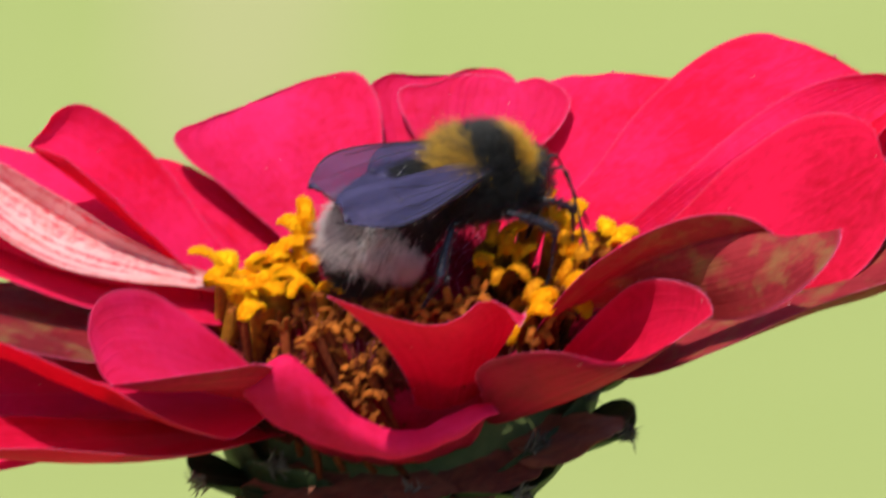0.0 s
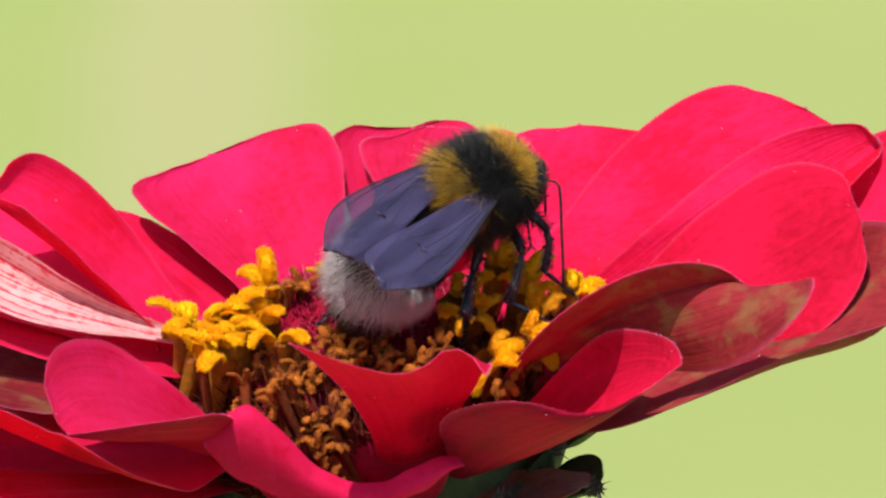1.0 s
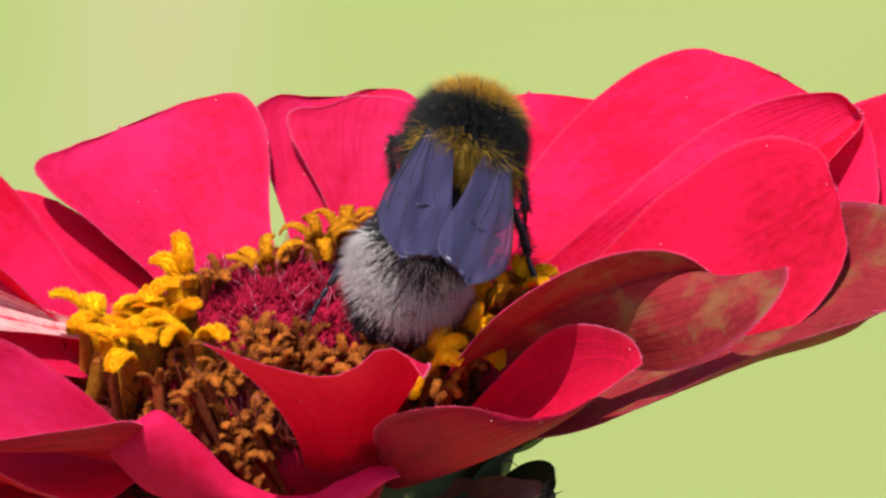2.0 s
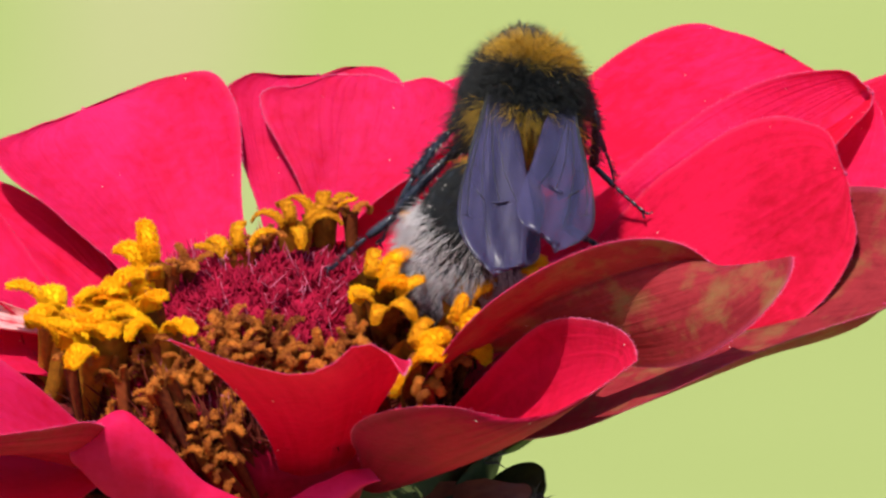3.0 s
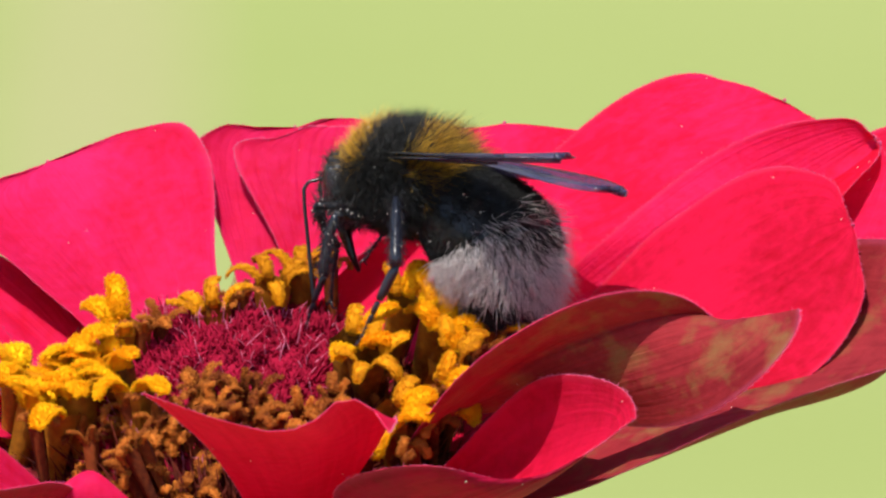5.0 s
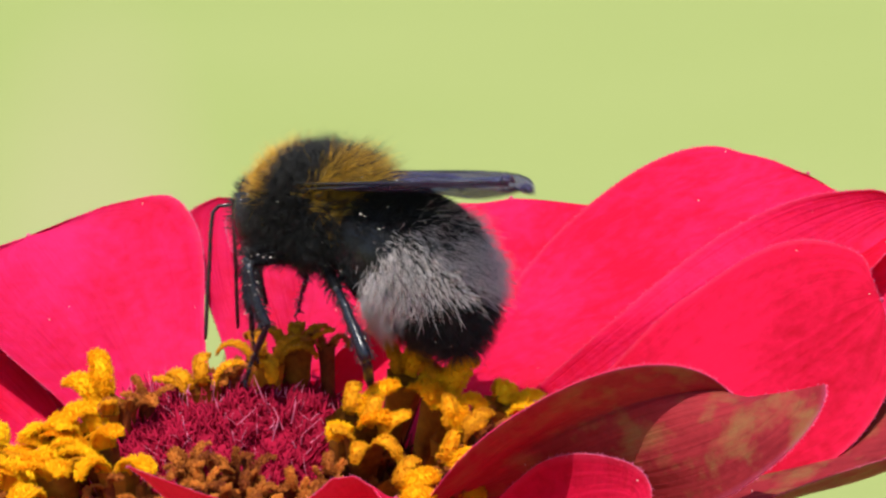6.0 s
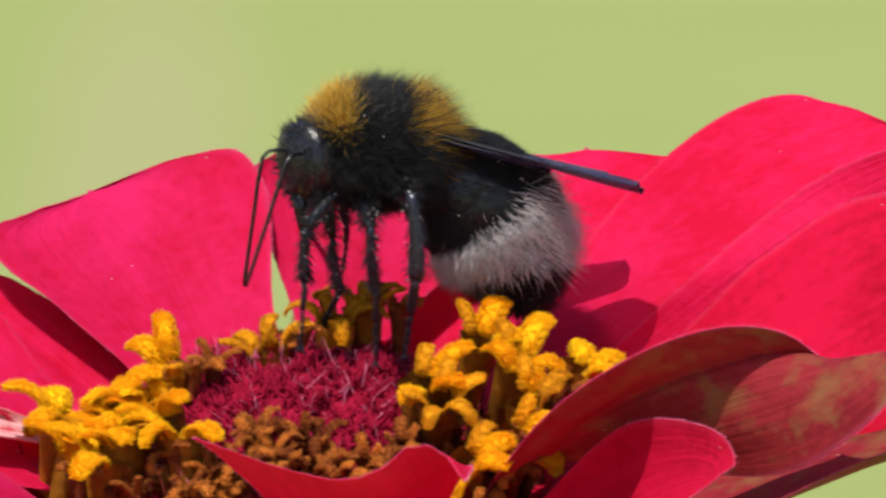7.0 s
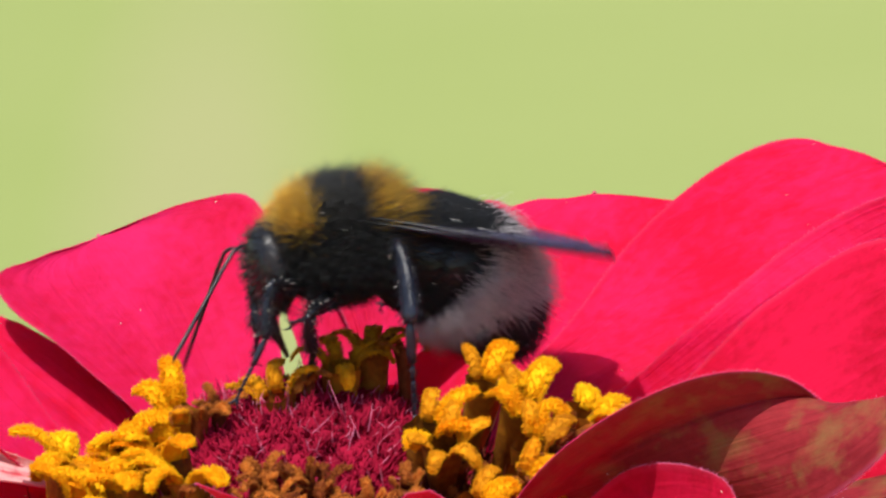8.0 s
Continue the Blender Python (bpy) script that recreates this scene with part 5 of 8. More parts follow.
    walk(head, [
        (0.00, pose(0.00235, 0.00000, -0.00035, 0.0, 12.0, 0.0)),
        (0.30, pose(0.00235, 0.00000, -0.00035, 0.0, 12.0, 0.2)),
        (0.50, pose(0.00235, 0.00000, -0.00035, 0.0, 12.0, 0.3)),
        (0.80, pose(0.00210, 0.00000, -0.00120, 0.0, 35.0, 0.5)),
        (1.00, pose(0.00210, 0.00000, -0.00120, 0.0, 35.7, 0.6)),
        (1.30, pose(0.00210, 0.00000, -0.00120, 0.0, 36.7, 0.8)),
        (1.50, pose(0.00210, 0.00000, -0.00120, 0.0, 37.3, 0.9)),
        (1.70, pose(0.00210, 0.00000, -0.00120, 0.0, 38.0, 1.0)),
        (2.80, pose(0.00210, 0.00000, -0.00120, 0.0, 58.0, 1.7)),
        (3.00, pose(0.00210, 0.00000, -0.00120, 0.0, 57.1, 1.8)),
        (3.20, pose(0.00210, 0.00000, -0.00120, 0.0, 56.3, 1.9)),
        (3.50, pose(0.00210, 0.00000, -0.00120, 0.0, 55.0, 2.1)),
        (3.70, pose(0.00235, 0.00000, -0.00035, 0.0, 25.0, 2.2)),
        (4.00, pose(0.00235, 0.00000, -0.00035, 0.0, 22.0, 2.4)),
        (4.20, pose(0.00235, 0.00000, -0.00035, 0.0, 20.0, 2.5)),
        (5.30, pose(0.00235, 0.00000, -0.00035, 0.0, 25.0, 3.2)),
        (5.50, pose(0.00235, 0.00000, -0.00035, 0.0, 30.0, 3.3)),
        (5.70, pose(0.00235, 0.00000, -0.00035, 0.0, 28.0, 3.4)),
        (6.00, pose(0.00235, 0.00000, -0.00035, 0.0, 14.0, 3.6)),
        (6.30, pose(0.00235, 0.00000, -0.00035, 0.0, 12.8, 3.8)),
        (6.50, pose(0.00235, 0.00000, -0.00035, 0.0, 12.0, 3.9)),
        (6.70, pose(0.00235, 0.00000, -0.00035, 0.0, 20.0, 4.0)),
        (7.00, pose(0.00235, 0.00000, -0.00035, 0.0, 18.0, 34.0)),
        (7.30, pose(0.00235, 0.00000, -0.00035, 0.0, 16.0, 6.0)),
        (7.50, pose(0.00235, 0.00000, -0.00035, 0.0, 8.0, 0.0)),
        (7.80, pose(0.00235, 0.00000, -0.00035, 0.0, 10.4, 0.0)),
        (8.00, pose(0.00235, 0.00000, -0.00035, 0.0, 12.0, 0.0)),
    ])
    walk(wings["left"], [
        (0.00, pose(0.00020, 0.00210, 0.00160, 26.2, 4.7, 11.4)),
        (0.30, pose(0.00020, 0.00210, 0.00160, 22.7, 10.0, 12.6)),
        (0.50, pose(0.00020, 0.00210, 0.00160, 14.6, -7.9, -29.5)),
        (0.80, pose(0.00020, 0.00210, 0.00160, 15.8, -12.9, 2.1)),
        (1.00, pose(0.00020, 0.00210, 0.00160, 13.2, 14.0, 12.1)),
        (1.30, pose(0.00020, 0.00210, 0.00160, 3.8, 11.4, 7.3)),
        (1.50, pose(0.00020, 0.00210, 0.00160, -2.1, 25.3, 9.5)),
        (1.70, pose(0.00020, 0.00210, 0.00160, -9.2, 22.0, 1.1)),
        (2.80, pose(0.00020, 0.00210, 0.00160, -7.6, 31.9, -7.9)),
        (3.00, pose(0.00020, 0.00210, 0.00160, -6.9, 30.5, -2.1)),
        (3.20, pose(0.00020, 0.00210, 0.00160, -7.2, 31.2, -4.5)),
        (3.50, pose(0.00020, 0.00210, 0.00160, -1.3, 22.0, -11.5)),
        (3.70, pose(0.00020, 0.00210, 0.00160, 5.0, 5.8, -8.8)),
        (4.00, pose(0.00020, 0.00210, 0.00160, 5.0, 6.1, -9.6)),
        (4.20, pose(0.00020, 0.00210, 0.00160, 4.8, 0.9, -11.0)),
        (5.30, pose(0.00020, 0.00210, 0.00160, -8.4, 12.3, -29.4)),
        (5.50, pose(0.00020, 0.00210, 0.00160, -8.9, 11.3, -18.5)),
        (5.70, pose(0.00020, 0.00210, 0.00160, -9.2, 9.9, -25.3)),
        (6.00, pose(0.00020, 0.00210, 0.00160, 5.1, 12.5, -8.2)),
        (6.30, pose(0.00020, 0.00210, 0.00160, 4.5, 16.5, -13.8)),
        (6.50, pose(0.00020, 0.00210, 0.00160, 4.8, 13.7, -11.0)),
        (6.70, pose(0.00020, 0.00210, 0.00160, -8.3, 9.5, -28.3)),
        (7.00, pose(0.00020, 0.00210, 0.00160, -0.4, -5.7, -3.8)),
        (7.30, pose(0.00020, 0.00210, 0.00160, 1.1, -4.7, -17.5)),
        (7.50, pose(0.00020, 0.00210, 0.00160, 3.7, 7.3, -26.7)),
        (7.80, pose(0.00020, 0.00210, 0.00160, 0.5, 4.8, -34.2)),
        (8.00, pose(0.00020, 0.00210, 0.00160, 1.3, -11.0, -16.3)),
    ])
    walk(wings["right"], [
        (0.00, pose(0.00020, -0.00210, 0.00160, 20.0, 0.9, 23.9)),
        (0.30, pose(0.00020, -0.00210, 0.00160, 19.4, 3.3, 22.9)),
        (0.50, pose(0.00020, -0.00210, 0.00160, 19.1, 8.0, 25.4)),
        (0.80, pose(0.00020, -0.00210, 0.00160, 18.3, 7.4, 23.6)),
        (1.00, pose(0.00020, -0.00210, 0.00160, 18.6, 17.4, 26.1)),
        (1.30, pose(0.00020, -0.00210, 0.00160, 17.6, 15.6, 23.4)),
        (1.50, pose(0.00020, -0.00210, 0.00160, 17.8, 22.7, 21.4)),
        (1.70, pose(0.00020, -0.00210, 0.00160, 16.3, 21.6, 9.1)),
        (2.80, pose(0.00020, -0.00210, 0.00160, 6.1, 30.8, -4.5)),
        (3.00, pose(0.00020, -0.00210, 0.00160, 7.0, 42.0, -3.4)),
        (3.20, pose(0.00020, -0.00210, 0.00160, 6.5, 30.2, -0.8)),
        (3.50, pose(0.00020, -0.00210, 0.00160, -0.5, 16.6, -4.9)),
        (3.70, pose(0.00020, -0.00210, 0.00160, -6.3, 3.1, -2.1)),
        (4.00, pose(0.00020, -0.00210, 0.00160, -6.7, 7.6, -7.0)),
        (4.20, pose(0.00020, -0.00210, 0.00160, -6.8, 2.4, -8.2)),
        (5.30, pose(0.00020, -0.00210, 0.00160, 5.3, 2.1, -7.1)),
        (5.50, pose(0.00020, -0.00210, 0.00160, 7.9, -12.6, 2.9)),
        (5.70, pose(0.00020, -0.00210, 0.00160, 7.8, -8.8, 3.4)),
        (6.00, pose(0.00020, -0.00210, 0.00160, -6.9, 9.2, -8.8)),
        (6.30, pose(0.00020, -0.00210, 0.00160, -7.5, 13.2, -15.0)),
        (6.50, pose(0.00020, -0.00210, 0.00160, -7.3, 11.5, -12.6)),
        (6.70, pose(0.00020, -0.00210, 0.00160, 5.8, 0.5, -2.8)),
        (7.00, pose(0.00020, -0.00210, 0.00160, 1.2, -6.0, 11.5)),
        (7.30, pose(0.00020, -0.00210, 0.00160, -4.8, -3.2, -17.5)),
        (7.50, pose(0.00020, -0.00210, 0.00160, -7.8, -2.8, -4.7)),
        (7.80, pose(0.00020, -0.00210, 0.00160, -5.1, -3.4, -2.7)),
        (8.00, pose(0.00020, -0.00210, 0.00160, -4.7, -9.6, -16.1)),
    ])
    walk(antennae["left"], [
        (0.00, pose(0.00160, 0.00045, 0.00010, 0.0, -12.0, 6.0)),
        (0.30, pose(0.00160, 0.00045, 0.00010, 0.0, -12.0, 6.0)),
        (0.50, pose(0.00160, 0.00045, 0.00010, 0.0, -12.0, 6.0)),
        (0.80, pose(0.00160, 0.00045, 0.00010, 0.0, -12.0, 6.0)),
        (1.00, pose(0.00160, 0.00045, 0.00010, 0.0, -12.0, 6.0)),
        (1.30, pose(0.00160, 0.00045, 0.00010, 0.0, -12.0, 6.0)),
        (1.50, pose(0.00160, 0.00045, 0.00010, 0.0, 40.0, 6.0)),
        (1.70, pose(0.00160, 0.00045, 0.00010, 0.0, 40.0, 6.0)),
        (2.80, pose(0.00160, 0.00045, 0.00010, 0.0, 40.0, 6.0)),
        (3.00, pose(0.00160, 0.00045, 0.00010, 0.0, 40.0, 6.0)),
        (3.20, pose(0.00160, 0.00045, 0.00010, 0.0, 40.0, 6.0)),
        (3.50, pose(0.00160, 0.00045, 0.00010, 0.0, 40.0, 6.0)),
        (3.70, pose(0.00160, 0.00045, 0.00010, 0.0, 40.0, 6.0)),
        (4.00, pose(0.00160, 0.00045, 0.00010, 0.0, 40.0, 6.0)),
        (4.20, pose(0.00160, 0.00045, 0.00010, 0.0, 40.0, 6.0)),
        (5.30, pose(0.00160, 0.00045, 0.00010, 0.0, 12.0, 6.0)),
        (5.50, pose(0.00160, 0.00045, 0.00010, 13.1, 11.8, 29.6)),
        (5.70, pose(0.00160, 0.00045, 0.00010, 14.8, 0.0, 29.5)),
        (6.00, pose(0.00160, 0.00045, 0.00010, 0.0, 12.0, 6.0)),
        (6.30, pose(0.00160, 0.00045, 0.00010, 0.0, 12.0, 6.0)),
        (6.50, pose(0.00160, 0.00045, 0.00010, 0.0, 12.0, 6.0)),
        (6.70, pose(0.00160, 0.00045, 0.00010, 0.0, 4.0, 6.0)),
        (7.00, pose(0.00160, 0.00045, 0.00010, -14.4, 4.0, -10.0)),
        (7.30, pose(0.00160, 0.00045, 0.00010, -16.0, 17.0, -10.0)),
        (7.50, pose(0.00160, 0.00045, 0.00010, -0.2, 12.6, 8.4)),
        (7.80, pose(0.00160, 0.00045, 0.00010, -4.5, 4.0, 2.0)),
        (8.00, pose(0.00160, 0.00045, 0.00010, 1.8, -26.0, 9.3)),
    ])
    walk(antennae["right"], [
        (0.00, pose(0.00160, -0.00045, 0.00010, -13.8, -1.8, -23.9)),
        (0.30, pose(0.00160, -0.00045, 0.00010, -3.7, -7.2, -14.6)),
        (0.50, pose(0.00160, -0.00045, 0.00010, -11.2, 2.9, -25.0)),
        (0.80, pose(0.00160, -0.00045, 0.00010, -7.9, -32.4, -26.3)),
        (1.00, pose(0.00160, -0.00045, 0.00010, -19.9, -5.6, -46.4)),
        (1.30, pose(0.00160, -0.00045, 0.00010, -20.9, -17.0, -52.1)),
        (1.50, pose(0.00160, -0.00045, 0.00010, 0.0, 40.0, -6.0)),
        (1.70, pose(0.00160, -0.00045, 0.00010, 0.0, 40.0, -6.0)),
        (2.80, pose(0.00160, -0.00045, 0.00010, 0.0, 40.0, -6.0)),
        (3.00, pose(0.00160, -0.00045, 0.00010, 0.0, 40.0, -6.0)),
        (3.20, pose(0.00160, -0.00045, 0.00010, 0.0, 40.0, -6.0)),
        (3.50, pose(0.00160, -0.00045, 0.00010, 0.0, 40.0, -6.0)),
        (3.70, pose(0.00160, -0.00045, 0.00010, 0.0, 40.0, -6.0)),
        (4.00, pose(0.00160, -0.00045, 0.00010, 0.0, 40.0, -6.0)),
        (4.20, pose(0.00160, -0.00045, 0.00010, 0.0, 40.0, -6.0)),
        (5.30, pose(0.00160, -0.00045, 0.00010, 0.0, 12.0, -6.0)),
        (5.50, pose(0.00160, -0.00045, 0.00010, 0.0, 12.0, -6.0)),
        (5.70, pose(0.00160, -0.00045, 0.00010, 0.0, 12.0, -6.0)),
        (6.00, pose(0.00160, -0.00045, 0.00010, 0.0, 12.0, -6.0)),
        (6.30, pose(0.00160, -0.00045, 0.00010, 0.0, 12.0, -6.0)),
        (6.50, pose(0.00160, -0.00045, 0.00010, 0.0, 12.0, -6.0)),
        (6.70, pose(0.00160, -0.00045, 0.00010, 6.1, 28.8, -6.1)),
        (7.00, pose(0.00160, -0.00045, 0.00010, 0.0, 12.0, -6.0)),
        (7.30, pose(0.00160, -0.00045, 0.00010, -10.1, 25.2, -19.2)),
        (7.50, pose(0.00160, -0.00045, 0.00010, -13.3, 12.7, -29.5)),
        (7.80, pose(0.00160, -0.00045, 0.00010, 0.0, 12.0, -6.0)),
        (8.00, pose(0.00160, -0.00045, 0.00010, -6.2, -11.7, -20.7)),
    ])
    walk(limbs["front", "left", "leg"], [
        (0.00, pose(0.00130, 0.00120, -0.00190, 54.2, -13.3, 47.5)),
        (0.30, pose(0.00130, 0.00120, -0.00190, 53.9, -11.6, 48.9)),
        (0.50, pose(0.00130, 0.00120, -0.00190, 53.8, -10.4, 49.5)),
        (0.65, pose(0.00130, 0.00120, -0.00190, 54.4, 3.9, 39.9)),
        (0.80, pose(0.00130, 0.00120, -0.00190, 52.4, 18.2, 29.9)),
        (1.00, pose(0.00130, 0.00120, -0.00190, 51.9, 26.7, 28.6)),
        (1.30, pose(0.00130, 0.00120, -0.00190, 49.3, 35.8, 23.6)),
        (1.50, pose(0.00130, 0.00120, -0.00190, 49.3, 47.4, 23.6)),
        (1.70, pose(0.00130, 0.00120, -0.00190, 42.9, 55.7, 15.4)),
        (2.80, pose(0.00130, 0.00120, -0.00190, 30.1, 71.2, 1.3)),
        (3.00, pose(0.00130, 0.00120, -0.00190, -6.7, 82.9, -36.2)),
        (3.20, pose(0.00130, 0.00120, -0.00190, 33.0, 80.4, 3.8)),
        (3.50, pose(0.00130, 0.00120, -0.00190, 40.0, 67.5, 11.0)),
        (3.70, pose(0.00130, 0.00120, -0.00190, 54.3, 34.3, 28.7)),
        (4.00, pose(0.00130, 0.00120, -0.00190, 56.2, 13.1, 33.3)),
        (4.20, pose(0.00130, 0.00120, -0.00190, 56.4, 0.1, 35.7)),
        (5.30, pose(0.00130, 0.00120, -0.00190, 56.4, 1.4, 35.4)),
        (5.40, pose(0.00130, 0.00120, -0.00190, 57.6, 35.8, 38.8)),
        (5.50, pose(0.00130, 0.00120, -0.00190, 66.0, 69.9, 48.9)),
        (5.60, pose(0.00130, 0.00120, -0.00190, 78.6, 34.7, 64.0)),
        (5.70, pose(0.00130, 0.00120, -0.00190, 80.1, -1.2, 69.1)),
        (6.00, pose(0.00130, 0.00120, -0.00190, 80.5, 3.2, 91.0)),
        (6.30, pose(0.00130, 0.00120, -0.00190, 72.8, 23.8, 59.3)),
        (6.50, pose(0.00130, 0.00120, -0.00190, 67.6, 18.3, 45.0)),
        (6.70, pose(0.00130, 0.00120, -0.00190, 65.0, 49.1, 40.5)),
        (7.00, pose(0.00130, 0.00120, -0.00190, 44.8, 56.4, 15.3)),
        (7.15, pose(0.00130, 0.00120, -0.00190, 76.4, 37.2, 57.2)),
        (7.30, pose(0.00130, 0.00120, -0.00190, 85.6, 10.1, 79.2)),
        (7.50, pose(0.00130, 0.00120, -0.00190, 87.2, -23.2, 66.1)),
        (7.80, pose(0.00130, 0.00120, -0.00190, 90.2, -17.4, 57.4)),
        (8.00, pose(0.00130, 0.00120, -0.00190, 97.7, -7.9, 24.4)),
    ])
    walk(limbs["front", "left", "tibia"], [
        (0.00, pose(0.00260, 0.00000, 0.00000, -80.8, -17.3, -78.1)),
        (0.30, pose(0.00260, 0.00000, 0.00000, -78.5, -34.4, -78.2)),
        (0.50, pose(0.00260, 0.00000, 0.00000, -77.5, -36.4, -77.7)),
        (0.65, pose(0.00260, 0.00000, 0.00000, -65.7, -2.8, -91.8)),
        (0.80, pose(0.00260, 0.00000, 0.00000, -72.9, 32.1, -103.3)),
        (1.00, pose(0.00260, 0.00000, 0.00000, -63.1, 23.8, -83.1)),
        (1.30, pose(0.00260, 0.00000, 0.00000, -61.2, 20.9, -74.1)),
        (1.50, pose(0.00260, 0.00000, 0.00000, -55.4, 25.6, -67.2)),
        (1.70, pose(0.00260, 0.00000, 0.00000, -57.4, 22.0, -67.0)),
        (2.80, pose(0.00260, 0.00000, 0.00000, -52.4, 22.7, -58.3)),
        (3.00, pose(0.00260, 0.00000, 0.00000, -47.5, 22.9, -53.2)),
        (3.20, pose(0.00260, 0.00000, 0.00000, -47.0, 22.3, -56.0)),
        (3.50, pose(0.00260, 0.00000, 0.00000, -52.7, 15.4, -59.9)),
        (3.70, pose(0.00260, 0.00000, 0.00000, -70.7, 20.3, -107.6)),
        (4.00, pose(0.00260, 0.00000, 0.00000, -77.0, 16.7, -124.1)),
        (4.20, pose(0.00260, 0.00000, 0.00000, -80.2, 15.9, -134.0)),
        (5.30, pose(0.00260, 0.00000, 0.00000, -76.0, 20.7, -120.4)),
        (5.40, pose(0.00260, 0.00000, 0.00000, -50.5, 27.7, -77.8)),
        (5.50, pose(0.00260, 0.00000, 0.00000, -28.7, 17.0, -36.4)),
        (5.60, pose(0.00260, 0.00000, 0.00000, -29.5, 15.1, -70.9)),
        (5.70, pose(0.00260, 0.00000, 0.00000, -30.8, 12.2, -105.3)),
        (6.00, pose(0.00260, 0.00000, 0.00000, -4.8, 19.5, -87.9)),
        (6.30, pose(0.00260, 0.00000, 0.00000, -33.8, 6.6, -79.1)),
        (6.50, pose(0.00260, 0.00000, 0.00000, -48.3, 7.4, -83.2)),
        (6.70, pose(0.00260, 0.00000, 0.00000, -42.1, 25.4, -60.2)),
        (7.00, pose(0.00260, 0.00000, 0.00000, -47.6, 23.9, -44.4)),
        (7.15, pose(0.00260, 0.00000, 0.00000, -34.1, 14.9, -71.4)),
        (7.30, pose(0.00260, 0.00000, 0.00000, -18.4, 13.4, -99.1)),
        (7.50, pose(0.00260, 0.00000, 0.00000, -33.7, -12.5, -103.1)),
        (7.80, pose(0.00260, 0.00000, 0.00000, -42.0, -19.7, -94.7)),
        (8.00, pose(0.00260, 0.00000, 0.00000, -73.0, -10.8, -90.9)),
    ])
    walk(limbs["front", "left", "tarsus"], [
        (0.00, pose(0.00312, -0.00245, 0.00078, -90.1, 54.3, -99.7)),
        (0.30, pose(0.00304, -0.00212, 0.00148, -64.3, 61.4, -70.1)),
        (0.50, pose(0.00305, -0.00206, 0.00156, -78.7, 65.7, -86.2)),
        (0.65, pose(0.00252, -0.00261, 0.00013, -109.0, 54.3, -103.8)),
        (0.80, pose(0.00209, -0.00216, -0.00139, -121.4, 37.6, -104.1)),
        (1.00, pose(0.00289, -0.00238, -0.00106, -109.4, 26.6, -81.2)),
        (1.30, pose(0.00327, -0.00235, -0.00093, -109.1, 22.5, -75.9)),
        (1.50, pose(0.00351, -0.00218, -0.00113, -102.9, 30.4, -67.5)),
        (1.70, pose(0.00355, -0.00224, -0.00098, -105.9, 22.3, -68.7)),
        (2.80, pose(0.00387, -0.00205, -0.00101, -102.0, 26.3, -62.3)),
        (3.00, pose(0.00405, -0.00193, -0.00102, -97.2, 26.9, -57.2)),
        (3.20, pose(0.00396, -0.00201, -0.00099, -92.0, 21.7, -48.8)),
        (3.50, pose(0.00386, -0.00219, -0.00069, -96.6, 3.3, -47.9)),
        (3.70, pose(0.00186, -0.00234, -0.00091, -115.1, -22.5, -34.8)),
        (4.00, pose(0.00119, -0.00208, -0.00075, -123.8, -14.9, -43.7)),
        (4.20, pose(0.00085, -0.00181, -0.00072, -126.5, -18.4, -60.2)),
        (5.30, pose(0.00136, -0.00211, -0.00093, -129.1, 27.3, -94.9)),
        (5.40, pose(0.00309, -0.00227, -0.00122, -108.4, 22.9, -63.3)),
        (5.50, pose(0.00461, -0.00149, -0.00077, -92.9, 10.3, -36.3)),
        (5.60, pose(0.00343, -0.00239, -0.00068, -94.4, 7.1, -72.9)),
        (5.70, pose(0.00193, -0.00247, -0.00056, -96.1, 2.8, -109.4)),
        (6.00, pose(0.00269, -0.00247, -0.00088, -75.5, -1.2, -116.7)),
        (6.30, pose(0.00309, -0.00255, -0.00030, -101.9, -14.2, -78.7)),
        (6.50, pose(0.00291, -0.00258, -0.00034, -115.3, -8.6, -82.1)),
        (6.70, pose(0.00378, -0.00205, -0.00112, -109.2, 30.8, -66.0)),
        (7.00, pose(0.00431, -0.00168, -0.00106, -109.4, 24.1, -39.1)),
        (7.15, pose(0.00341, -0.00240, -0.00067, -99.2, 8.9, -78.7)),
        (7.30, pose(0.00220, -0.00252, -0.00061, -85.4, 7.5, -120.8)),
        (7.50, pose(0.00202, -0.00249, 0.00057, -111.6, -25.1, -95.4)),
        (7.80, pose(0.00240, -0.00246, 0.00088, -112.2, -33.6, -102.6)),
        (8.00, pose(0.00256, -0.00257, 0.00049, -150.9, -21.9, -74.6)),
    ])
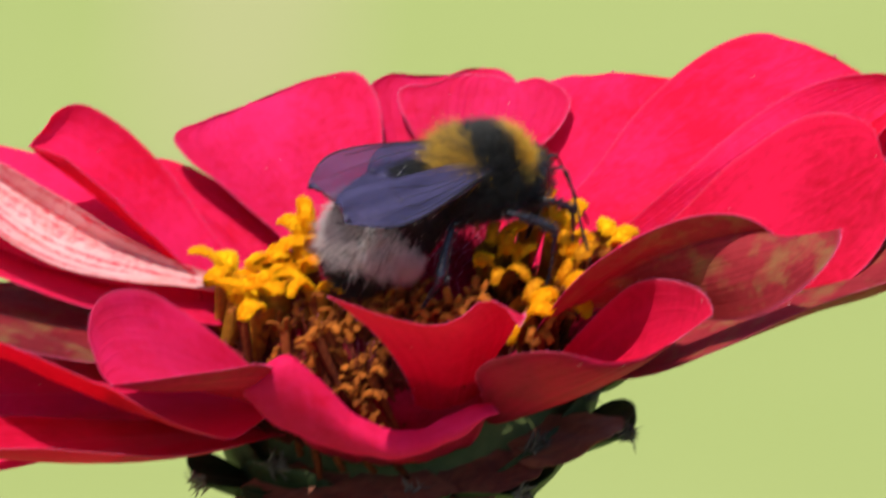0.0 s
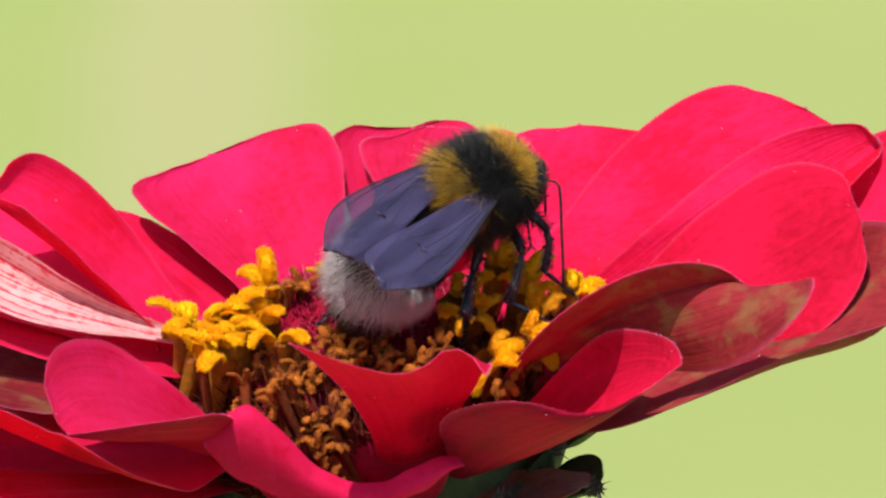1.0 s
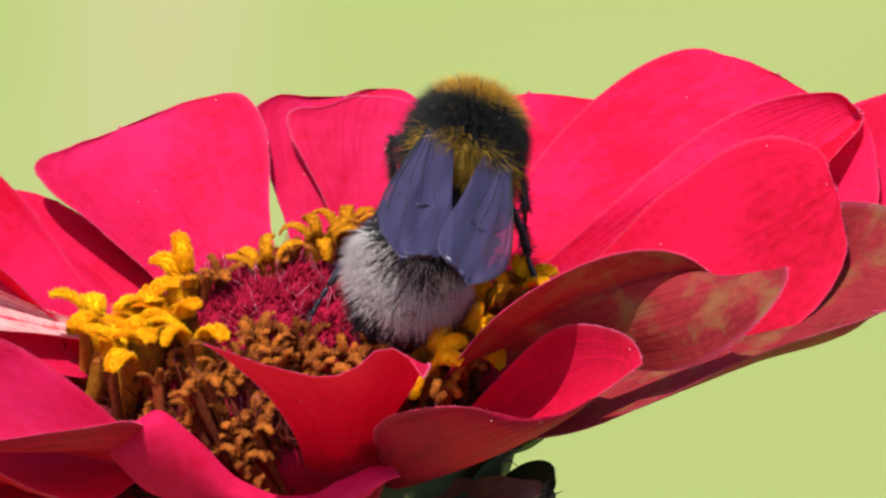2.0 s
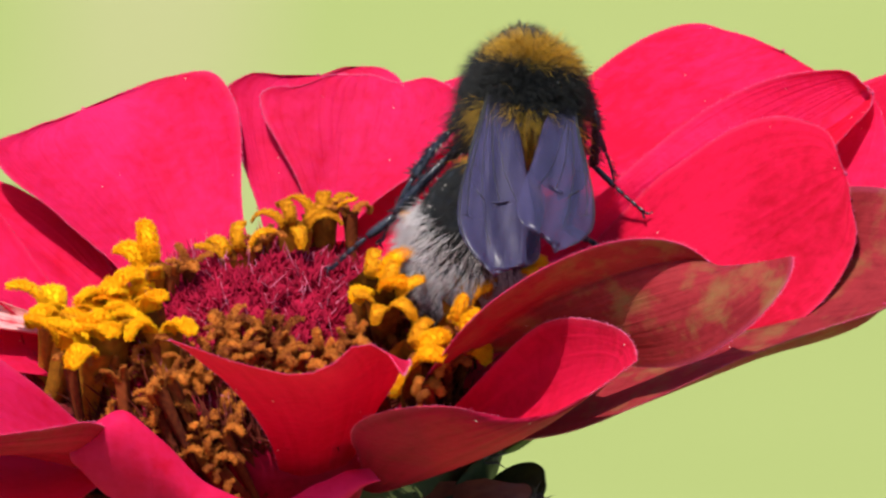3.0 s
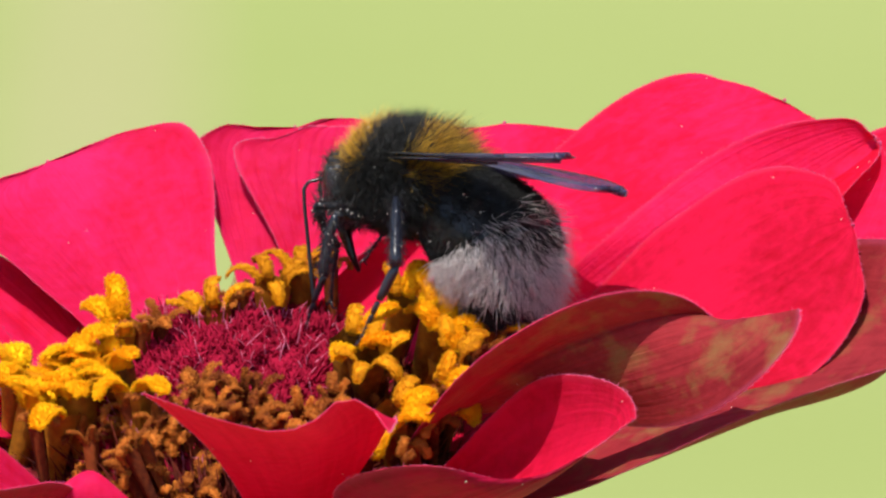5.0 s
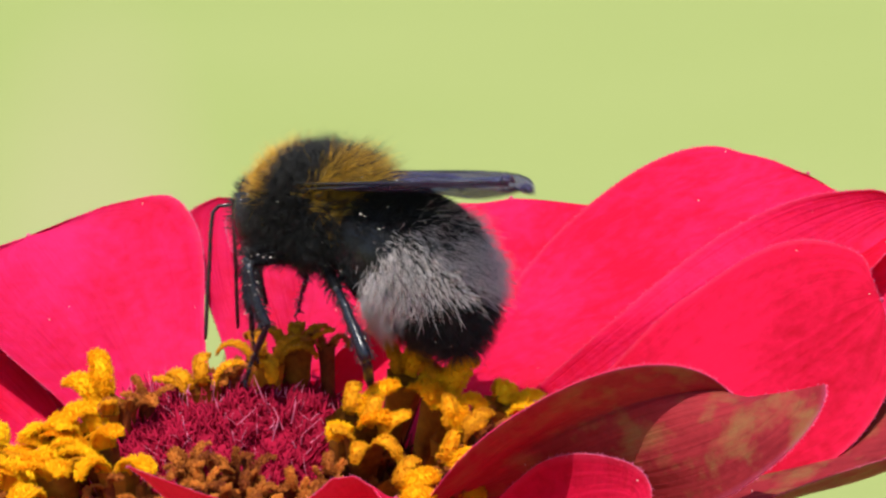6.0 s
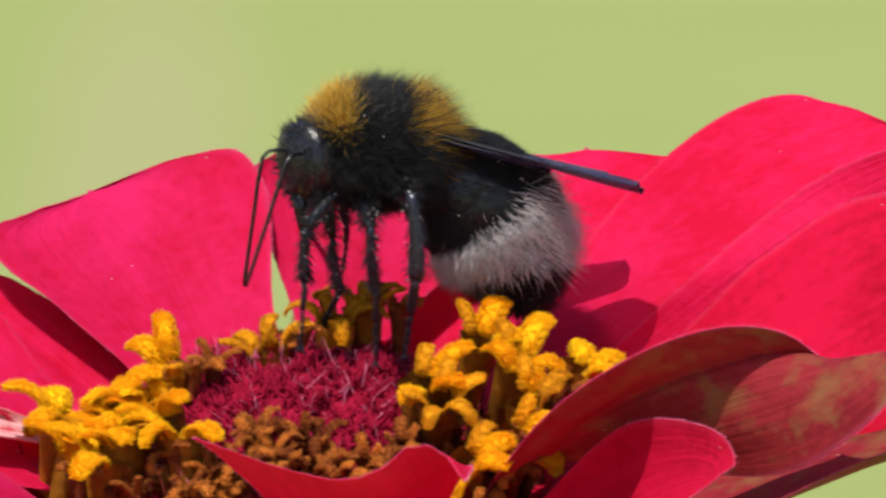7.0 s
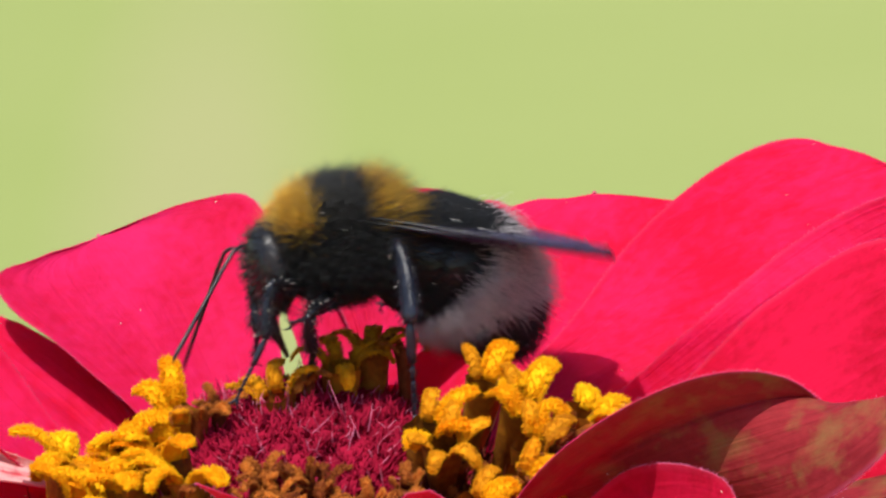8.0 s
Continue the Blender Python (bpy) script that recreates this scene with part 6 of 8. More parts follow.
    walk(limbs["front", "right", "leg"], [
        (0.00, pose(0.00130, -0.00120, -0.00190, -54.8, -13.9, -46.9)),
        (0.30, pose(0.00130, -0.00120, -0.00190, -54.3, -13.4, -49.0)),
        (0.50, pose(0.00130, -0.00120, -0.00190, -54.2, -12.2, -49.4)),
        (0.57, pose(0.00130, -0.00120, -0.00190, -53.0, 1.1, -62.0)),
        (0.65, pose(0.00130, -0.00120, -0.00190, -54.7, 14.4, -74.7)),
        (0.73, pose(0.00130, -0.00120, -0.00190, -59.8, 26.9, -89.0)),
        (0.80, pose(0.00130, -0.00120, -0.00190, -69.3, 37.6, -106.5)),
        (1.00, pose(0.00130, -0.00120, -0.00190, -50.4, 23.3, -70.6)),
        (1.30, pose(0.00130, -0.00120, -0.00190, -51.8, 23.7, -74.1)),
        (1.50, pose(0.00130, -0.00120, -0.00190, -57.0, 36.3, -84.4)),
        (1.70, pose(0.00130, -0.00120, -0.00190, -69.5, 22.9, -109.2)),
        (2.80, pose(0.00130, -0.00120, -0.00190, -58.6, 12.8, -74.6)),
        (3.00, pose(0.00130, -0.00120, -0.00190, -60.9, 15.4, -84.0)),
        (3.20, pose(0.00130, -0.00120, -0.00190, -58.9, 14.4, -76.2)),
        (3.50, pose(0.00130, -0.00120, -0.00190, -55.6, 6.6, -58.5)),
        (3.70, pose(0.00130, -0.00120, -0.00190, -54.9, -0.7, -44.4)),
        (4.00, pose(0.00130, -0.00120, -0.00190, -55.4, -5.5, -35.0)),
        (4.20, pose(0.00130, -0.00120, -0.00190, -55.9, -7.2, -30.2)),
        (4.75, pose(0.00130, -0.00120, -0.00190, -56.0, -7.8, -29.6)),
        (5.30, pose(0.00130, -0.00120, -0.00190, -56.1, -8.4, -29.1)),
        (5.50, pose(0.00130, -0.00120, -0.00190, -56.2, 9.2, -40.2)),
        (5.70, pose(0.00130, -0.00120, -0.00190, -56.7, 13.7, -43.1)),
        (6.00, pose(0.00130, -0.00120, -0.00190, -56.2, 5.5, -40.2)),
        (6.30, pose(0.00130, -0.00120, -0.00190, -56.2, 1.3, -38.6)),
        (6.50, pose(0.00130, -0.00120, -0.00190, -56.4, -7.8, -35.1)),
        (6.70, pose(0.00130, -0.00120, -0.00190, -60.3, 28.1, -56.5)),
        (6.85, pose(0.00130, -0.00120, -0.00190, -68.6, 62.5, -67.6)),
        (7.00, pose(0.00130, -0.00120, -0.00190, 170.9, 78.3, 169.5)),
        (7.15, pose(0.00130, -0.00120, -0.00190, -104.0, 69.2, -103.3)),
        (7.30, pose(0.00130, -0.00120, -0.00190, -88.8, 47.7, -85.8)),
        (7.50, pose(0.00130, -0.00120, -0.00190, -72.4, 18.5, -57.1)),
        (7.80, pose(0.00130, -0.00120, -0.00190, -70.5, 2.7, -47.0)),
        (8.00, pose(0.00130, -0.00120, -0.00190, -70.7, -6.2, -41.9)),
    ])
    walk(limbs["front", "right", "tibia"], [
        (0.00, pose(0.00260, 0.00000, 0.00000, 79.9, -14.5, 82.4)),
        (0.30, pose(0.00260, 0.00000, 0.00000, 79.3, -25.9, 80.0)),
        (0.50, pose(0.00260, 0.00000, 0.00000, 78.7, -30.2, 78.5)),
        (0.57, pose(0.00260, 0.00000, 0.00000, 59.7, -3.2, 80.1)),
        (0.65, pose(0.00260, 0.00000, 0.00000, 40.3, 19.7, 63.8)),
        (0.73, pose(0.00260, 0.00000, 0.00000, 15.4, 30.1, 31.7)),
        (0.80, pose(0.00260, 0.00000, 0.00000, -4.1, 25.1, -4.8)),
        (1.00, pose(0.00260, 0.00000, 0.00000, 9.7, 60.5, 10.7)),
        (1.30, pose(0.00260, 0.00000, 0.00000, 59.9, 35.5, 77.4)),
        (1.50, pose(0.00260, 0.00000, 0.00000, 35.2, 40.7, 49.1)),
        (1.70, pose(0.00260, 0.00000, 0.00000, -17.4, 36.7, -0.8)),
        (2.80, pose(0.00260, 0.00000, 0.00000, -47.5, 79.7, -36.5)),
        (3.00, pose(0.00260, 0.00000, 0.00000, -29.6, 57.1, -16.7)),
        (3.20, pose(0.00260, 0.00000, 0.00000, -21.8, 62.7, -9.6)),
        (3.50, pose(0.00260, 0.00000, 0.00000, -25.1, 79.1, -14.7)),
        (3.70, pose(0.00260, 0.00000, 0.00000, -147.0, 79.2, -138.2)),
        (4.00, pose(0.00260, 0.00000, 0.00000, -156.0, 74.5, -147.4)),
        (4.20, pose(0.00260, 0.00000, 0.00000, -154.2, 65.8, -145.8)),
        (4.75, pose(0.00260, 0.00000, 0.00000, -161.7, 69.4, -153.6)),
        (5.30, pose(0.00260, 0.00000, 0.00000, -172.2, 72.5, -164.4)),
        (5.50, pose(0.00260, 0.00000, 0.00000, 117.0, 56.4, 115.9)),
        (5.70, pose(0.00260, 0.00000, 0.00000, 105.0, 60.6, 102.4)),
        (6.00, pose(0.00260, 0.00000, 0.00000, 96.3, 58.6, 93.5)),
        (6.30, pose(0.00260, 0.00000, 0.00000, 87.7, 54.0, 83.5)),
        (6.50, pose(0.00260, 0.00000, 0.00000, 103.9, 54.4, 103.4)),
        (6.70, pose(0.00260, 0.00000, 0.00000, 52.5, 52.9, 45.1)),
        (6.85, pose(0.00260, 0.00000, 0.00000, 42.8, 32.1, 14.7)),
        (7.00, pose(0.00260, 0.00000, 0.00000, 43.5, 8.9, -7.7)),
        (7.15, pose(0.00260, 0.00000, 0.00000, 46.9, 0.7, 35.5)),
        (7.30, pose(0.00260, 0.00000, 0.00000, 50.7, -11.7, 77.1)),
        (7.50, pose(0.00260, 0.00000, 0.00000, 79.9, 5.3, 85.9)),
        (7.80, pose(0.00260, 0.00000, 0.00000, 93.4, 13.1, 92.6)),
        (8.00, pose(0.00260, 0.00000, 0.00000, 100.8, 17.1, 99.1)),
    ])
    walk(limbs["front", "right", "tarsus"], [
        (0.00, pose(0.00293, 0.00251, 0.00066, 92.9, 45.2, 106.4)),
        (0.30, pose(0.00301, 0.00232, 0.00114, 92.9, 39.8, 109.3)),
        (0.50, pose(0.00305, 0.00222, 0.00132, 95.5, 50.3, 113.1)),
        (0.57, pose(0.00305, 0.00258, 0.00015, 74.5, 54.1, 96.7)),
        (0.65, pose(0.00369, 0.00221, -0.00088, 51.5, 54.7, 77.9)),
        (0.73, pose(0.00453, 0.00119, -0.00131, 29.7, 51.6, 60.0)),
        (0.80, pose(0.00496, -0.00020, -0.00111, 11.8, 45.5, 45.4)),
        (1.00, pose(0.00387, 0.00024, -0.00228, 32.0, 8.3, 36.5)),
        (1.30, pose(0.00307, 0.00208, -0.00152, 43.8, 29.3, 79.7)),
        (1.50, pose(0.00390, 0.00150, -0.00171, 29.6, 29.8, 70.5)),
        (1.70, pose(0.00470, -0.00003, -0.00157, 5.0, 17.6, 59.6)),
        (2.80, pose(0.00298, -0.00028, -0.00258, -4.1, 40.9, 2.5)),
        (3.00, pose(0.00396, -0.00041, -0.00220, -19.8, 52.6, -17.5)),
        (3.20, pose(0.00379, -0.00020, -0.00233, 3.4, 58.6, 8.1)),
        (3.50, pose(0.00308, -0.00013, -0.00257, 22.7, 43.4, 24.8)),
        (3.70, pose(0.00223, -0.00033, -0.00257, 32.8, -6.7, 28.7)),
        (4.00, pose(0.00201, -0.00038, -0.00252, 37.5, -7.7, 30.3)),
        (4.20, pose(0.00171, -0.00060, -0.00239, 41.4, -9.6, 16.1)),
        (4.75, pose(0.00178, -0.00041, -0.00245, 43.7, 16.8, 45.5)),
        (5.30, pose(0.00184, -0.00021, -0.00250, 62.5, 37.4, 83.7)),
        (5.50, pose(0.00197, 0.00130, -0.00218, 75.7, 54.7, 111.7)),
        (5.70, pose(0.00232, 0.00126, -0.00228, 62.1, 56.6, 96.1)),
        (6.00, pose(0.00252, 0.00136, -0.00224, 14.2, 26.3, 30.1)),
        (6.30, pose(0.00278, 0.00153, -0.00212, 26.7, 33.6, 53.6)),
        (6.50, pose(0.00225, 0.00148, -0.00213, 24.8, 40.1, 47.7)),
        (6.70, pose(0.00372, 0.00112, -0.00209, 21.7, 55.5, 50.1)),
        (6.85, pose(0.00475, 0.00056, -0.00139, -1.3, 21.7, -3.7)),
        (7.00, pose(0.00516, -0.00035, -0.00040, 6.6, -13.1, -43.9)),
        (7.15, pose(0.00473, 0.00152, -0.00003, 3.5, 0.9, -30.4)),
        (7.30, pose(0.00317, 0.00250, 0.00053, -0.6, 15.0, -18.3)),
        (7.50, pose(0.00279, 0.00260, -0.00024, -10.9, -1.4, -12.0)),
        (7.80, pose(0.00248, 0.00255, -0.00059, -11.3, 11.2, 4.8)),
        (8.00, pose(0.00220, 0.00247, -0.00077, 2.8, 60.4, 30.7)),
    ])
    walk(limbs["middle", "left", "leg"], [
        (0.00, pose(0.00010, 0.00140, -0.00210, 77.7, -18.5, 92.6)),
        (0.30, pose(0.00010, 0.00140, -0.00210, 77.5, -16.2, 93.3)),
        (0.50, pose(0.00010, 0.00140, -0.00210, 77.5, -14.8, 93.5)),
        (0.65, pose(0.00010, 0.00140, -0.00210, 77.5, 3.6, 93.1)),
        (0.80, pose(0.00010, 0.00140, -0.00210, 77.4, 22.0, 92.7)),
        (1.00, pose(0.00010, 0.00140, -0.00210, 75.6, 16.1, 87.2)),
        (1.30, pose(0.00010, 0.00140, -0.00210, 75.1, 21.6, 85.5)),
        (1.50, pose(0.00010, 0.00140, -0.00210, 75.3, 22.0, 86.0)),
        (1.70, pose(0.00010, 0.00140, -0.00210, 78.5, 36.6, 92.6)),
        (2.80, pose(0.00010, 0.00140, -0.00210, 88.9, 22.2, 113.3)),
        (2.90, pose(0.00010, 0.00140, -0.00210, 94.3, 18.3, 129.1)),
        (3.00, pose(0.00010, 0.00140, -0.00210, 98.4, 13.2, 144.1)),
        (3.10, pose(0.00010, 0.00140, -0.00210, 95.3, 21.3, 133.5)),
        (3.20, pose(0.00010, 0.00140, -0.00210, 90.3, 28.7, 121.8)),
        (3.50, pose(0.00010, 0.00140, -0.00210, 86.2, 9.1, 109.2)),
        (3.60, pose(0.00010, 0.00140, -0.00210, 85.2, 0.4, 97.4)),
        (3.70, pose(0.00010, 0.00140, -0.00210, 86.0, -8.4, 85.6)),
        (4.00, pose(0.00010, 0.00140, -0.00210, 86.9, -22.8, 82.1)),
        (4.10, pose(0.00010, 0.00140, -0.00210, 85.7, 1.3, 88.6)),
        (4.20, pose(0.00010, 0.00140, -0.00210, 87.2, 25.3, 95.2)),
        (4.75, pose(0.00010, 0.00140, -0.00210, 79.7, 9.7, 70.7)),
        (5.30, pose(0.00010, 0.00140, -0.00210, 79.3, -7.5, 48.5)),
        (5.40, pose(0.00010, 0.00140, -0.00210, 80.3, 18.3, 59.4)),
        (5.50, pose(0.00010, 0.00140, -0.00210, 88.2, 43.2, 74.4)),
        (5.70, pose(0.00010, 0.00140, -0.00210, 87.4, 32.1, 73.2)),
        (6.00, pose(0.00010, 0.00140, -0.00210, 87.5, 2.1, 73.5)),
        (6.30, pose(0.00010, 0.00140, -0.00210, 87.4, -9.6, 74.9)),
        (6.50, pose(0.00010, 0.00140, -0.00210, 87.1, -14.8, 76.2)),
        (6.70, pose(0.00010, 0.00140, -0.00210, 87.2, 17.0, 79.7)),
        (7.00, pose(0.00010, 0.00140, -0.00210, 89.8, 26.0, 86.7)),
        (7.30, pose(0.00010, 0.00140, -0.00210, 88.7, 6.8, 82.8)),
        (7.50, pose(0.00010, 0.00140, -0.00210, 88.8, 13.0, 83.4)),
        (7.80, pose(0.00010, 0.00140, -0.00210, 88.7, -4.3, 83.0)),
        (8.00, pose(0.00010, 0.00140, -0.00210, 83.0, 19.4, 42.4)),
    ])
    walk(limbs["middle", "left", "tibia"], [
        (0.00, pose(0.00290, 0.00000, 0.00000, -62.1, -54.2, -70.3)),
        (0.30, pose(0.00290, 0.00000, 0.00000, -76.7, -71.0, -51.4)),
        (0.50, pose(0.00290, 0.00000, 0.00000, -79.2, -72.3, -47.3)),
        (0.65, pose(0.00290, 0.00000, 0.00000, -31.6, -28.1, -82.6)),
        (0.80, pose(0.00290, 0.00000, 0.00000, -27.2, 22.3, -74.6)),
        (1.00, pose(0.00290, 0.00000, 0.00000, -35.8, 21.9, -86.6)),
        (1.30, pose(0.00290, 0.00000, 0.00000, -38.1, 21.2, -86.8)),
        (1.50, pose(0.00290, 0.00000, 0.00000, -37.3, 26.9, -85.7)),
        (1.70, pose(0.00290, 0.00000, 0.00000, -30.9, 29.4, -75.7)),
        (2.80, pose(0.00290, 0.00000, 0.00000, -8.8, 25.5, -74.3)),
        (2.90, pose(0.00290, 0.00000, 0.00000, 22.3, 26.9, -34.6)),
        (3.00, pose(0.00290, 0.00000, 0.00000, 38.2, 7.9, -0.6)),
        (3.10, pose(0.00290, 0.00000, 0.00000, 27.2, 16.6, -30.5)),
        (3.20, pose(0.00290, 0.00000, 0.00000, 9.4, 13.3, -60.6)),
        (3.50, pose(0.00290, 0.00000, 0.00000, -4.9, 10.5, -91.4)),
        (3.60, pose(0.00290, 0.00000, 0.00000, -18.0, 2.8, -107.1)),
        (3.70, pose(0.00290, 0.00000, 0.00000, -29.2, -9.1, -119.4)),
        (4.00, pose(0.00290, 0.00000, 0.00000, -33.0, 3.4, -127.9)),
        (4.10, pose(0.00290, 0.00000, 0.00000, -20.8, 27.5, -86.9)),
        (4.20, pose(0.00290, 0.00000, 0.00000, 1.7, 40.0, -33.9)),
        (4.75, pose(0.00290, 0.00000, 0.00000, -35.3, 27.2, -80.1)),
        (5.30, pose(0.00290, 0.00000, 0.00000, -61.7, -3.1, -98.0)),
        (5.40, pose(0.00290, 0.00000, 0.00000, -45.4, 13.8, -64.0)),
        (5.50, pose(0.00290, 0.00000, 0.00000, -30.1, 18.7, -22.9)),
        (5.70, pose(0.00290, 0.00000, 0.00000, -39.1, 10.2, -64.9)),
        (6.00, pose(0.00290, 0.00000, 0.00000, -41.3, 22.8, -99.1)),
        (6.30, pose(0.00290, 0.00000, 0.00000, -39.1, 19.3, -107.2)),
        (6.50, pose(0.00290, 0.00000, 0.00000, -37.4, 13.8, -109.9)),
        (6.70, pose(0.00290, 0.00000, 0.00000, -41.3, 26.4, -102.6)),
        (7.00, pose(0.00290, 0.00000, 0.00000, -32.1, 17.8, -86.1)),
        (7.30, pose(0.00290, 0.00000, 0.00000, -36.2, 14.5, -106.1)),
        (7.50, pose(0.00290, 0.00000, 0.00000, -35.3, -15.4, -124.5)),
        (7.80, pose(0.00290, 0.00000, 0.00000, -36.4, -13.5, -139.5)),
        (8.00, pose(0.00290, 0.00000, 0.00000, -63.2, -18.6, -120.2)),
    ])
    walk(limbs["middle", "left", "tarsus"], [
        (0.00, pose(0.00353, -0.00176, 0.00260, -41.3, 24.5, -102.5)),
        (0.30, pose(0.00355, -0.00081, 0.00303, -35.5, 23.5, -88.7)),
        (0.50, pose(0.00356, -0.00071, 0.00305, -36.8, 30.8, -91.3)),
        (0.65, pose(0.00326, -0.00280, 0.00151, -39.6, 34.6, -83.9)),
        (0.80, pose(0.00369, -0.00285, -0.00121, -43.3, 37.4, -77.0)),
        (1.00, pose(0.00308, -0.00296, -0.00119, -53.5, 16.0, -91.2)),
        (1.30, pose(0.00307, -0.00298, -0.00116, -55.2, 20.7, -90.4)),
        (1.50, pose(0.00311, -0.00285, -0.00145, -51.6, 33.7, -83.3)),
        (1.70, pose(0.00359, -0.00270, -0.00157, -49.1, 32.8, -79.3)),
        (2.80, pose(0.00368, -0.00278, -0.00138, -32.3, 24.9, -90.4)),
        (2.90, pose(0.00525, -0.00162, -0.00145, 7.0, 37.6, -44.3)),
        (3.00, pose(0.00607, -0.00003, -0.00044, 34.9, 17.8, -0.9)),
        (3.10, pose(0.00554, -0.00156, -0.00092, 17.0, 37.6, -26.7)),
        (3.20, pose(0.00443, -0.00271, -0.00074, -17.6, 40.9, -63.7)),
        (3.50, pose(0.00282, -0.00315, -0.00058, -18.4, 40.6, -70.7)),
        (3.60, pose(0.00196, -0.00306, -0.00016, -47.0, 14.4, -114.1)),
        (3.70, pose(0.00135, -0.00275, 0.00050, -56.2, -24.6, -137.1)),
        (4.00, pose(0.00094, -0.00252, -0.00019, -74.7, -28.6, -117.8)),
        (4.10, pose(0.00305, -0.00284, -0.00148, -56.6, -33.5, -117.0)),
        (4.20, pose(0.00493, -0.00137, -0.00206, -36.5, -32.6, -119.3)),
        (4.75, pose(0.00339, -0.00280, -0.00146, -76.1, -22.7, -94.4)),
        (5.30, pose(0.00246, -0.00317, 0.00017, -103.9, 1.6, -93.7)),
        (5.40, pose(0.00426, -0.00279, -0.00077, -88.5, 16.2, -68.4)),
        (5.50, pose(0.00569, -0.00118, -0.00103, -74.1, 23.3, -36.5)),
        (5.70, pose(0.00424, -0.00285, -0.00057, -82.2, 1.9, -77.6)),
        (6.00, pose(0.00244, -0.00291, -0.00124, -85.8, -27.0, -96.3)),
        (6.30, pose(0.00201, -0.00289, -0.00106, -88.3, -21.5, -99.7)),
        (6.50, pose(0.00184, -0.00292, -0.00076, -84.3, -21.3, -113.6)),
        (6.70, pose(0.00228, -0.00280, -0.00142, -78.1, 15.9, -103.3)),
        (7.00, pose(0.00311, -0.00304, -0.00098, -68.3, 13.0, -81.4)),
        (7.30, pose(0.00204, -0.00298, -0.00080, -72.9, -2.4, -107.2)),
        (7.50, pose(0.00115, -0.00254, 0.00085, -65.6, -16.9, -139.4)),
        (7.80, pose(0.00053, -0.00202, 0.00075, -91.9, -15.9, -79.3)),
        (8.00, pose(0.00137, -0.00262, 0.00102, -109.3, -26.0, -117.9)),
    ])
    walk(limbs["middle", "right", "leg"], [
        (0.00, pose(0.00010, -0.00140, -0.00210, -79.9, -21.0, -91.2)),
        (0.30, pose(0.00010, -0.00140, -0.00210, -79.8, -20.9, -91.5)),
        (0.50, pose(0.00010, -0.00140, -0.00210, -79.5, -20.0, -92.3)),
        (0.57, pose(0.00010, -0.00140, -0.00210, -77.6, -6.5, -100.7)),
        (0.65, pose(0.00010, -0.00140, -0.00210, -77.6, 7.2, -108.7)),
        (0.73, pose(0.00010, -0.00140, -0.00210, -79.7, 20.7, -117.1)),
        (0.80, pose(0.00010, -0.00140, -0.00210, -84.4, 33.8, -127.2)),
        (0.90, pose(0.00010, -0.00140, -0.00210, -76.7, 21.5, -111.0)),
        (1.00, pose(0.00010, -0.00140, -0.00210, -73.2, 8.0, -97.4)),
        (1.15, pose(0.00010, -0.00140, -0.00210, -72.2, 9.5, -90.7)),
        (1.30, pose(0.00010, -0.00140, -0.00210, -71.0, 10.9, -84.1)),
        (1.40, pose(0.00010, -0.00140, -0.00210, -72.2, 18.4, -88.6)),
        (1.50, pose(0.00010, -0.00140, -0.00210, -74.0, 25.8, -93.5)),
        (1.60, pose(0.00010, -0.00140, -0.00210, -81.7, 23.9, -111.7)),
        (1.70, pose(0.00010, -0.00140, -0.00210, -88.3, 20.0, -129.1)),
        (2.25, pose(0.00010, -0.00140, -0.00210, -84.1, 10.1, -113.2)),
        (2.80, pose(0.00010, -0.00140, -0.00210, -82.8, -0.5, -98.3)),
        (3.00, pose(0.00010, -0.00140, -0.00210, -83.6, -7.6, -87.3)),
        (3.20, pose(0.00010, -0.00140, -0.00210, -85.5, -13.3, -77.2)),
        (3.50, pose(0.00010, -0.00140, -0.00210, -86.6, -15.7, -72.6)),
        (3.70, pose(0.00010, -0.00140, -0.00210, -87.9, -18.1, -68.0)),
        (4.00, pose(0.00010, -0.00140, -0.00210, -88.8, -19.6, -65.3)),
        (4.20, pose(0.00010, -0.00140, -0.00210, -89.3, -19.6, -63.9)),
        (4.75, pose(0.00010, -0.00140, -0.00210, -89.4, -18.6, -63.6)),
        (5.30, pose(0.00010, -0.00140, -0.00210, -89.5, -17.5, -63.2)),
        (5.50, pose(0.00010, -0.00140, -0.00210, -86.1, 2.2, -87.8)),
        (5.70, pose(0.00010, -0.00140, -0.00210, -86.1, -2.1, -85.9)),
        (5.85, pose(0.00010, -0.00140, -0.00210, -86.4, -6.7, -82.9)),
        (6.00, pose(0.00010, -0.00140, -0.00210, -86.9, -11.3, -79.7)),
        (6.30, pose(0.00010, -0.00140, -0.00210, -87.6, -16.2, -76.8)),
        (6.50, pose(0.00010, -0.00140, -0.00210, -88.7, -20.5, -73.3)),
        (6.70, pose(0.00010, -0.00140, -0.00210, -86.4, -6.1, -83.0)),
        (7.00, pose(0.00010, -0.00140, -0.00210, -87.2, -13.9, -78.2)),
        (7.30, pose(0.00010, -0.00140, -0.00210, -88.8, -20.4, -73.0)),
        (7.50, pose(0.00010, -0.00140, -0.00210, -89.3, -22.7, -71.5)),
        (7.80, pose(0.00010, -0.00140, -0.00210, -89.5, -24.4, -71.1)),
        (8.00, pose(0.00010, -0.00140, -0.00210, -91.0, -25.8, -67.6)),
    ])
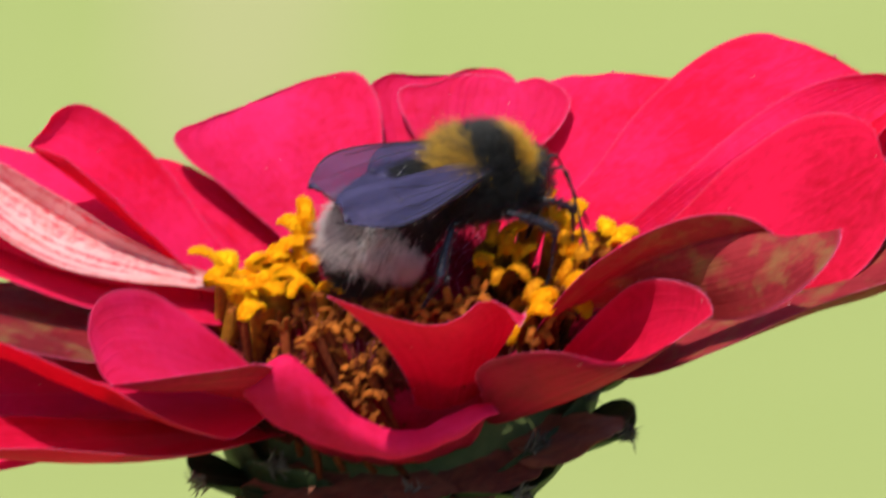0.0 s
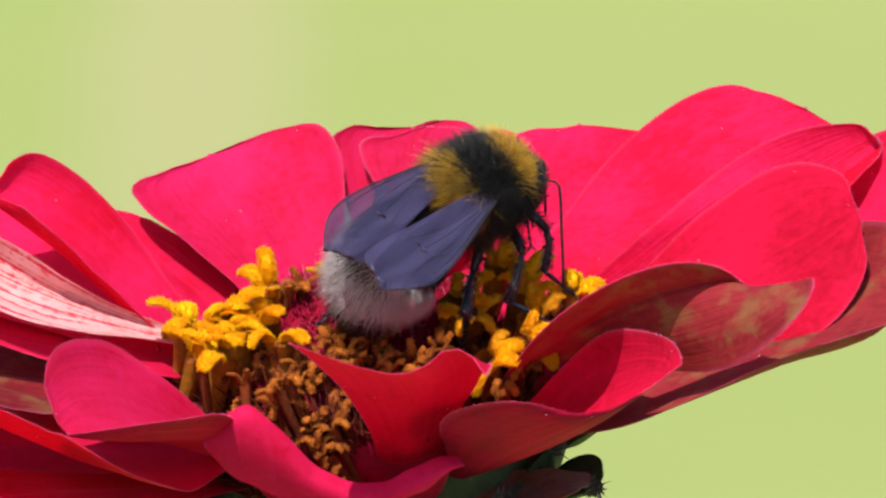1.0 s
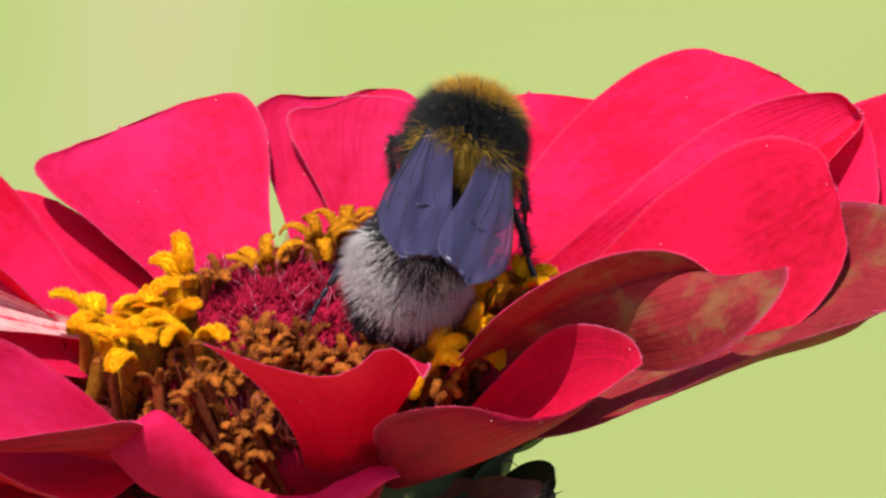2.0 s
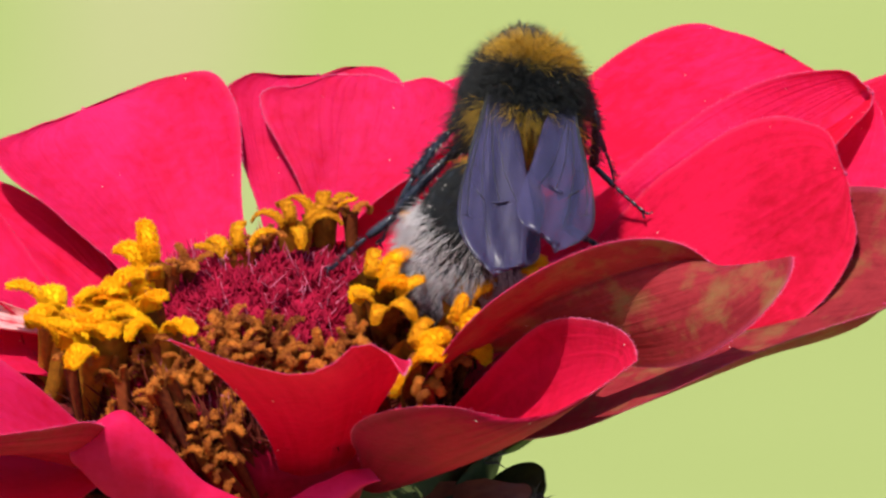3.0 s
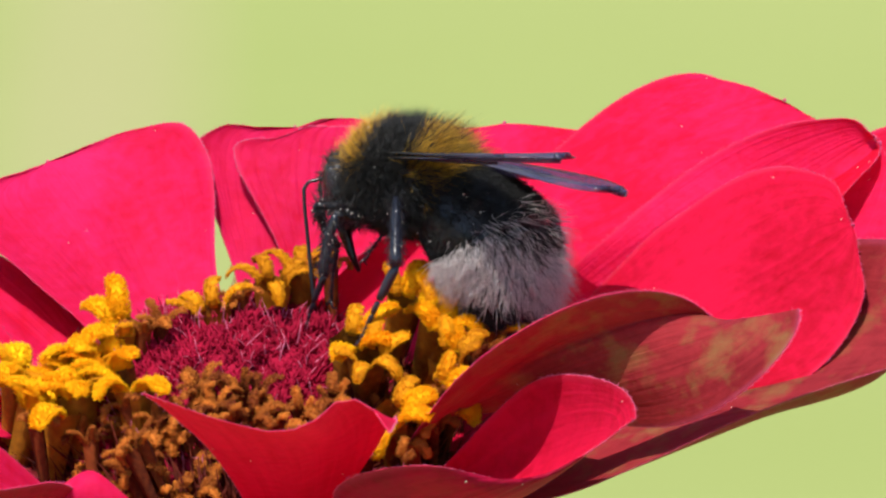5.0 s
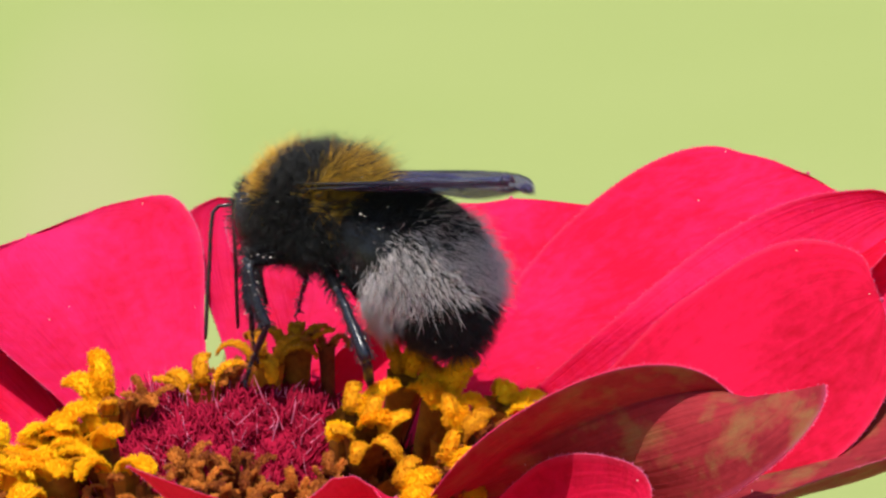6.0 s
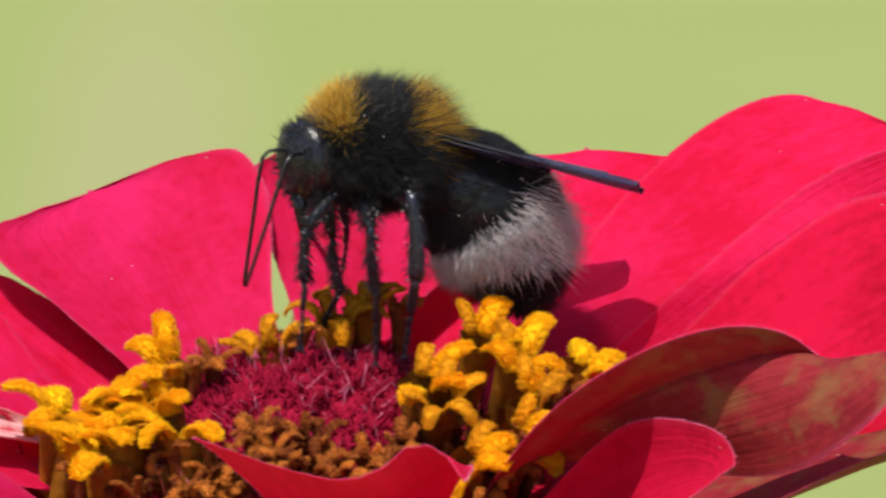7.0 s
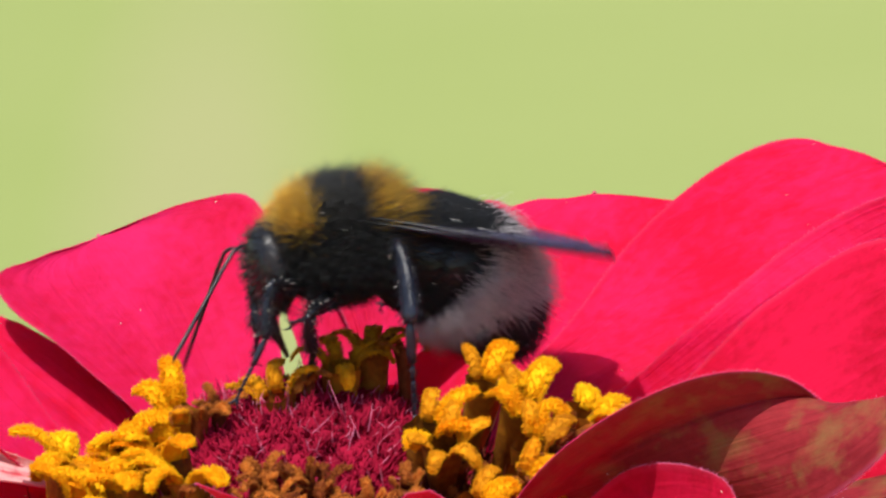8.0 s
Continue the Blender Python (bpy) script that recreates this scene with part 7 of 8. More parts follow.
    walk(limbs["middle", "right", "tibia"], [
        (0.00, pose(0.00290, 0.00000, 0.00000, 53.4, -46.0, 79.3)),
        (0.30, pose(0.00290, 0.00000, 0.00000, 54.0, -47.3, 78.4)),
        (0.50, pose(0.00290, 0.00000, 0.00000, 58.7, -54.9, 70.8)),
        (0.57, pose(0.00290, 0.00000, 0.00000, 51.1, -37.4, 60.1)),
        (0.65, pose(0.00290, 0.00000, 0.00000, 46.3, -23.0, 43.4)),
        (0.73, pose(0.00290, 0.00000, 0.00000, 43.2, -11.5, 23.0)),
        (0.80, pose(0.00290, 0.00000, 0.00000, 42.2, -2.0, 0.8)),
        (0.90, pose(0.00290, 0.00000, 0.00000, 45.7, 26.5, 15.8)),
        (1.00, pose(0.00290, 0.00000, 0.00000, 61.3, 52.5, 40.7)),
        (1.15, pose(0.00290, 0.00000, 0.00000, 76.3, 24.5, 55.1)),
        (1.30, pose(0.00290, 0.00000, 0.00000, 82.4, -5.5, 57.9)),
        (1.40, pose(0.00290, 0.00000, 0.00000, 76.5, 11.4, 28.7)),
        (1.50, pose(0.00290, 0.00000, 0.00000, 66.6, 23.3, -4.8)),
        (1.60, pose(0.00290, 0.00000, 0.00000, 66.6, 12.1, -2.8)),
        (1.70, pose(0.00290, 0.00000, 0.00000, 66.7, 0.8, -1.0)),
        (2.25, pose(0.00290, 0.00000, 0.00000, 73.9, 32.4, 22.6)),
        (2.80, pose(0.00290, 0.00000, 0.00000, 107.3, 54.9, 67.6)),
        (3.00, pose(0.00290, 0.00000, 0.00000, 109.9, 64.9, 70.0)),
        (3.20, pose(0.00290, 0.00000, 0.00000, 144.6, 66.4, 108.1)),
        (3.50, pose(0.00290, 0.00000, 0.00000, 142.2, 66.8, 105.6)),
        (3.70, pose(0.00290, 0.00000, 0.00000, 135.3, 66.1, 98.4)),
        (4.00, pose(0.00290, 0.00000, 0.00000, 128.5, 65.4, 91.1)),
        (4.20, pose(0.00290, 0.00000, 0.00000, 126.4, 69.4, 88.4)),
        (4.75, pose(0.00290, 0.00000, 0.00000, 127.9, 76.4, 88.8)),
        (5.30, pose(0.00290, 0.00000, 0.00000, 132.6, 83.2, 92.4)),
        (5.50, pose(0.00290, 0.00000, 0.00000, 111.9, 43.2, 63.9)),
        (5.70, pose(0.00290, 0.00000, 0.00000, 115.8, 39.4, 71.7)),
        (5.85, pose(0.00290, 0.00000, 0.00000, 119.6, 39.3, 78.1)),
        (6.00, pose(0.00290, 0.00000, 0.00000, 123.4, 39.0, 84.5)),
        (6.30, pose(0.00290, 0.00000, 0.00000, 124.8, 33.8, 87.5)),
        (6.50, pose(0.00290, 0.00000, 0.00000, 129.7, 38.3, 95.3)),
        (6.70, pose(0.00290, 0.00000, 0.00000, 116.0, 33.6, 71.7)),
        (7.00, pose(0.00290, 0.00000, 0.00000, 122.1, 35.2, 82.6)),
        (7.30, pose(0.00290, 0.00000, 0.00000, 137.6, 38.2, 107.8)),
        (7.50, pose(0.00290, 0.00000, 0.00000, 134.7, 35.9, 103.5)),
        (7.80, pose(0.00290, 0.00000, 0.00000, 130.8, 32.6, 97.6)),
        (8.00, pose(0.00290, 0.00000, 0.00000, 148.2, 39.9, 124.1)),
    ])
    walk(limbs["middle", "right", "tarsus"], [
        (0.00, pose(0.00331, 0.00219, 0.00230, 41.5, 19.5, 113.6)),
        (0.30, pose(0.00334, 0.00213, 0.00235, 43.7, 15.6, 121.4)),
        (0.50, pose(0.00351, 0.00174, 0.00262, 41.5, 26.0, 116.7)),
        (0.57, pose(0.00417, 0.00220, 0.00195, 16.7, 38.8, 76.1)),
        (0.65, pose(0.00504, 0.00202, 0.00125, -10.6, 34.2, 30.9)),
        (0.73, pose(0.00579, 0.00123, 0.00064, -23.6, 17.9, -5.3)),
        (0.80, pose(0.00610, 0.00004, 0.00011, -22.9, -0.1, -36.9)),
        (0.90, pose(0.00566, 0.00078, -0.00143, -32.6, -17.7, -2.1)),
        (1.00, pose(0.00438, 0.00127, -0.00254, -40.5, -30.9, 36.8)),
        (1.15, pose(0.00457, 0.00239, -0.00133, -43.0, -0.4, 57.5)),
        (1.30, pose(0.00459, 0.00270, 0.00031, -30.9, 26.1, 82.5)),
        (1.40, pose(0.00565, 0.00150, -0.00064, -35.3, 26.7, 79.8)),
        (1.50, pose(0.00583, -0.00025, -0.00127, -39.7, 27.4, 76.9)),
        (1.60, pose(0.00603, -0.00016, -0.00067, -77.3, 41.5, 37.8)),
        (1.70, pose(0.00610, -0.00005, -0.00004, -108.6, 27.1, -4.2)),
        (2.25, pose(0.00540, 0.00104, -0.00171, -118.9, 14.5, -16.1)),
        (2.80, pose(0.00360, 0.00170, -0.00262, -126.0, -1.1, -21.8)),
        (3.00, pose(0.00337, 0.00128, -0.00290, -131.5, 36.0, -20.5)),
        (3.20, pose(0.00250, 0.00122, -0.00293, -111.4, 42.3, 16.2)),
        (3.50, pose(0.00256, 0.00121, -0.00294, -103.0, 14.5, 31.7)),
        (3.70, pose(0.00271, 0.00128, -0.00293, -99.5, -28.9, 25.4)),
        (4.00, pose(0.00287, 0.00133, -0.00291, -99.9, -38.2, 29.3)),
        (4.20, pose(0.00293, 0.00112, -0.00300, -87.1, -39.3, 9.5)),
        (4.75, pose(0.00292, 0.00075, -0.00311, -109.7, -29.1, 47.6)),
        (5.30, pose(0.00288, 0.00038, -0.00318, -119.8, -10.3, 76.5)),
        (5.50, pose(0.00393, 0.00209, -0.00219, -142.8, 28.8, 78.6)),
        (5.70, pose(0.00368, 0.00235, -0.00203, -144.2, 29.3, 76.1)),
        (5.85, pose(0.00341, 0.00242, -0.00203, -145.4, -0.3, 63.8)),
        (6.00, pose(0.00314, 0.00248, -0.00201, -137.4, -28.2, 48.2)),
        (6.30, pose(0.00302, 0.00266, -0.00178, -141.6, -21.5, 68.5)),
        (6.50, pose(0.00267, 0.00250, -0.00199, -133.0, -22.5, 57.5)),
        (6.70, pose(0.00374, 0.00253, -0.00177, -141.4, 30.2, 73.9)),
        (7.00, pose(0.00324, 0.00259, -0.00184, -150.1, 27.1, 54.9)),
        (7.30, pose(0.00213, 0.00239, -0.00198, -155.9, 11.3, 33.8)),
        (7.50, pose(0.00230, 0.00252, -0.00188, -155.9, -24.2, 44.4)),
        (7.80, pose(0.00254, 0.00267, -0.00172, -154.2, -27.6, 42.7)),
        (8.00, pose(0.00152, 0.00203, -0.00205, -152.0, 1.4, 44.0)),
    ])
    walk(limbs["hind", "left", "leg"], [
        (0.00, pose(-0.00120, 0.00130, -0.00190, -86.6, -26.5, 92.6)),
        (0.30, pose(-0.00120, 0.00130, -0.00190, -86.8, -25.4, 93.0)),
        (0.50, pose(-0.00120, 0.00130, -0.00190, -86.9, -23.8, 93.3)),
        (0.80, pose(-0.00120, 0.00130, -0.00190, -89.8, -21.7, 100.7)),
        (0.85, pose(-0.00120, 0.00130, -0.00190, -96.2, -14.0, 121.2)),
        (0.90, pose(-0.00120, 0.00130, -0.00190, -99.3, -4.8, 140.2)),
        (0.95, pose(-0.00120, 0.00130, -0.00190, -99.3, 4.9, 158.8)),
        (1.00, pose(-0.00120, 0.00130, -0.00190, -96.1, 14.1, 177.8)),
        (1.30, pose(-0.00120, 0.00130, -0.00190, -95.4, 19.0, -179.6)),
        (1.50, pose(-0.00120, 0.00130, -0.00190, -98.8, 11.5, 167.4)),
        (1.70, pose(-0.00120, 0.00130, -0.00190, -99.8, 15.0, 162.9)),
        (2.25, pose(-0.00120, 0.00130, -0.00190, -105.0, 15.1, 143.3)),
        (2.80, pose(-0.00120, 0.00130, -0.00190, -109.9, 13.6, 123.8)),
        (2.90, pose(-0.00120, 0.00130, -0.00190, -107.3, 13.1, 134.9)),
        (3.00, pose(-0.00120, 0.00130, -0.00190, -104.9, 12.2, 145.9)),
        (3.20, pose(-0.00120, 0.00130, -0.00190, -104.6, 9.8, 147.6)),
        (3.50, pose(-0.00120, 0.00130, -0.00190, -106.0, 42.1, 144.4)),
        (3.60, pose(-0.00120, 0.00130, -0.00190, -118.3, 27.8, 123.3)),
        (3.70, pose(-0.00120, 0.00130, -0.00190, -123.6, 11.1, 107.5)),
        (4.00, pose(-0.00120, 0.00130, -0.00190, -121.8, 18.2, 114.7)),
        (4.20, pose(-0.00120, 0.00130, -0.00190, -122.5, -1.2, 110.3)),
        (5.30, pose(-0.00120, 0.00130, -0.00190, -119.8, -33.4, 101.7)),
        (5.50, pose(-0.00120, 0.00130, -0.00190, -129.7, -10.5, 127.3)),
        (5.70, pose(-0.00120, 0.00130, -0.00190, -129.6, -7.8, 126.7)),
        (6.00, pose(-0.00120, 0.00130, -0.00190, -128.1, 17.8, 143.9)),
        (6.30, pose(-0.00120, 0.00130, -0.00190, -128.7, 19.4, 141.8)),
        (6.50, pose(-0.00120, 0.00130, -0.00190, -128.1, 20.8, 143.7)),
        (6.60, pose(-0.00120, 0.00130, -0.00190, -128.8, -1.7, 139.5)),
        (6.70, pose(-0.00120, 0.00130, -0.00190, -127.8, -24.2, 135.2)),
        (7.00, pose(-0.00120, 0.00130, -0.00190, -114.4, -7.9, 89.5)),
        (7.30, pose(-0.00120, 0.00130, -0.00190, -116.8, -14.2, 102.2)),
        (7.50, pose(-0.00120, 0.00130, -0.00190, -124.4, -26.6, 123.6)),
        (7.80, pose(-0.00120, 0.00130, -0.00190, -122.9, -16.3, 119.4)),
        (8.00, pose(-0.00120, 0.00130, -0.00190, -120.2, -44.8, 114.3)),
    ])
    walk(limbs["hind", "left", "tibia"], [
        (0.00, pose(0.00310, 0.00000, 0.00000, 90.0, -58.8, 65.4)),
        (0.30, pose(0.00310, 0.00000, 0.00000, 96.4, -63.4, 57.1)),
        (0.50, pose(0.00310, 0.00000, 0.00000, 107.0, -67.8, 43.9)),
        (0.80, pose(0.00310, 0.00000, 0.00000, 71.3, -50.7, 85.8)),
        (0.85, pose(0.00310, 0.00000, 0.00000, 103.2, -48.4, 53.0)),
        (0.90, pose(0.00310, 0.00000, 0.00000, 124.7, -36.2, 28.5)),
        (0.95, pose(0.00310, 0.00000, 0.00000, 135.2, -19.3, 12.5)),
        (1.00, pose(0.00310, 0.00000, 0.00000, 138.3, -0.7, 0.2)),
        (1.30, pose(0.00310, 0.00000, 0.00000, 138.3, 0.7, -0.5)),
        (1.50, pose(0.00310, 0.00000, 0.00000, 138.4, 0.6, -0.5)),
        (1.70, pose(0.00310, 0.00000, 0.00000, 138.4, 0.1, -0.2)),
        (2.25, pose(0.00310, 0.00000, 0.00000, 136.8, -14.7, 4.0)),
        (2.80, pose(0.00310, 0.00000, 0.00000, 131.3, -28.9, 9.3)),
        (2.90, pose(0.00310, 0.00000, 0.00000, 136.0, -16.0, 3.5)),
        (3.00, pose(0.00310, 0.00000, 0.00000, 137.6, -2.7, -1.1)),
        (3.20, pose(0.00310, 0.00000, 0.00000, 138.1, -4.8, -6.5)),
        (3.50, pose(0.00310, 0.00000, 0.00000, 131.2, -13.8, -0.1)),
        (3.60, pose(0.00310, 0.00000, 0.00000, 129.5, -27.0, 7.7)),
        (3.70, pose(0.00310, 0.00000, 0.00000, 123.9, -39.6, 17.5)),
        (4.00, pose(0.00310, 0.00000, 0.00000, 123.5, -35.6, 20.0)),
        (4.20, pose(0.00310, 0.00000, 0.00000, 107.7, -48.3, 49.0)),
        (5.30, pose(0.00310, 0.00000, 0.00000, 94.5, -49.7, 72.1)),
        (5.50, pose(0.00310, 0.00000, 0.00000, 141.0, -29.4, 22.6)),
        (5.70, pose(0.00310, 0.00000, 0.00000, 135.2, -38.1, 31.3)),
        (6.00, pose(0.00310, 0.00000, 0.00000, 149.5, -15.9, 11.0)),
        (6.30, pose(0.00310, 0.00000, 0.00000, 150.4, -10.8, 4.3)),
        (6.50, pose(0.00310, 0.00000, 0.00000, 150.2, -6.8, 7.1)),
        (6.60, pose(0.00310, 0.00000, 0.00000, 141.0, -29.7, 33.6)),
        (6.70, pose(0.00310, 0.00000, 0.00000, 115.8, -44.3, 72.3)),
        (7.00, pose(0.00310, 0.00000, 0.00000, 44.6, -39.1, 106.8)),
        (7.30, pose(0.00310, 0.00000, 0.00000, 32.7, -41.9, 144.1)),
        (7.50, pose(0.00310, 0.00000, 0.00000, 59.3, -48.3, 134.7)),
        (7.80, pose(0.00310, 0.00000, 0.00000, 60.8, -47.1, 123.7)),
        (8.00, pose(0.00310, 0.00000, 0.00000, 65.7, -19.9, 111.9)),
    ])
    walk(limbs["hind", "left", "tarsus"], [
        (0.00, pose(0.00398, 0.00192, 0.00348, 73.0, 39.0, 113.7)),
        (0.30, pose(0.00409, 0.00153, 0.00364, 67.1, 46.4, 103.6)),
        (0.50, pose(0.00421, 0.00107, 0.00377, 69.7, 40.9, 105.6)),
        (0.80, pose(0.00329, 0.00257, 0.00315, 81.3, -12.3, 121.1)),
        (0.85, pose(0.00473, 0.00216, 0.00304, 104.4, -34.0, 99.7)),
        (0.90, pose(0.00599, 0.00157, 0.00241, 139.2, -40.7, 61.9)),
        (0.95, pose(0.00685, 0.00083, 0.00135, 166.9, -27.8, 26.5)),
        (1.00, pose(0.00717, 0.00001, 0.00005, 176.6, -5.0, 2.3)),
        (1.30, pose(0.00717, -0.00004, -0.00005, 176.6, 0.3, -1.2)),
        (1.50, pose(0.00717, -0.00003, -0.00005, 176.8, 0.3, -0.7)),
        (1.70, pose(0.00717, -0.00001, -0.00001, 176.8, -0.7, -0.3)),
        (2.25, pose(0.00703, 0.00028, 0.00103, 167.4, -23.7, 22.9)),
        (2.80, pose(0.00662, 0.00058, 0.00197, 139.0, -34.4, 55.2)),
        (2.90, pose(0.00701, 0.00024, 0.00113, 160.6, -17.4, 24.2)),
        (3.00, pose(0.00717, -0.00008, 0.00019, 165.2, 7.6, 2.1)),
        (3.20, pose(0.00713, -0.00046, 0.00034, 164.8, -16.3, 11.9)),
        (3.50, pose(0.00706, -0.00000, 0.00098, 162.4, 1.6, 4.1)),
        (3.60, pose(0.00670, 0.00049, 0.00185, 147.1, -19.4, 47.4)),
        (3.70, pose(0.00609, 0.00094, 0.00260, 115.4, -13.1, 93.7)),
        (4.00, pose(0.00621, 0.00113, 0.00237, 123.0, -3.6, 105.2)),
        (4.20, pose(0.00488, 0.00204, 0.00304, 110.3, 1.0, 127.4)),
        (5.30, pose(0.00391, 0.00251, 0.00311, 95.9, -22.4, 105.7)),
        (5.50, pose(0.00638, 0.00136, 0.00200, 140.7, -41.5, 69.1)),
        (5.70, pose(0.00584, 0.00166, 0.00252, 101.8, -54.2, 118.3)),
        (6.00, pose(0.00695, 0.00075, 0.00112, 103.6, -57.3, 124.6)),
        (6.30, pose(0.00709, 0.00030, 0.00077, 109.8, -55.8, 114.3)),
        (6.50, pose(0.00711, 0.00050, 0.00048, 100.5, -58.0, 126.7)),
        (6.60, pose(0.00605, 0.00196, 0.00202, 95.7, -61.4, 140.0)),
        (6.70, pose(0.00399, 0.00278, 0.00284, 95.5, -62.9, 150.2)),
        (7.00, pose(0.00219, 0.00302, 0.00257, 67.4, -28.1, 136.1)),
        (7.30, pose(0.00064, 0.00178, 0.00272, 70.7, -32.5, 149.4)),
        (7.50, pose(0.00120, 0.00192, 0.00304, 85.9, -24.6, 149.2)),
        (7.80, pose(0.00156, 0.00231, 0.00299, 83.9, -29.3, 145.6)),
        (8.00, pose(0.00167, 0.00355, 0.00139, 83.2, -26.4, 150.2)),
    ])
    walk(limbs["hind", "right", "leg"], [
        (0.00, pose(-0.00120, -0.00130, -0.00190, -31.4, -7.9, -141.0)),
        (0.30, pose(-0.00120, -0.00130, -0.00190, -31.8, -17.1, -138.9)),
        (0.50, pose(-0.00120, -0.00130, -0.00190, -30.9, 6.4, -149.0)),
        (0.80, pose(-0.00120, -0.00130, -0.00190, -30.6, 11.7, -147.2)),
        (1.00, pose(-0.00120, -0.00130, -0.00190, -28.6, 20.5, -140.2)),
        (1.30, pose(-0.00120, -0.00130, -0.00190, -27.2, 23.1, -136.3)),
        (1.50, pose(-0.00120, -0.00130, -0.00190, -32.0, 21.7, -148.9)),
        (1.60, pose(-0.00120, -0.00130, -0.00190, -33.2, 21.6, -152.2)),
        (1.70, pose(-0.00120, -0.00130, -0.00190, -34.4, 21.4, -155.5)),
        (2.80, pose(-0.00120, -0.00130, -0.00190, -29.4, -1.7, -127.5)),
        (3.00, pose(-0.00120, -0.00130, -0.00190, -31.2, -12.9, -113.9)),
        (3.20, pose(-0.00120, -0.00130, -0.00190, -33.4, -19.0, -105.6)),
        (3.50, pose(-0.00120, -0.00130, -0.00190, -35.3, -22.0, -100.4)),
        (3.70, pose(-0.00120, -0.00130, -0.00190, -37.1, -24.5, -95.7)),
        (4.00, pose(-0.00120, -0.00130, -0.00190, -38.1, -25.9, -93.4)),
        (4.20, pose(-0.00120, -0.00130, -0.00190, -38.5, -25.9, -92.5)),
        (5.30, pose(-0.00120, -0.00130, -0.00190, -38.2, -22.8, -93.2)),
        (5.50, pose(-0.00120, -0.00130, -0.00190, -36.6, -22.0, -97.3)),
        (5.70, pose(-0.00120, -0.00130, -0.00190, -37.4, -22.9, -95.2)),
        (6.00, pose(-0.00120, -0.00130, -0.00190, -37.7, -25.6, -94.6)),
        (6.30, pose(-0.00120, -0.00130, -0.00190, -37.3, -27.2, -95.5)),
        (6.50, pose(-0.00120, -0.00130, -0.00190, -37.7, -28.0, -94.7)),
        (6.70, pose(-0.00120, -0.00130, -0.00190, -39.1, -28.5, -91.6)),
        (7.00, pose(-0.00120, -0.00130, -0.00190, -39.5, -27.4, -90.7)),
        (7.30, pose(-0.00120, -0.00130, -0.00190, -39.6, -25.1, -90.6)),
        (7.50, pose(-0.00120, -0.00130, -0.00190, -40.0, -27.1, -89.7)),
        (7.80, pose(-0.00120, -0.00130, -0.00190, -39.2, -28.6, -91.3)),
        (8.00, pose(-0.00120, -0.00130, -0.00190, -39.5, -25.6, -90.7)),
    ])
    walk(limbs["hind", "right", "tibia"], [
        (0.00, pose(0.00310, 0.00000, 0.00000, 42.0, 25.3, 35.8)),
        (0.30, pose(0.00310, 0.00000, 0.00000, 48.1, 22.8, 41.5)),
        (0.50, pose(0.00310, 0.00000, 0.00000, 33.1, -17.4, 28.3)),
        (0.80, pose(0.00310, 0.00000, 0.00000, 40.0, -19.2, -0.4)),
        (1.00, pose(0.00310, 0.00000, 0.00000, 37.0, -36.7, -4.0)),
        (1.30, pose(0.00310, 0.00000, 0.00000, 41.8, -25.6, -17.4)),
        (1.50, pose(0.00310, 0.00000, 0.00000, 45.7, -22.8, -13.5)),
        (1.60, pose(0.00310, 0.00000, 0.00000, 45.1, -11.0, -7.8)),
        (1.70, pose(0.00310, 0.00000, 0.00000, 45.0, 0.9, -2.2)),
        (2.80, pose(0.00310, 0.00000, 0.00000, 29.2, 50.5, -31.0)),
        (3.00, pose(0.00310, 0.00000, 0.00000, 3.7, 59.0, -60.1)),
        (3.20, pose(0.00310, 0.00000, 0.00000, -38.5, 63.4, -106.4)),
        (3.50, pose(0.00310, 0.00000, 0.00000, -45.1, 59.6, -113.6)),
        (3.70, pose(0.00310, 0.00000, 0.00000, -44.5, 61.2, -112.4)),
        (4.00, pose(0.00310, 0.00000, 0.00000, -42.7, 62.5, -110.1)),
        (4.20, pose(0.00310, 0.00000, 0.00000, -39.3, 59.7, -106.6)),
        (5.30, pose(0.00310, 0.00000, 0.00000, -38.1, 39.7, -108.8)),
        (5.50, pose(0.00310, 0.00000, 0.00000, -31.0, 56.7, -99.3)),
        (5.70, pose(0.00310, 0.00000, 0.00000, -32.2, 55.6, -100.5)),
        (6.00, pose(0.00310, 0.00000, 0.00000, -30.2, 71.1, -95.8)),
        (6.30, pose(0.00310, 0.00000, 0.00000, -29.4, 77.3, -93.1)),
        (6.50, pose(0.00310, 0.00000, 0.00000, -31.5, 72.2, -95.2)),
        (6.70, pose(0.00310, 0.00000, 0.00000, -34.9, 65.6, -99.8)),
        (7.00, pose(0.00310, 0.00000, 0.00000, -34.2, 59.8, -100.5)),
        (7.30, pose(0.00310, 0.00000, 0.00000, -34.5, 49.9, -103.6)),
        (7.50, pose(0.00310, 0.00000, 0.00000, -31.8, 66.8, -98.5)),
        (7.80, pose(0.00310, 0.00000, 0.00000, -24.5, 74.4, -88.7)),
        (8.00, pose(0.00310, 0.00000, 0.00000, -38.0, 48.5, -107.0)),
    ])
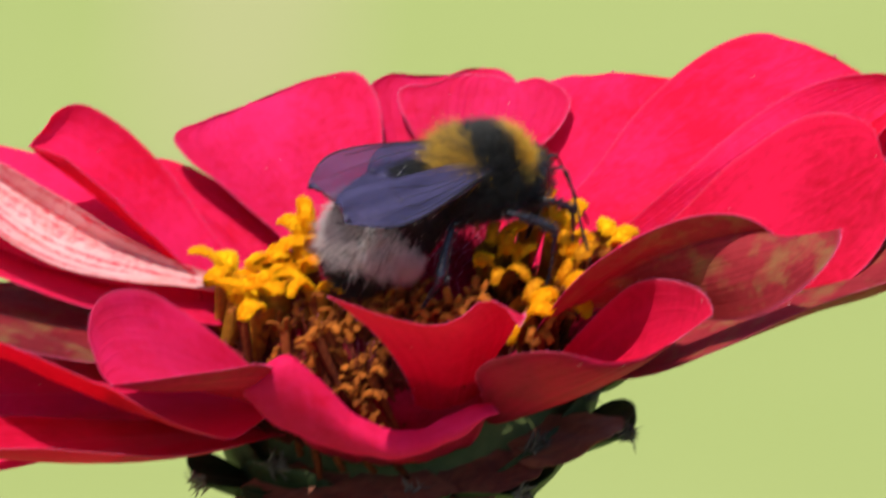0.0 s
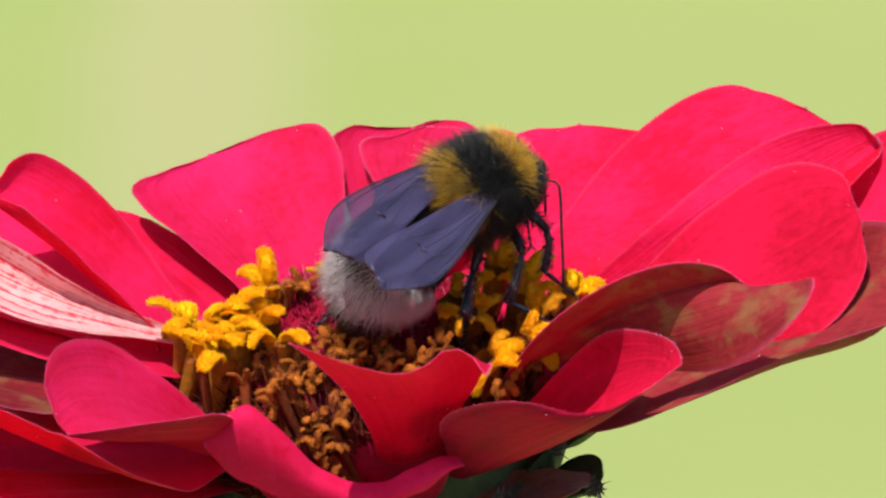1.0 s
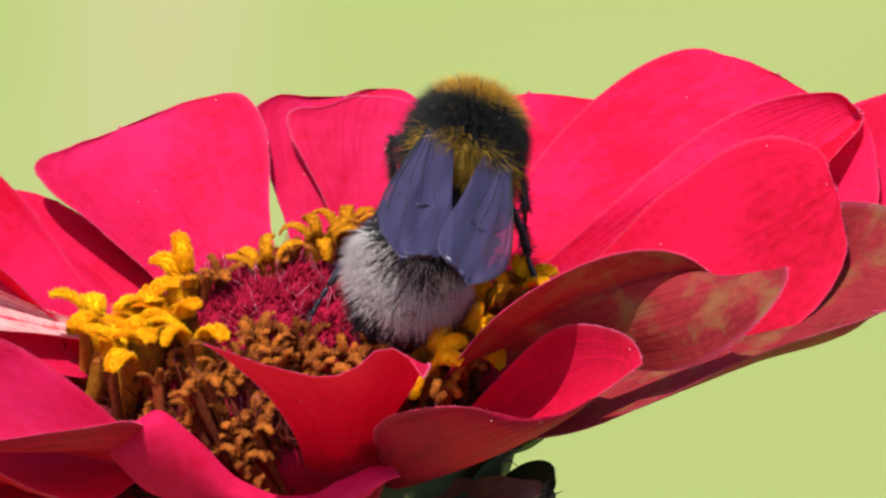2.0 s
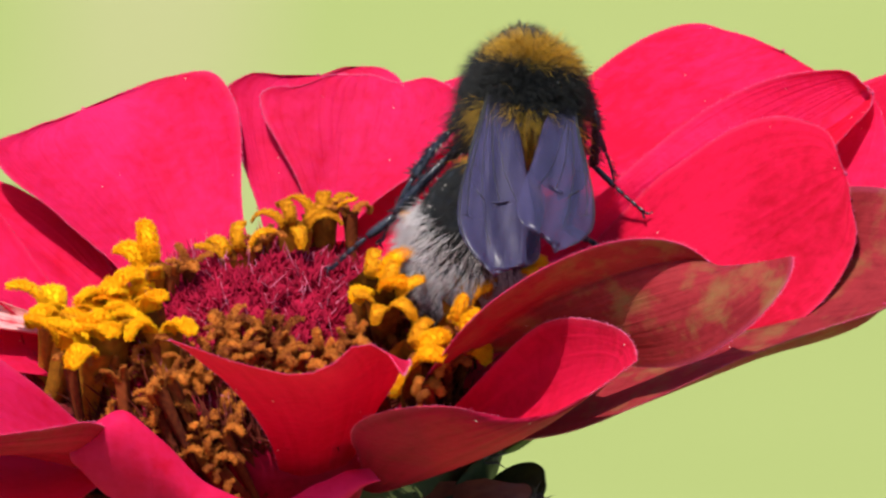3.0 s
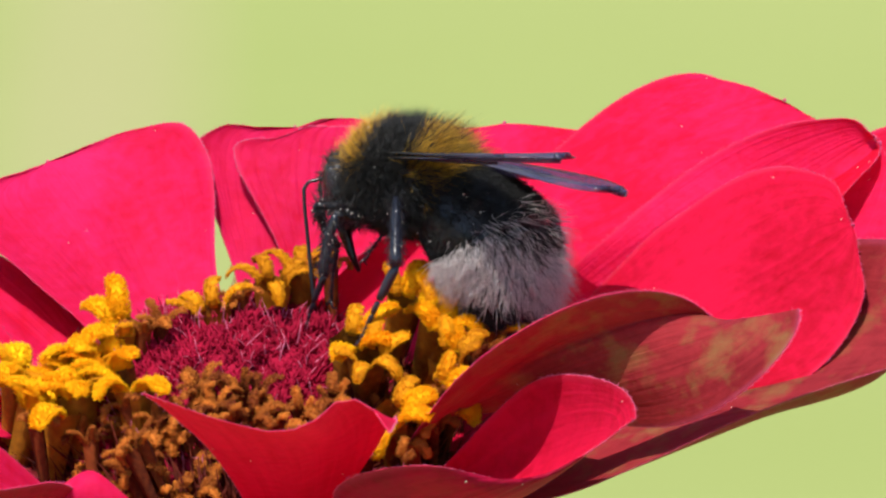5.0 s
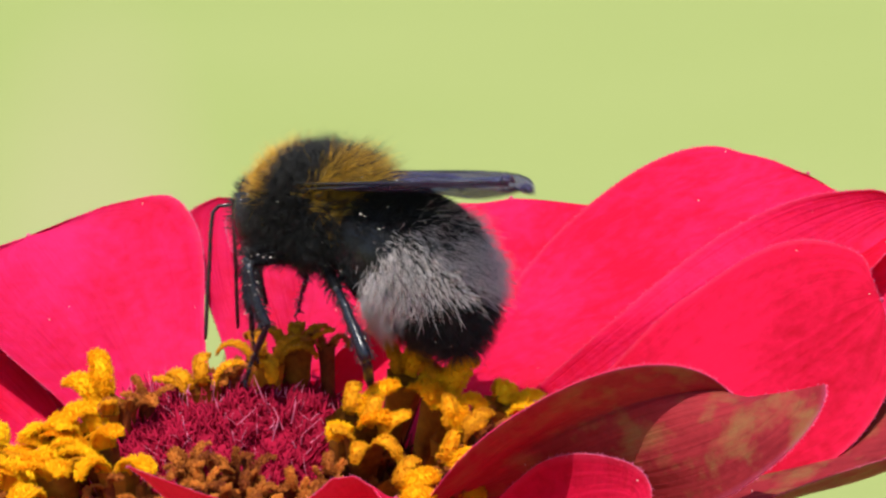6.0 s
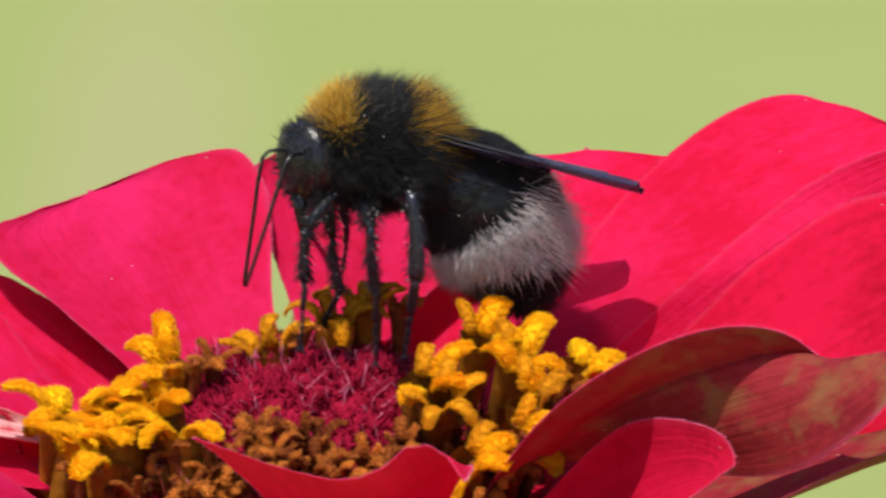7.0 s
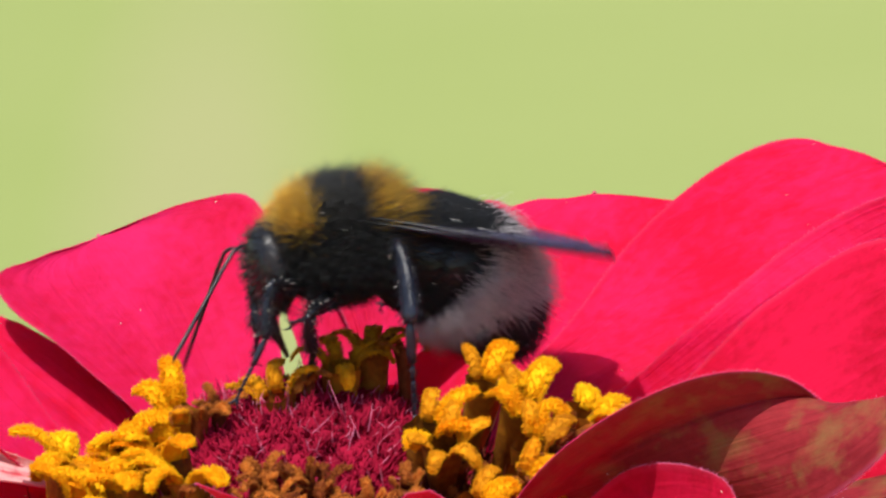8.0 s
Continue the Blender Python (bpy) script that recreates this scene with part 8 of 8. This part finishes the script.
    walk(limbs["hind", "right", "tarsus"], [
        (0.00, pose(0.00609, 0.00215, -0.00174, -156.0, 70.6, -159.9)),
        (0.30, pose(0.00591, 0.00249, -0.00158, -171.1, 70.3, -172.1)),
        (0.50, pose(0.00652, 0.00184, 0.00122, -93.5, 81.0, -99.0)),
        (0.80, pose(0.00695, -0.00002, 0.00134, 19.5, 66.3, 11.5)),
        (1.00, pose(0.00636, -0.00023, 0.00244, 61.9, 71.9, 46.9)),
        (1.30, pose(0.00661, -0.00110, 0.00176, 47.7, 59.9, 27.3)),
        (1.50, pose(0.00675, -0.00087, 0.00158, 40.7, 63.0, 31.3)),
        (1.60, pose(0.00706, -0.00054, 0.00078, 2.3, 16.7, -19.2)),
        (1.70, pose(0.00717, -0.00016, -0.00006, 8.4, -36.0, -44.3)),
        (2.80, pose(0.00532, -0.00133, -0.00315, -41.3, -58.3, -8.0)),
        (3.00, pose(0.00415, -0.00182, -0.00349, -33.6, -31.6, -30.4)),
        (3.20, pose(0.00258, -0.00175, -0.00364, -43.2, -5.4, -15.0)),
        (3.50, pose(0.00227, -0.00189, -0.00351, -42.0, 9.5, 14.7)),
        (3.70, pose(0.00235, -0.00181, -0.00357, -37.6, -2.1, 44.1)),
        (4.00, pose(0.00245, -0.00177, -0.00361, -36.3, -2.2, 55.0)),
        (4.20, pose(0.00251, -0.00197, -0.00352, -35.0, -11.7, 46.6)),
        (5.30, pose(0.00209, -0.00297, -0.00260, -36.1, 26.8, 53.6)),
        (5.50, pose(0.00274, -0.00221, -0.00341, -35.2, 70.5, 59.3)),
        (5.70, pose(0.00268, -0.00227, -0.00336, -33.4, 66.8, 59.6)),
        (6.00, pose(0.00297, -0.00131, -0.00386, -22.5, 24.0, 72.7)),
        (6.30, pose(0.00305, -0.00090, -0.00397, -16.8, 28.6, 85.8)),
        (6.50, pose(0.00299, -0.00124, -0.00388, -19.7, 22.0, 76.5)),
        (6.70, pose(0.00281, -0.00166, -0.00371, -18.4, 69.8, 74.5)),
        (7.00, pose(0.00273, -0.00201, -0.00352, -42.6, 52.8, 46.0)),
        (7.30, pose(0.00248, -0.00255, -0.00312, -45.9, 30.2, 41.0)),
        (7.50, pose(0.00286, -0.00159, -0.00374, -32.4, 17.3, 70.5)),
        (7.80, pose(0.00312, -0.00110, -0.00392, -32.1, 12.4, 72.7)),
        (8.00, pose(0.00231, -0.00258, -0.00305, -40.3, 25.1, 50.6)),
    ])


motions()
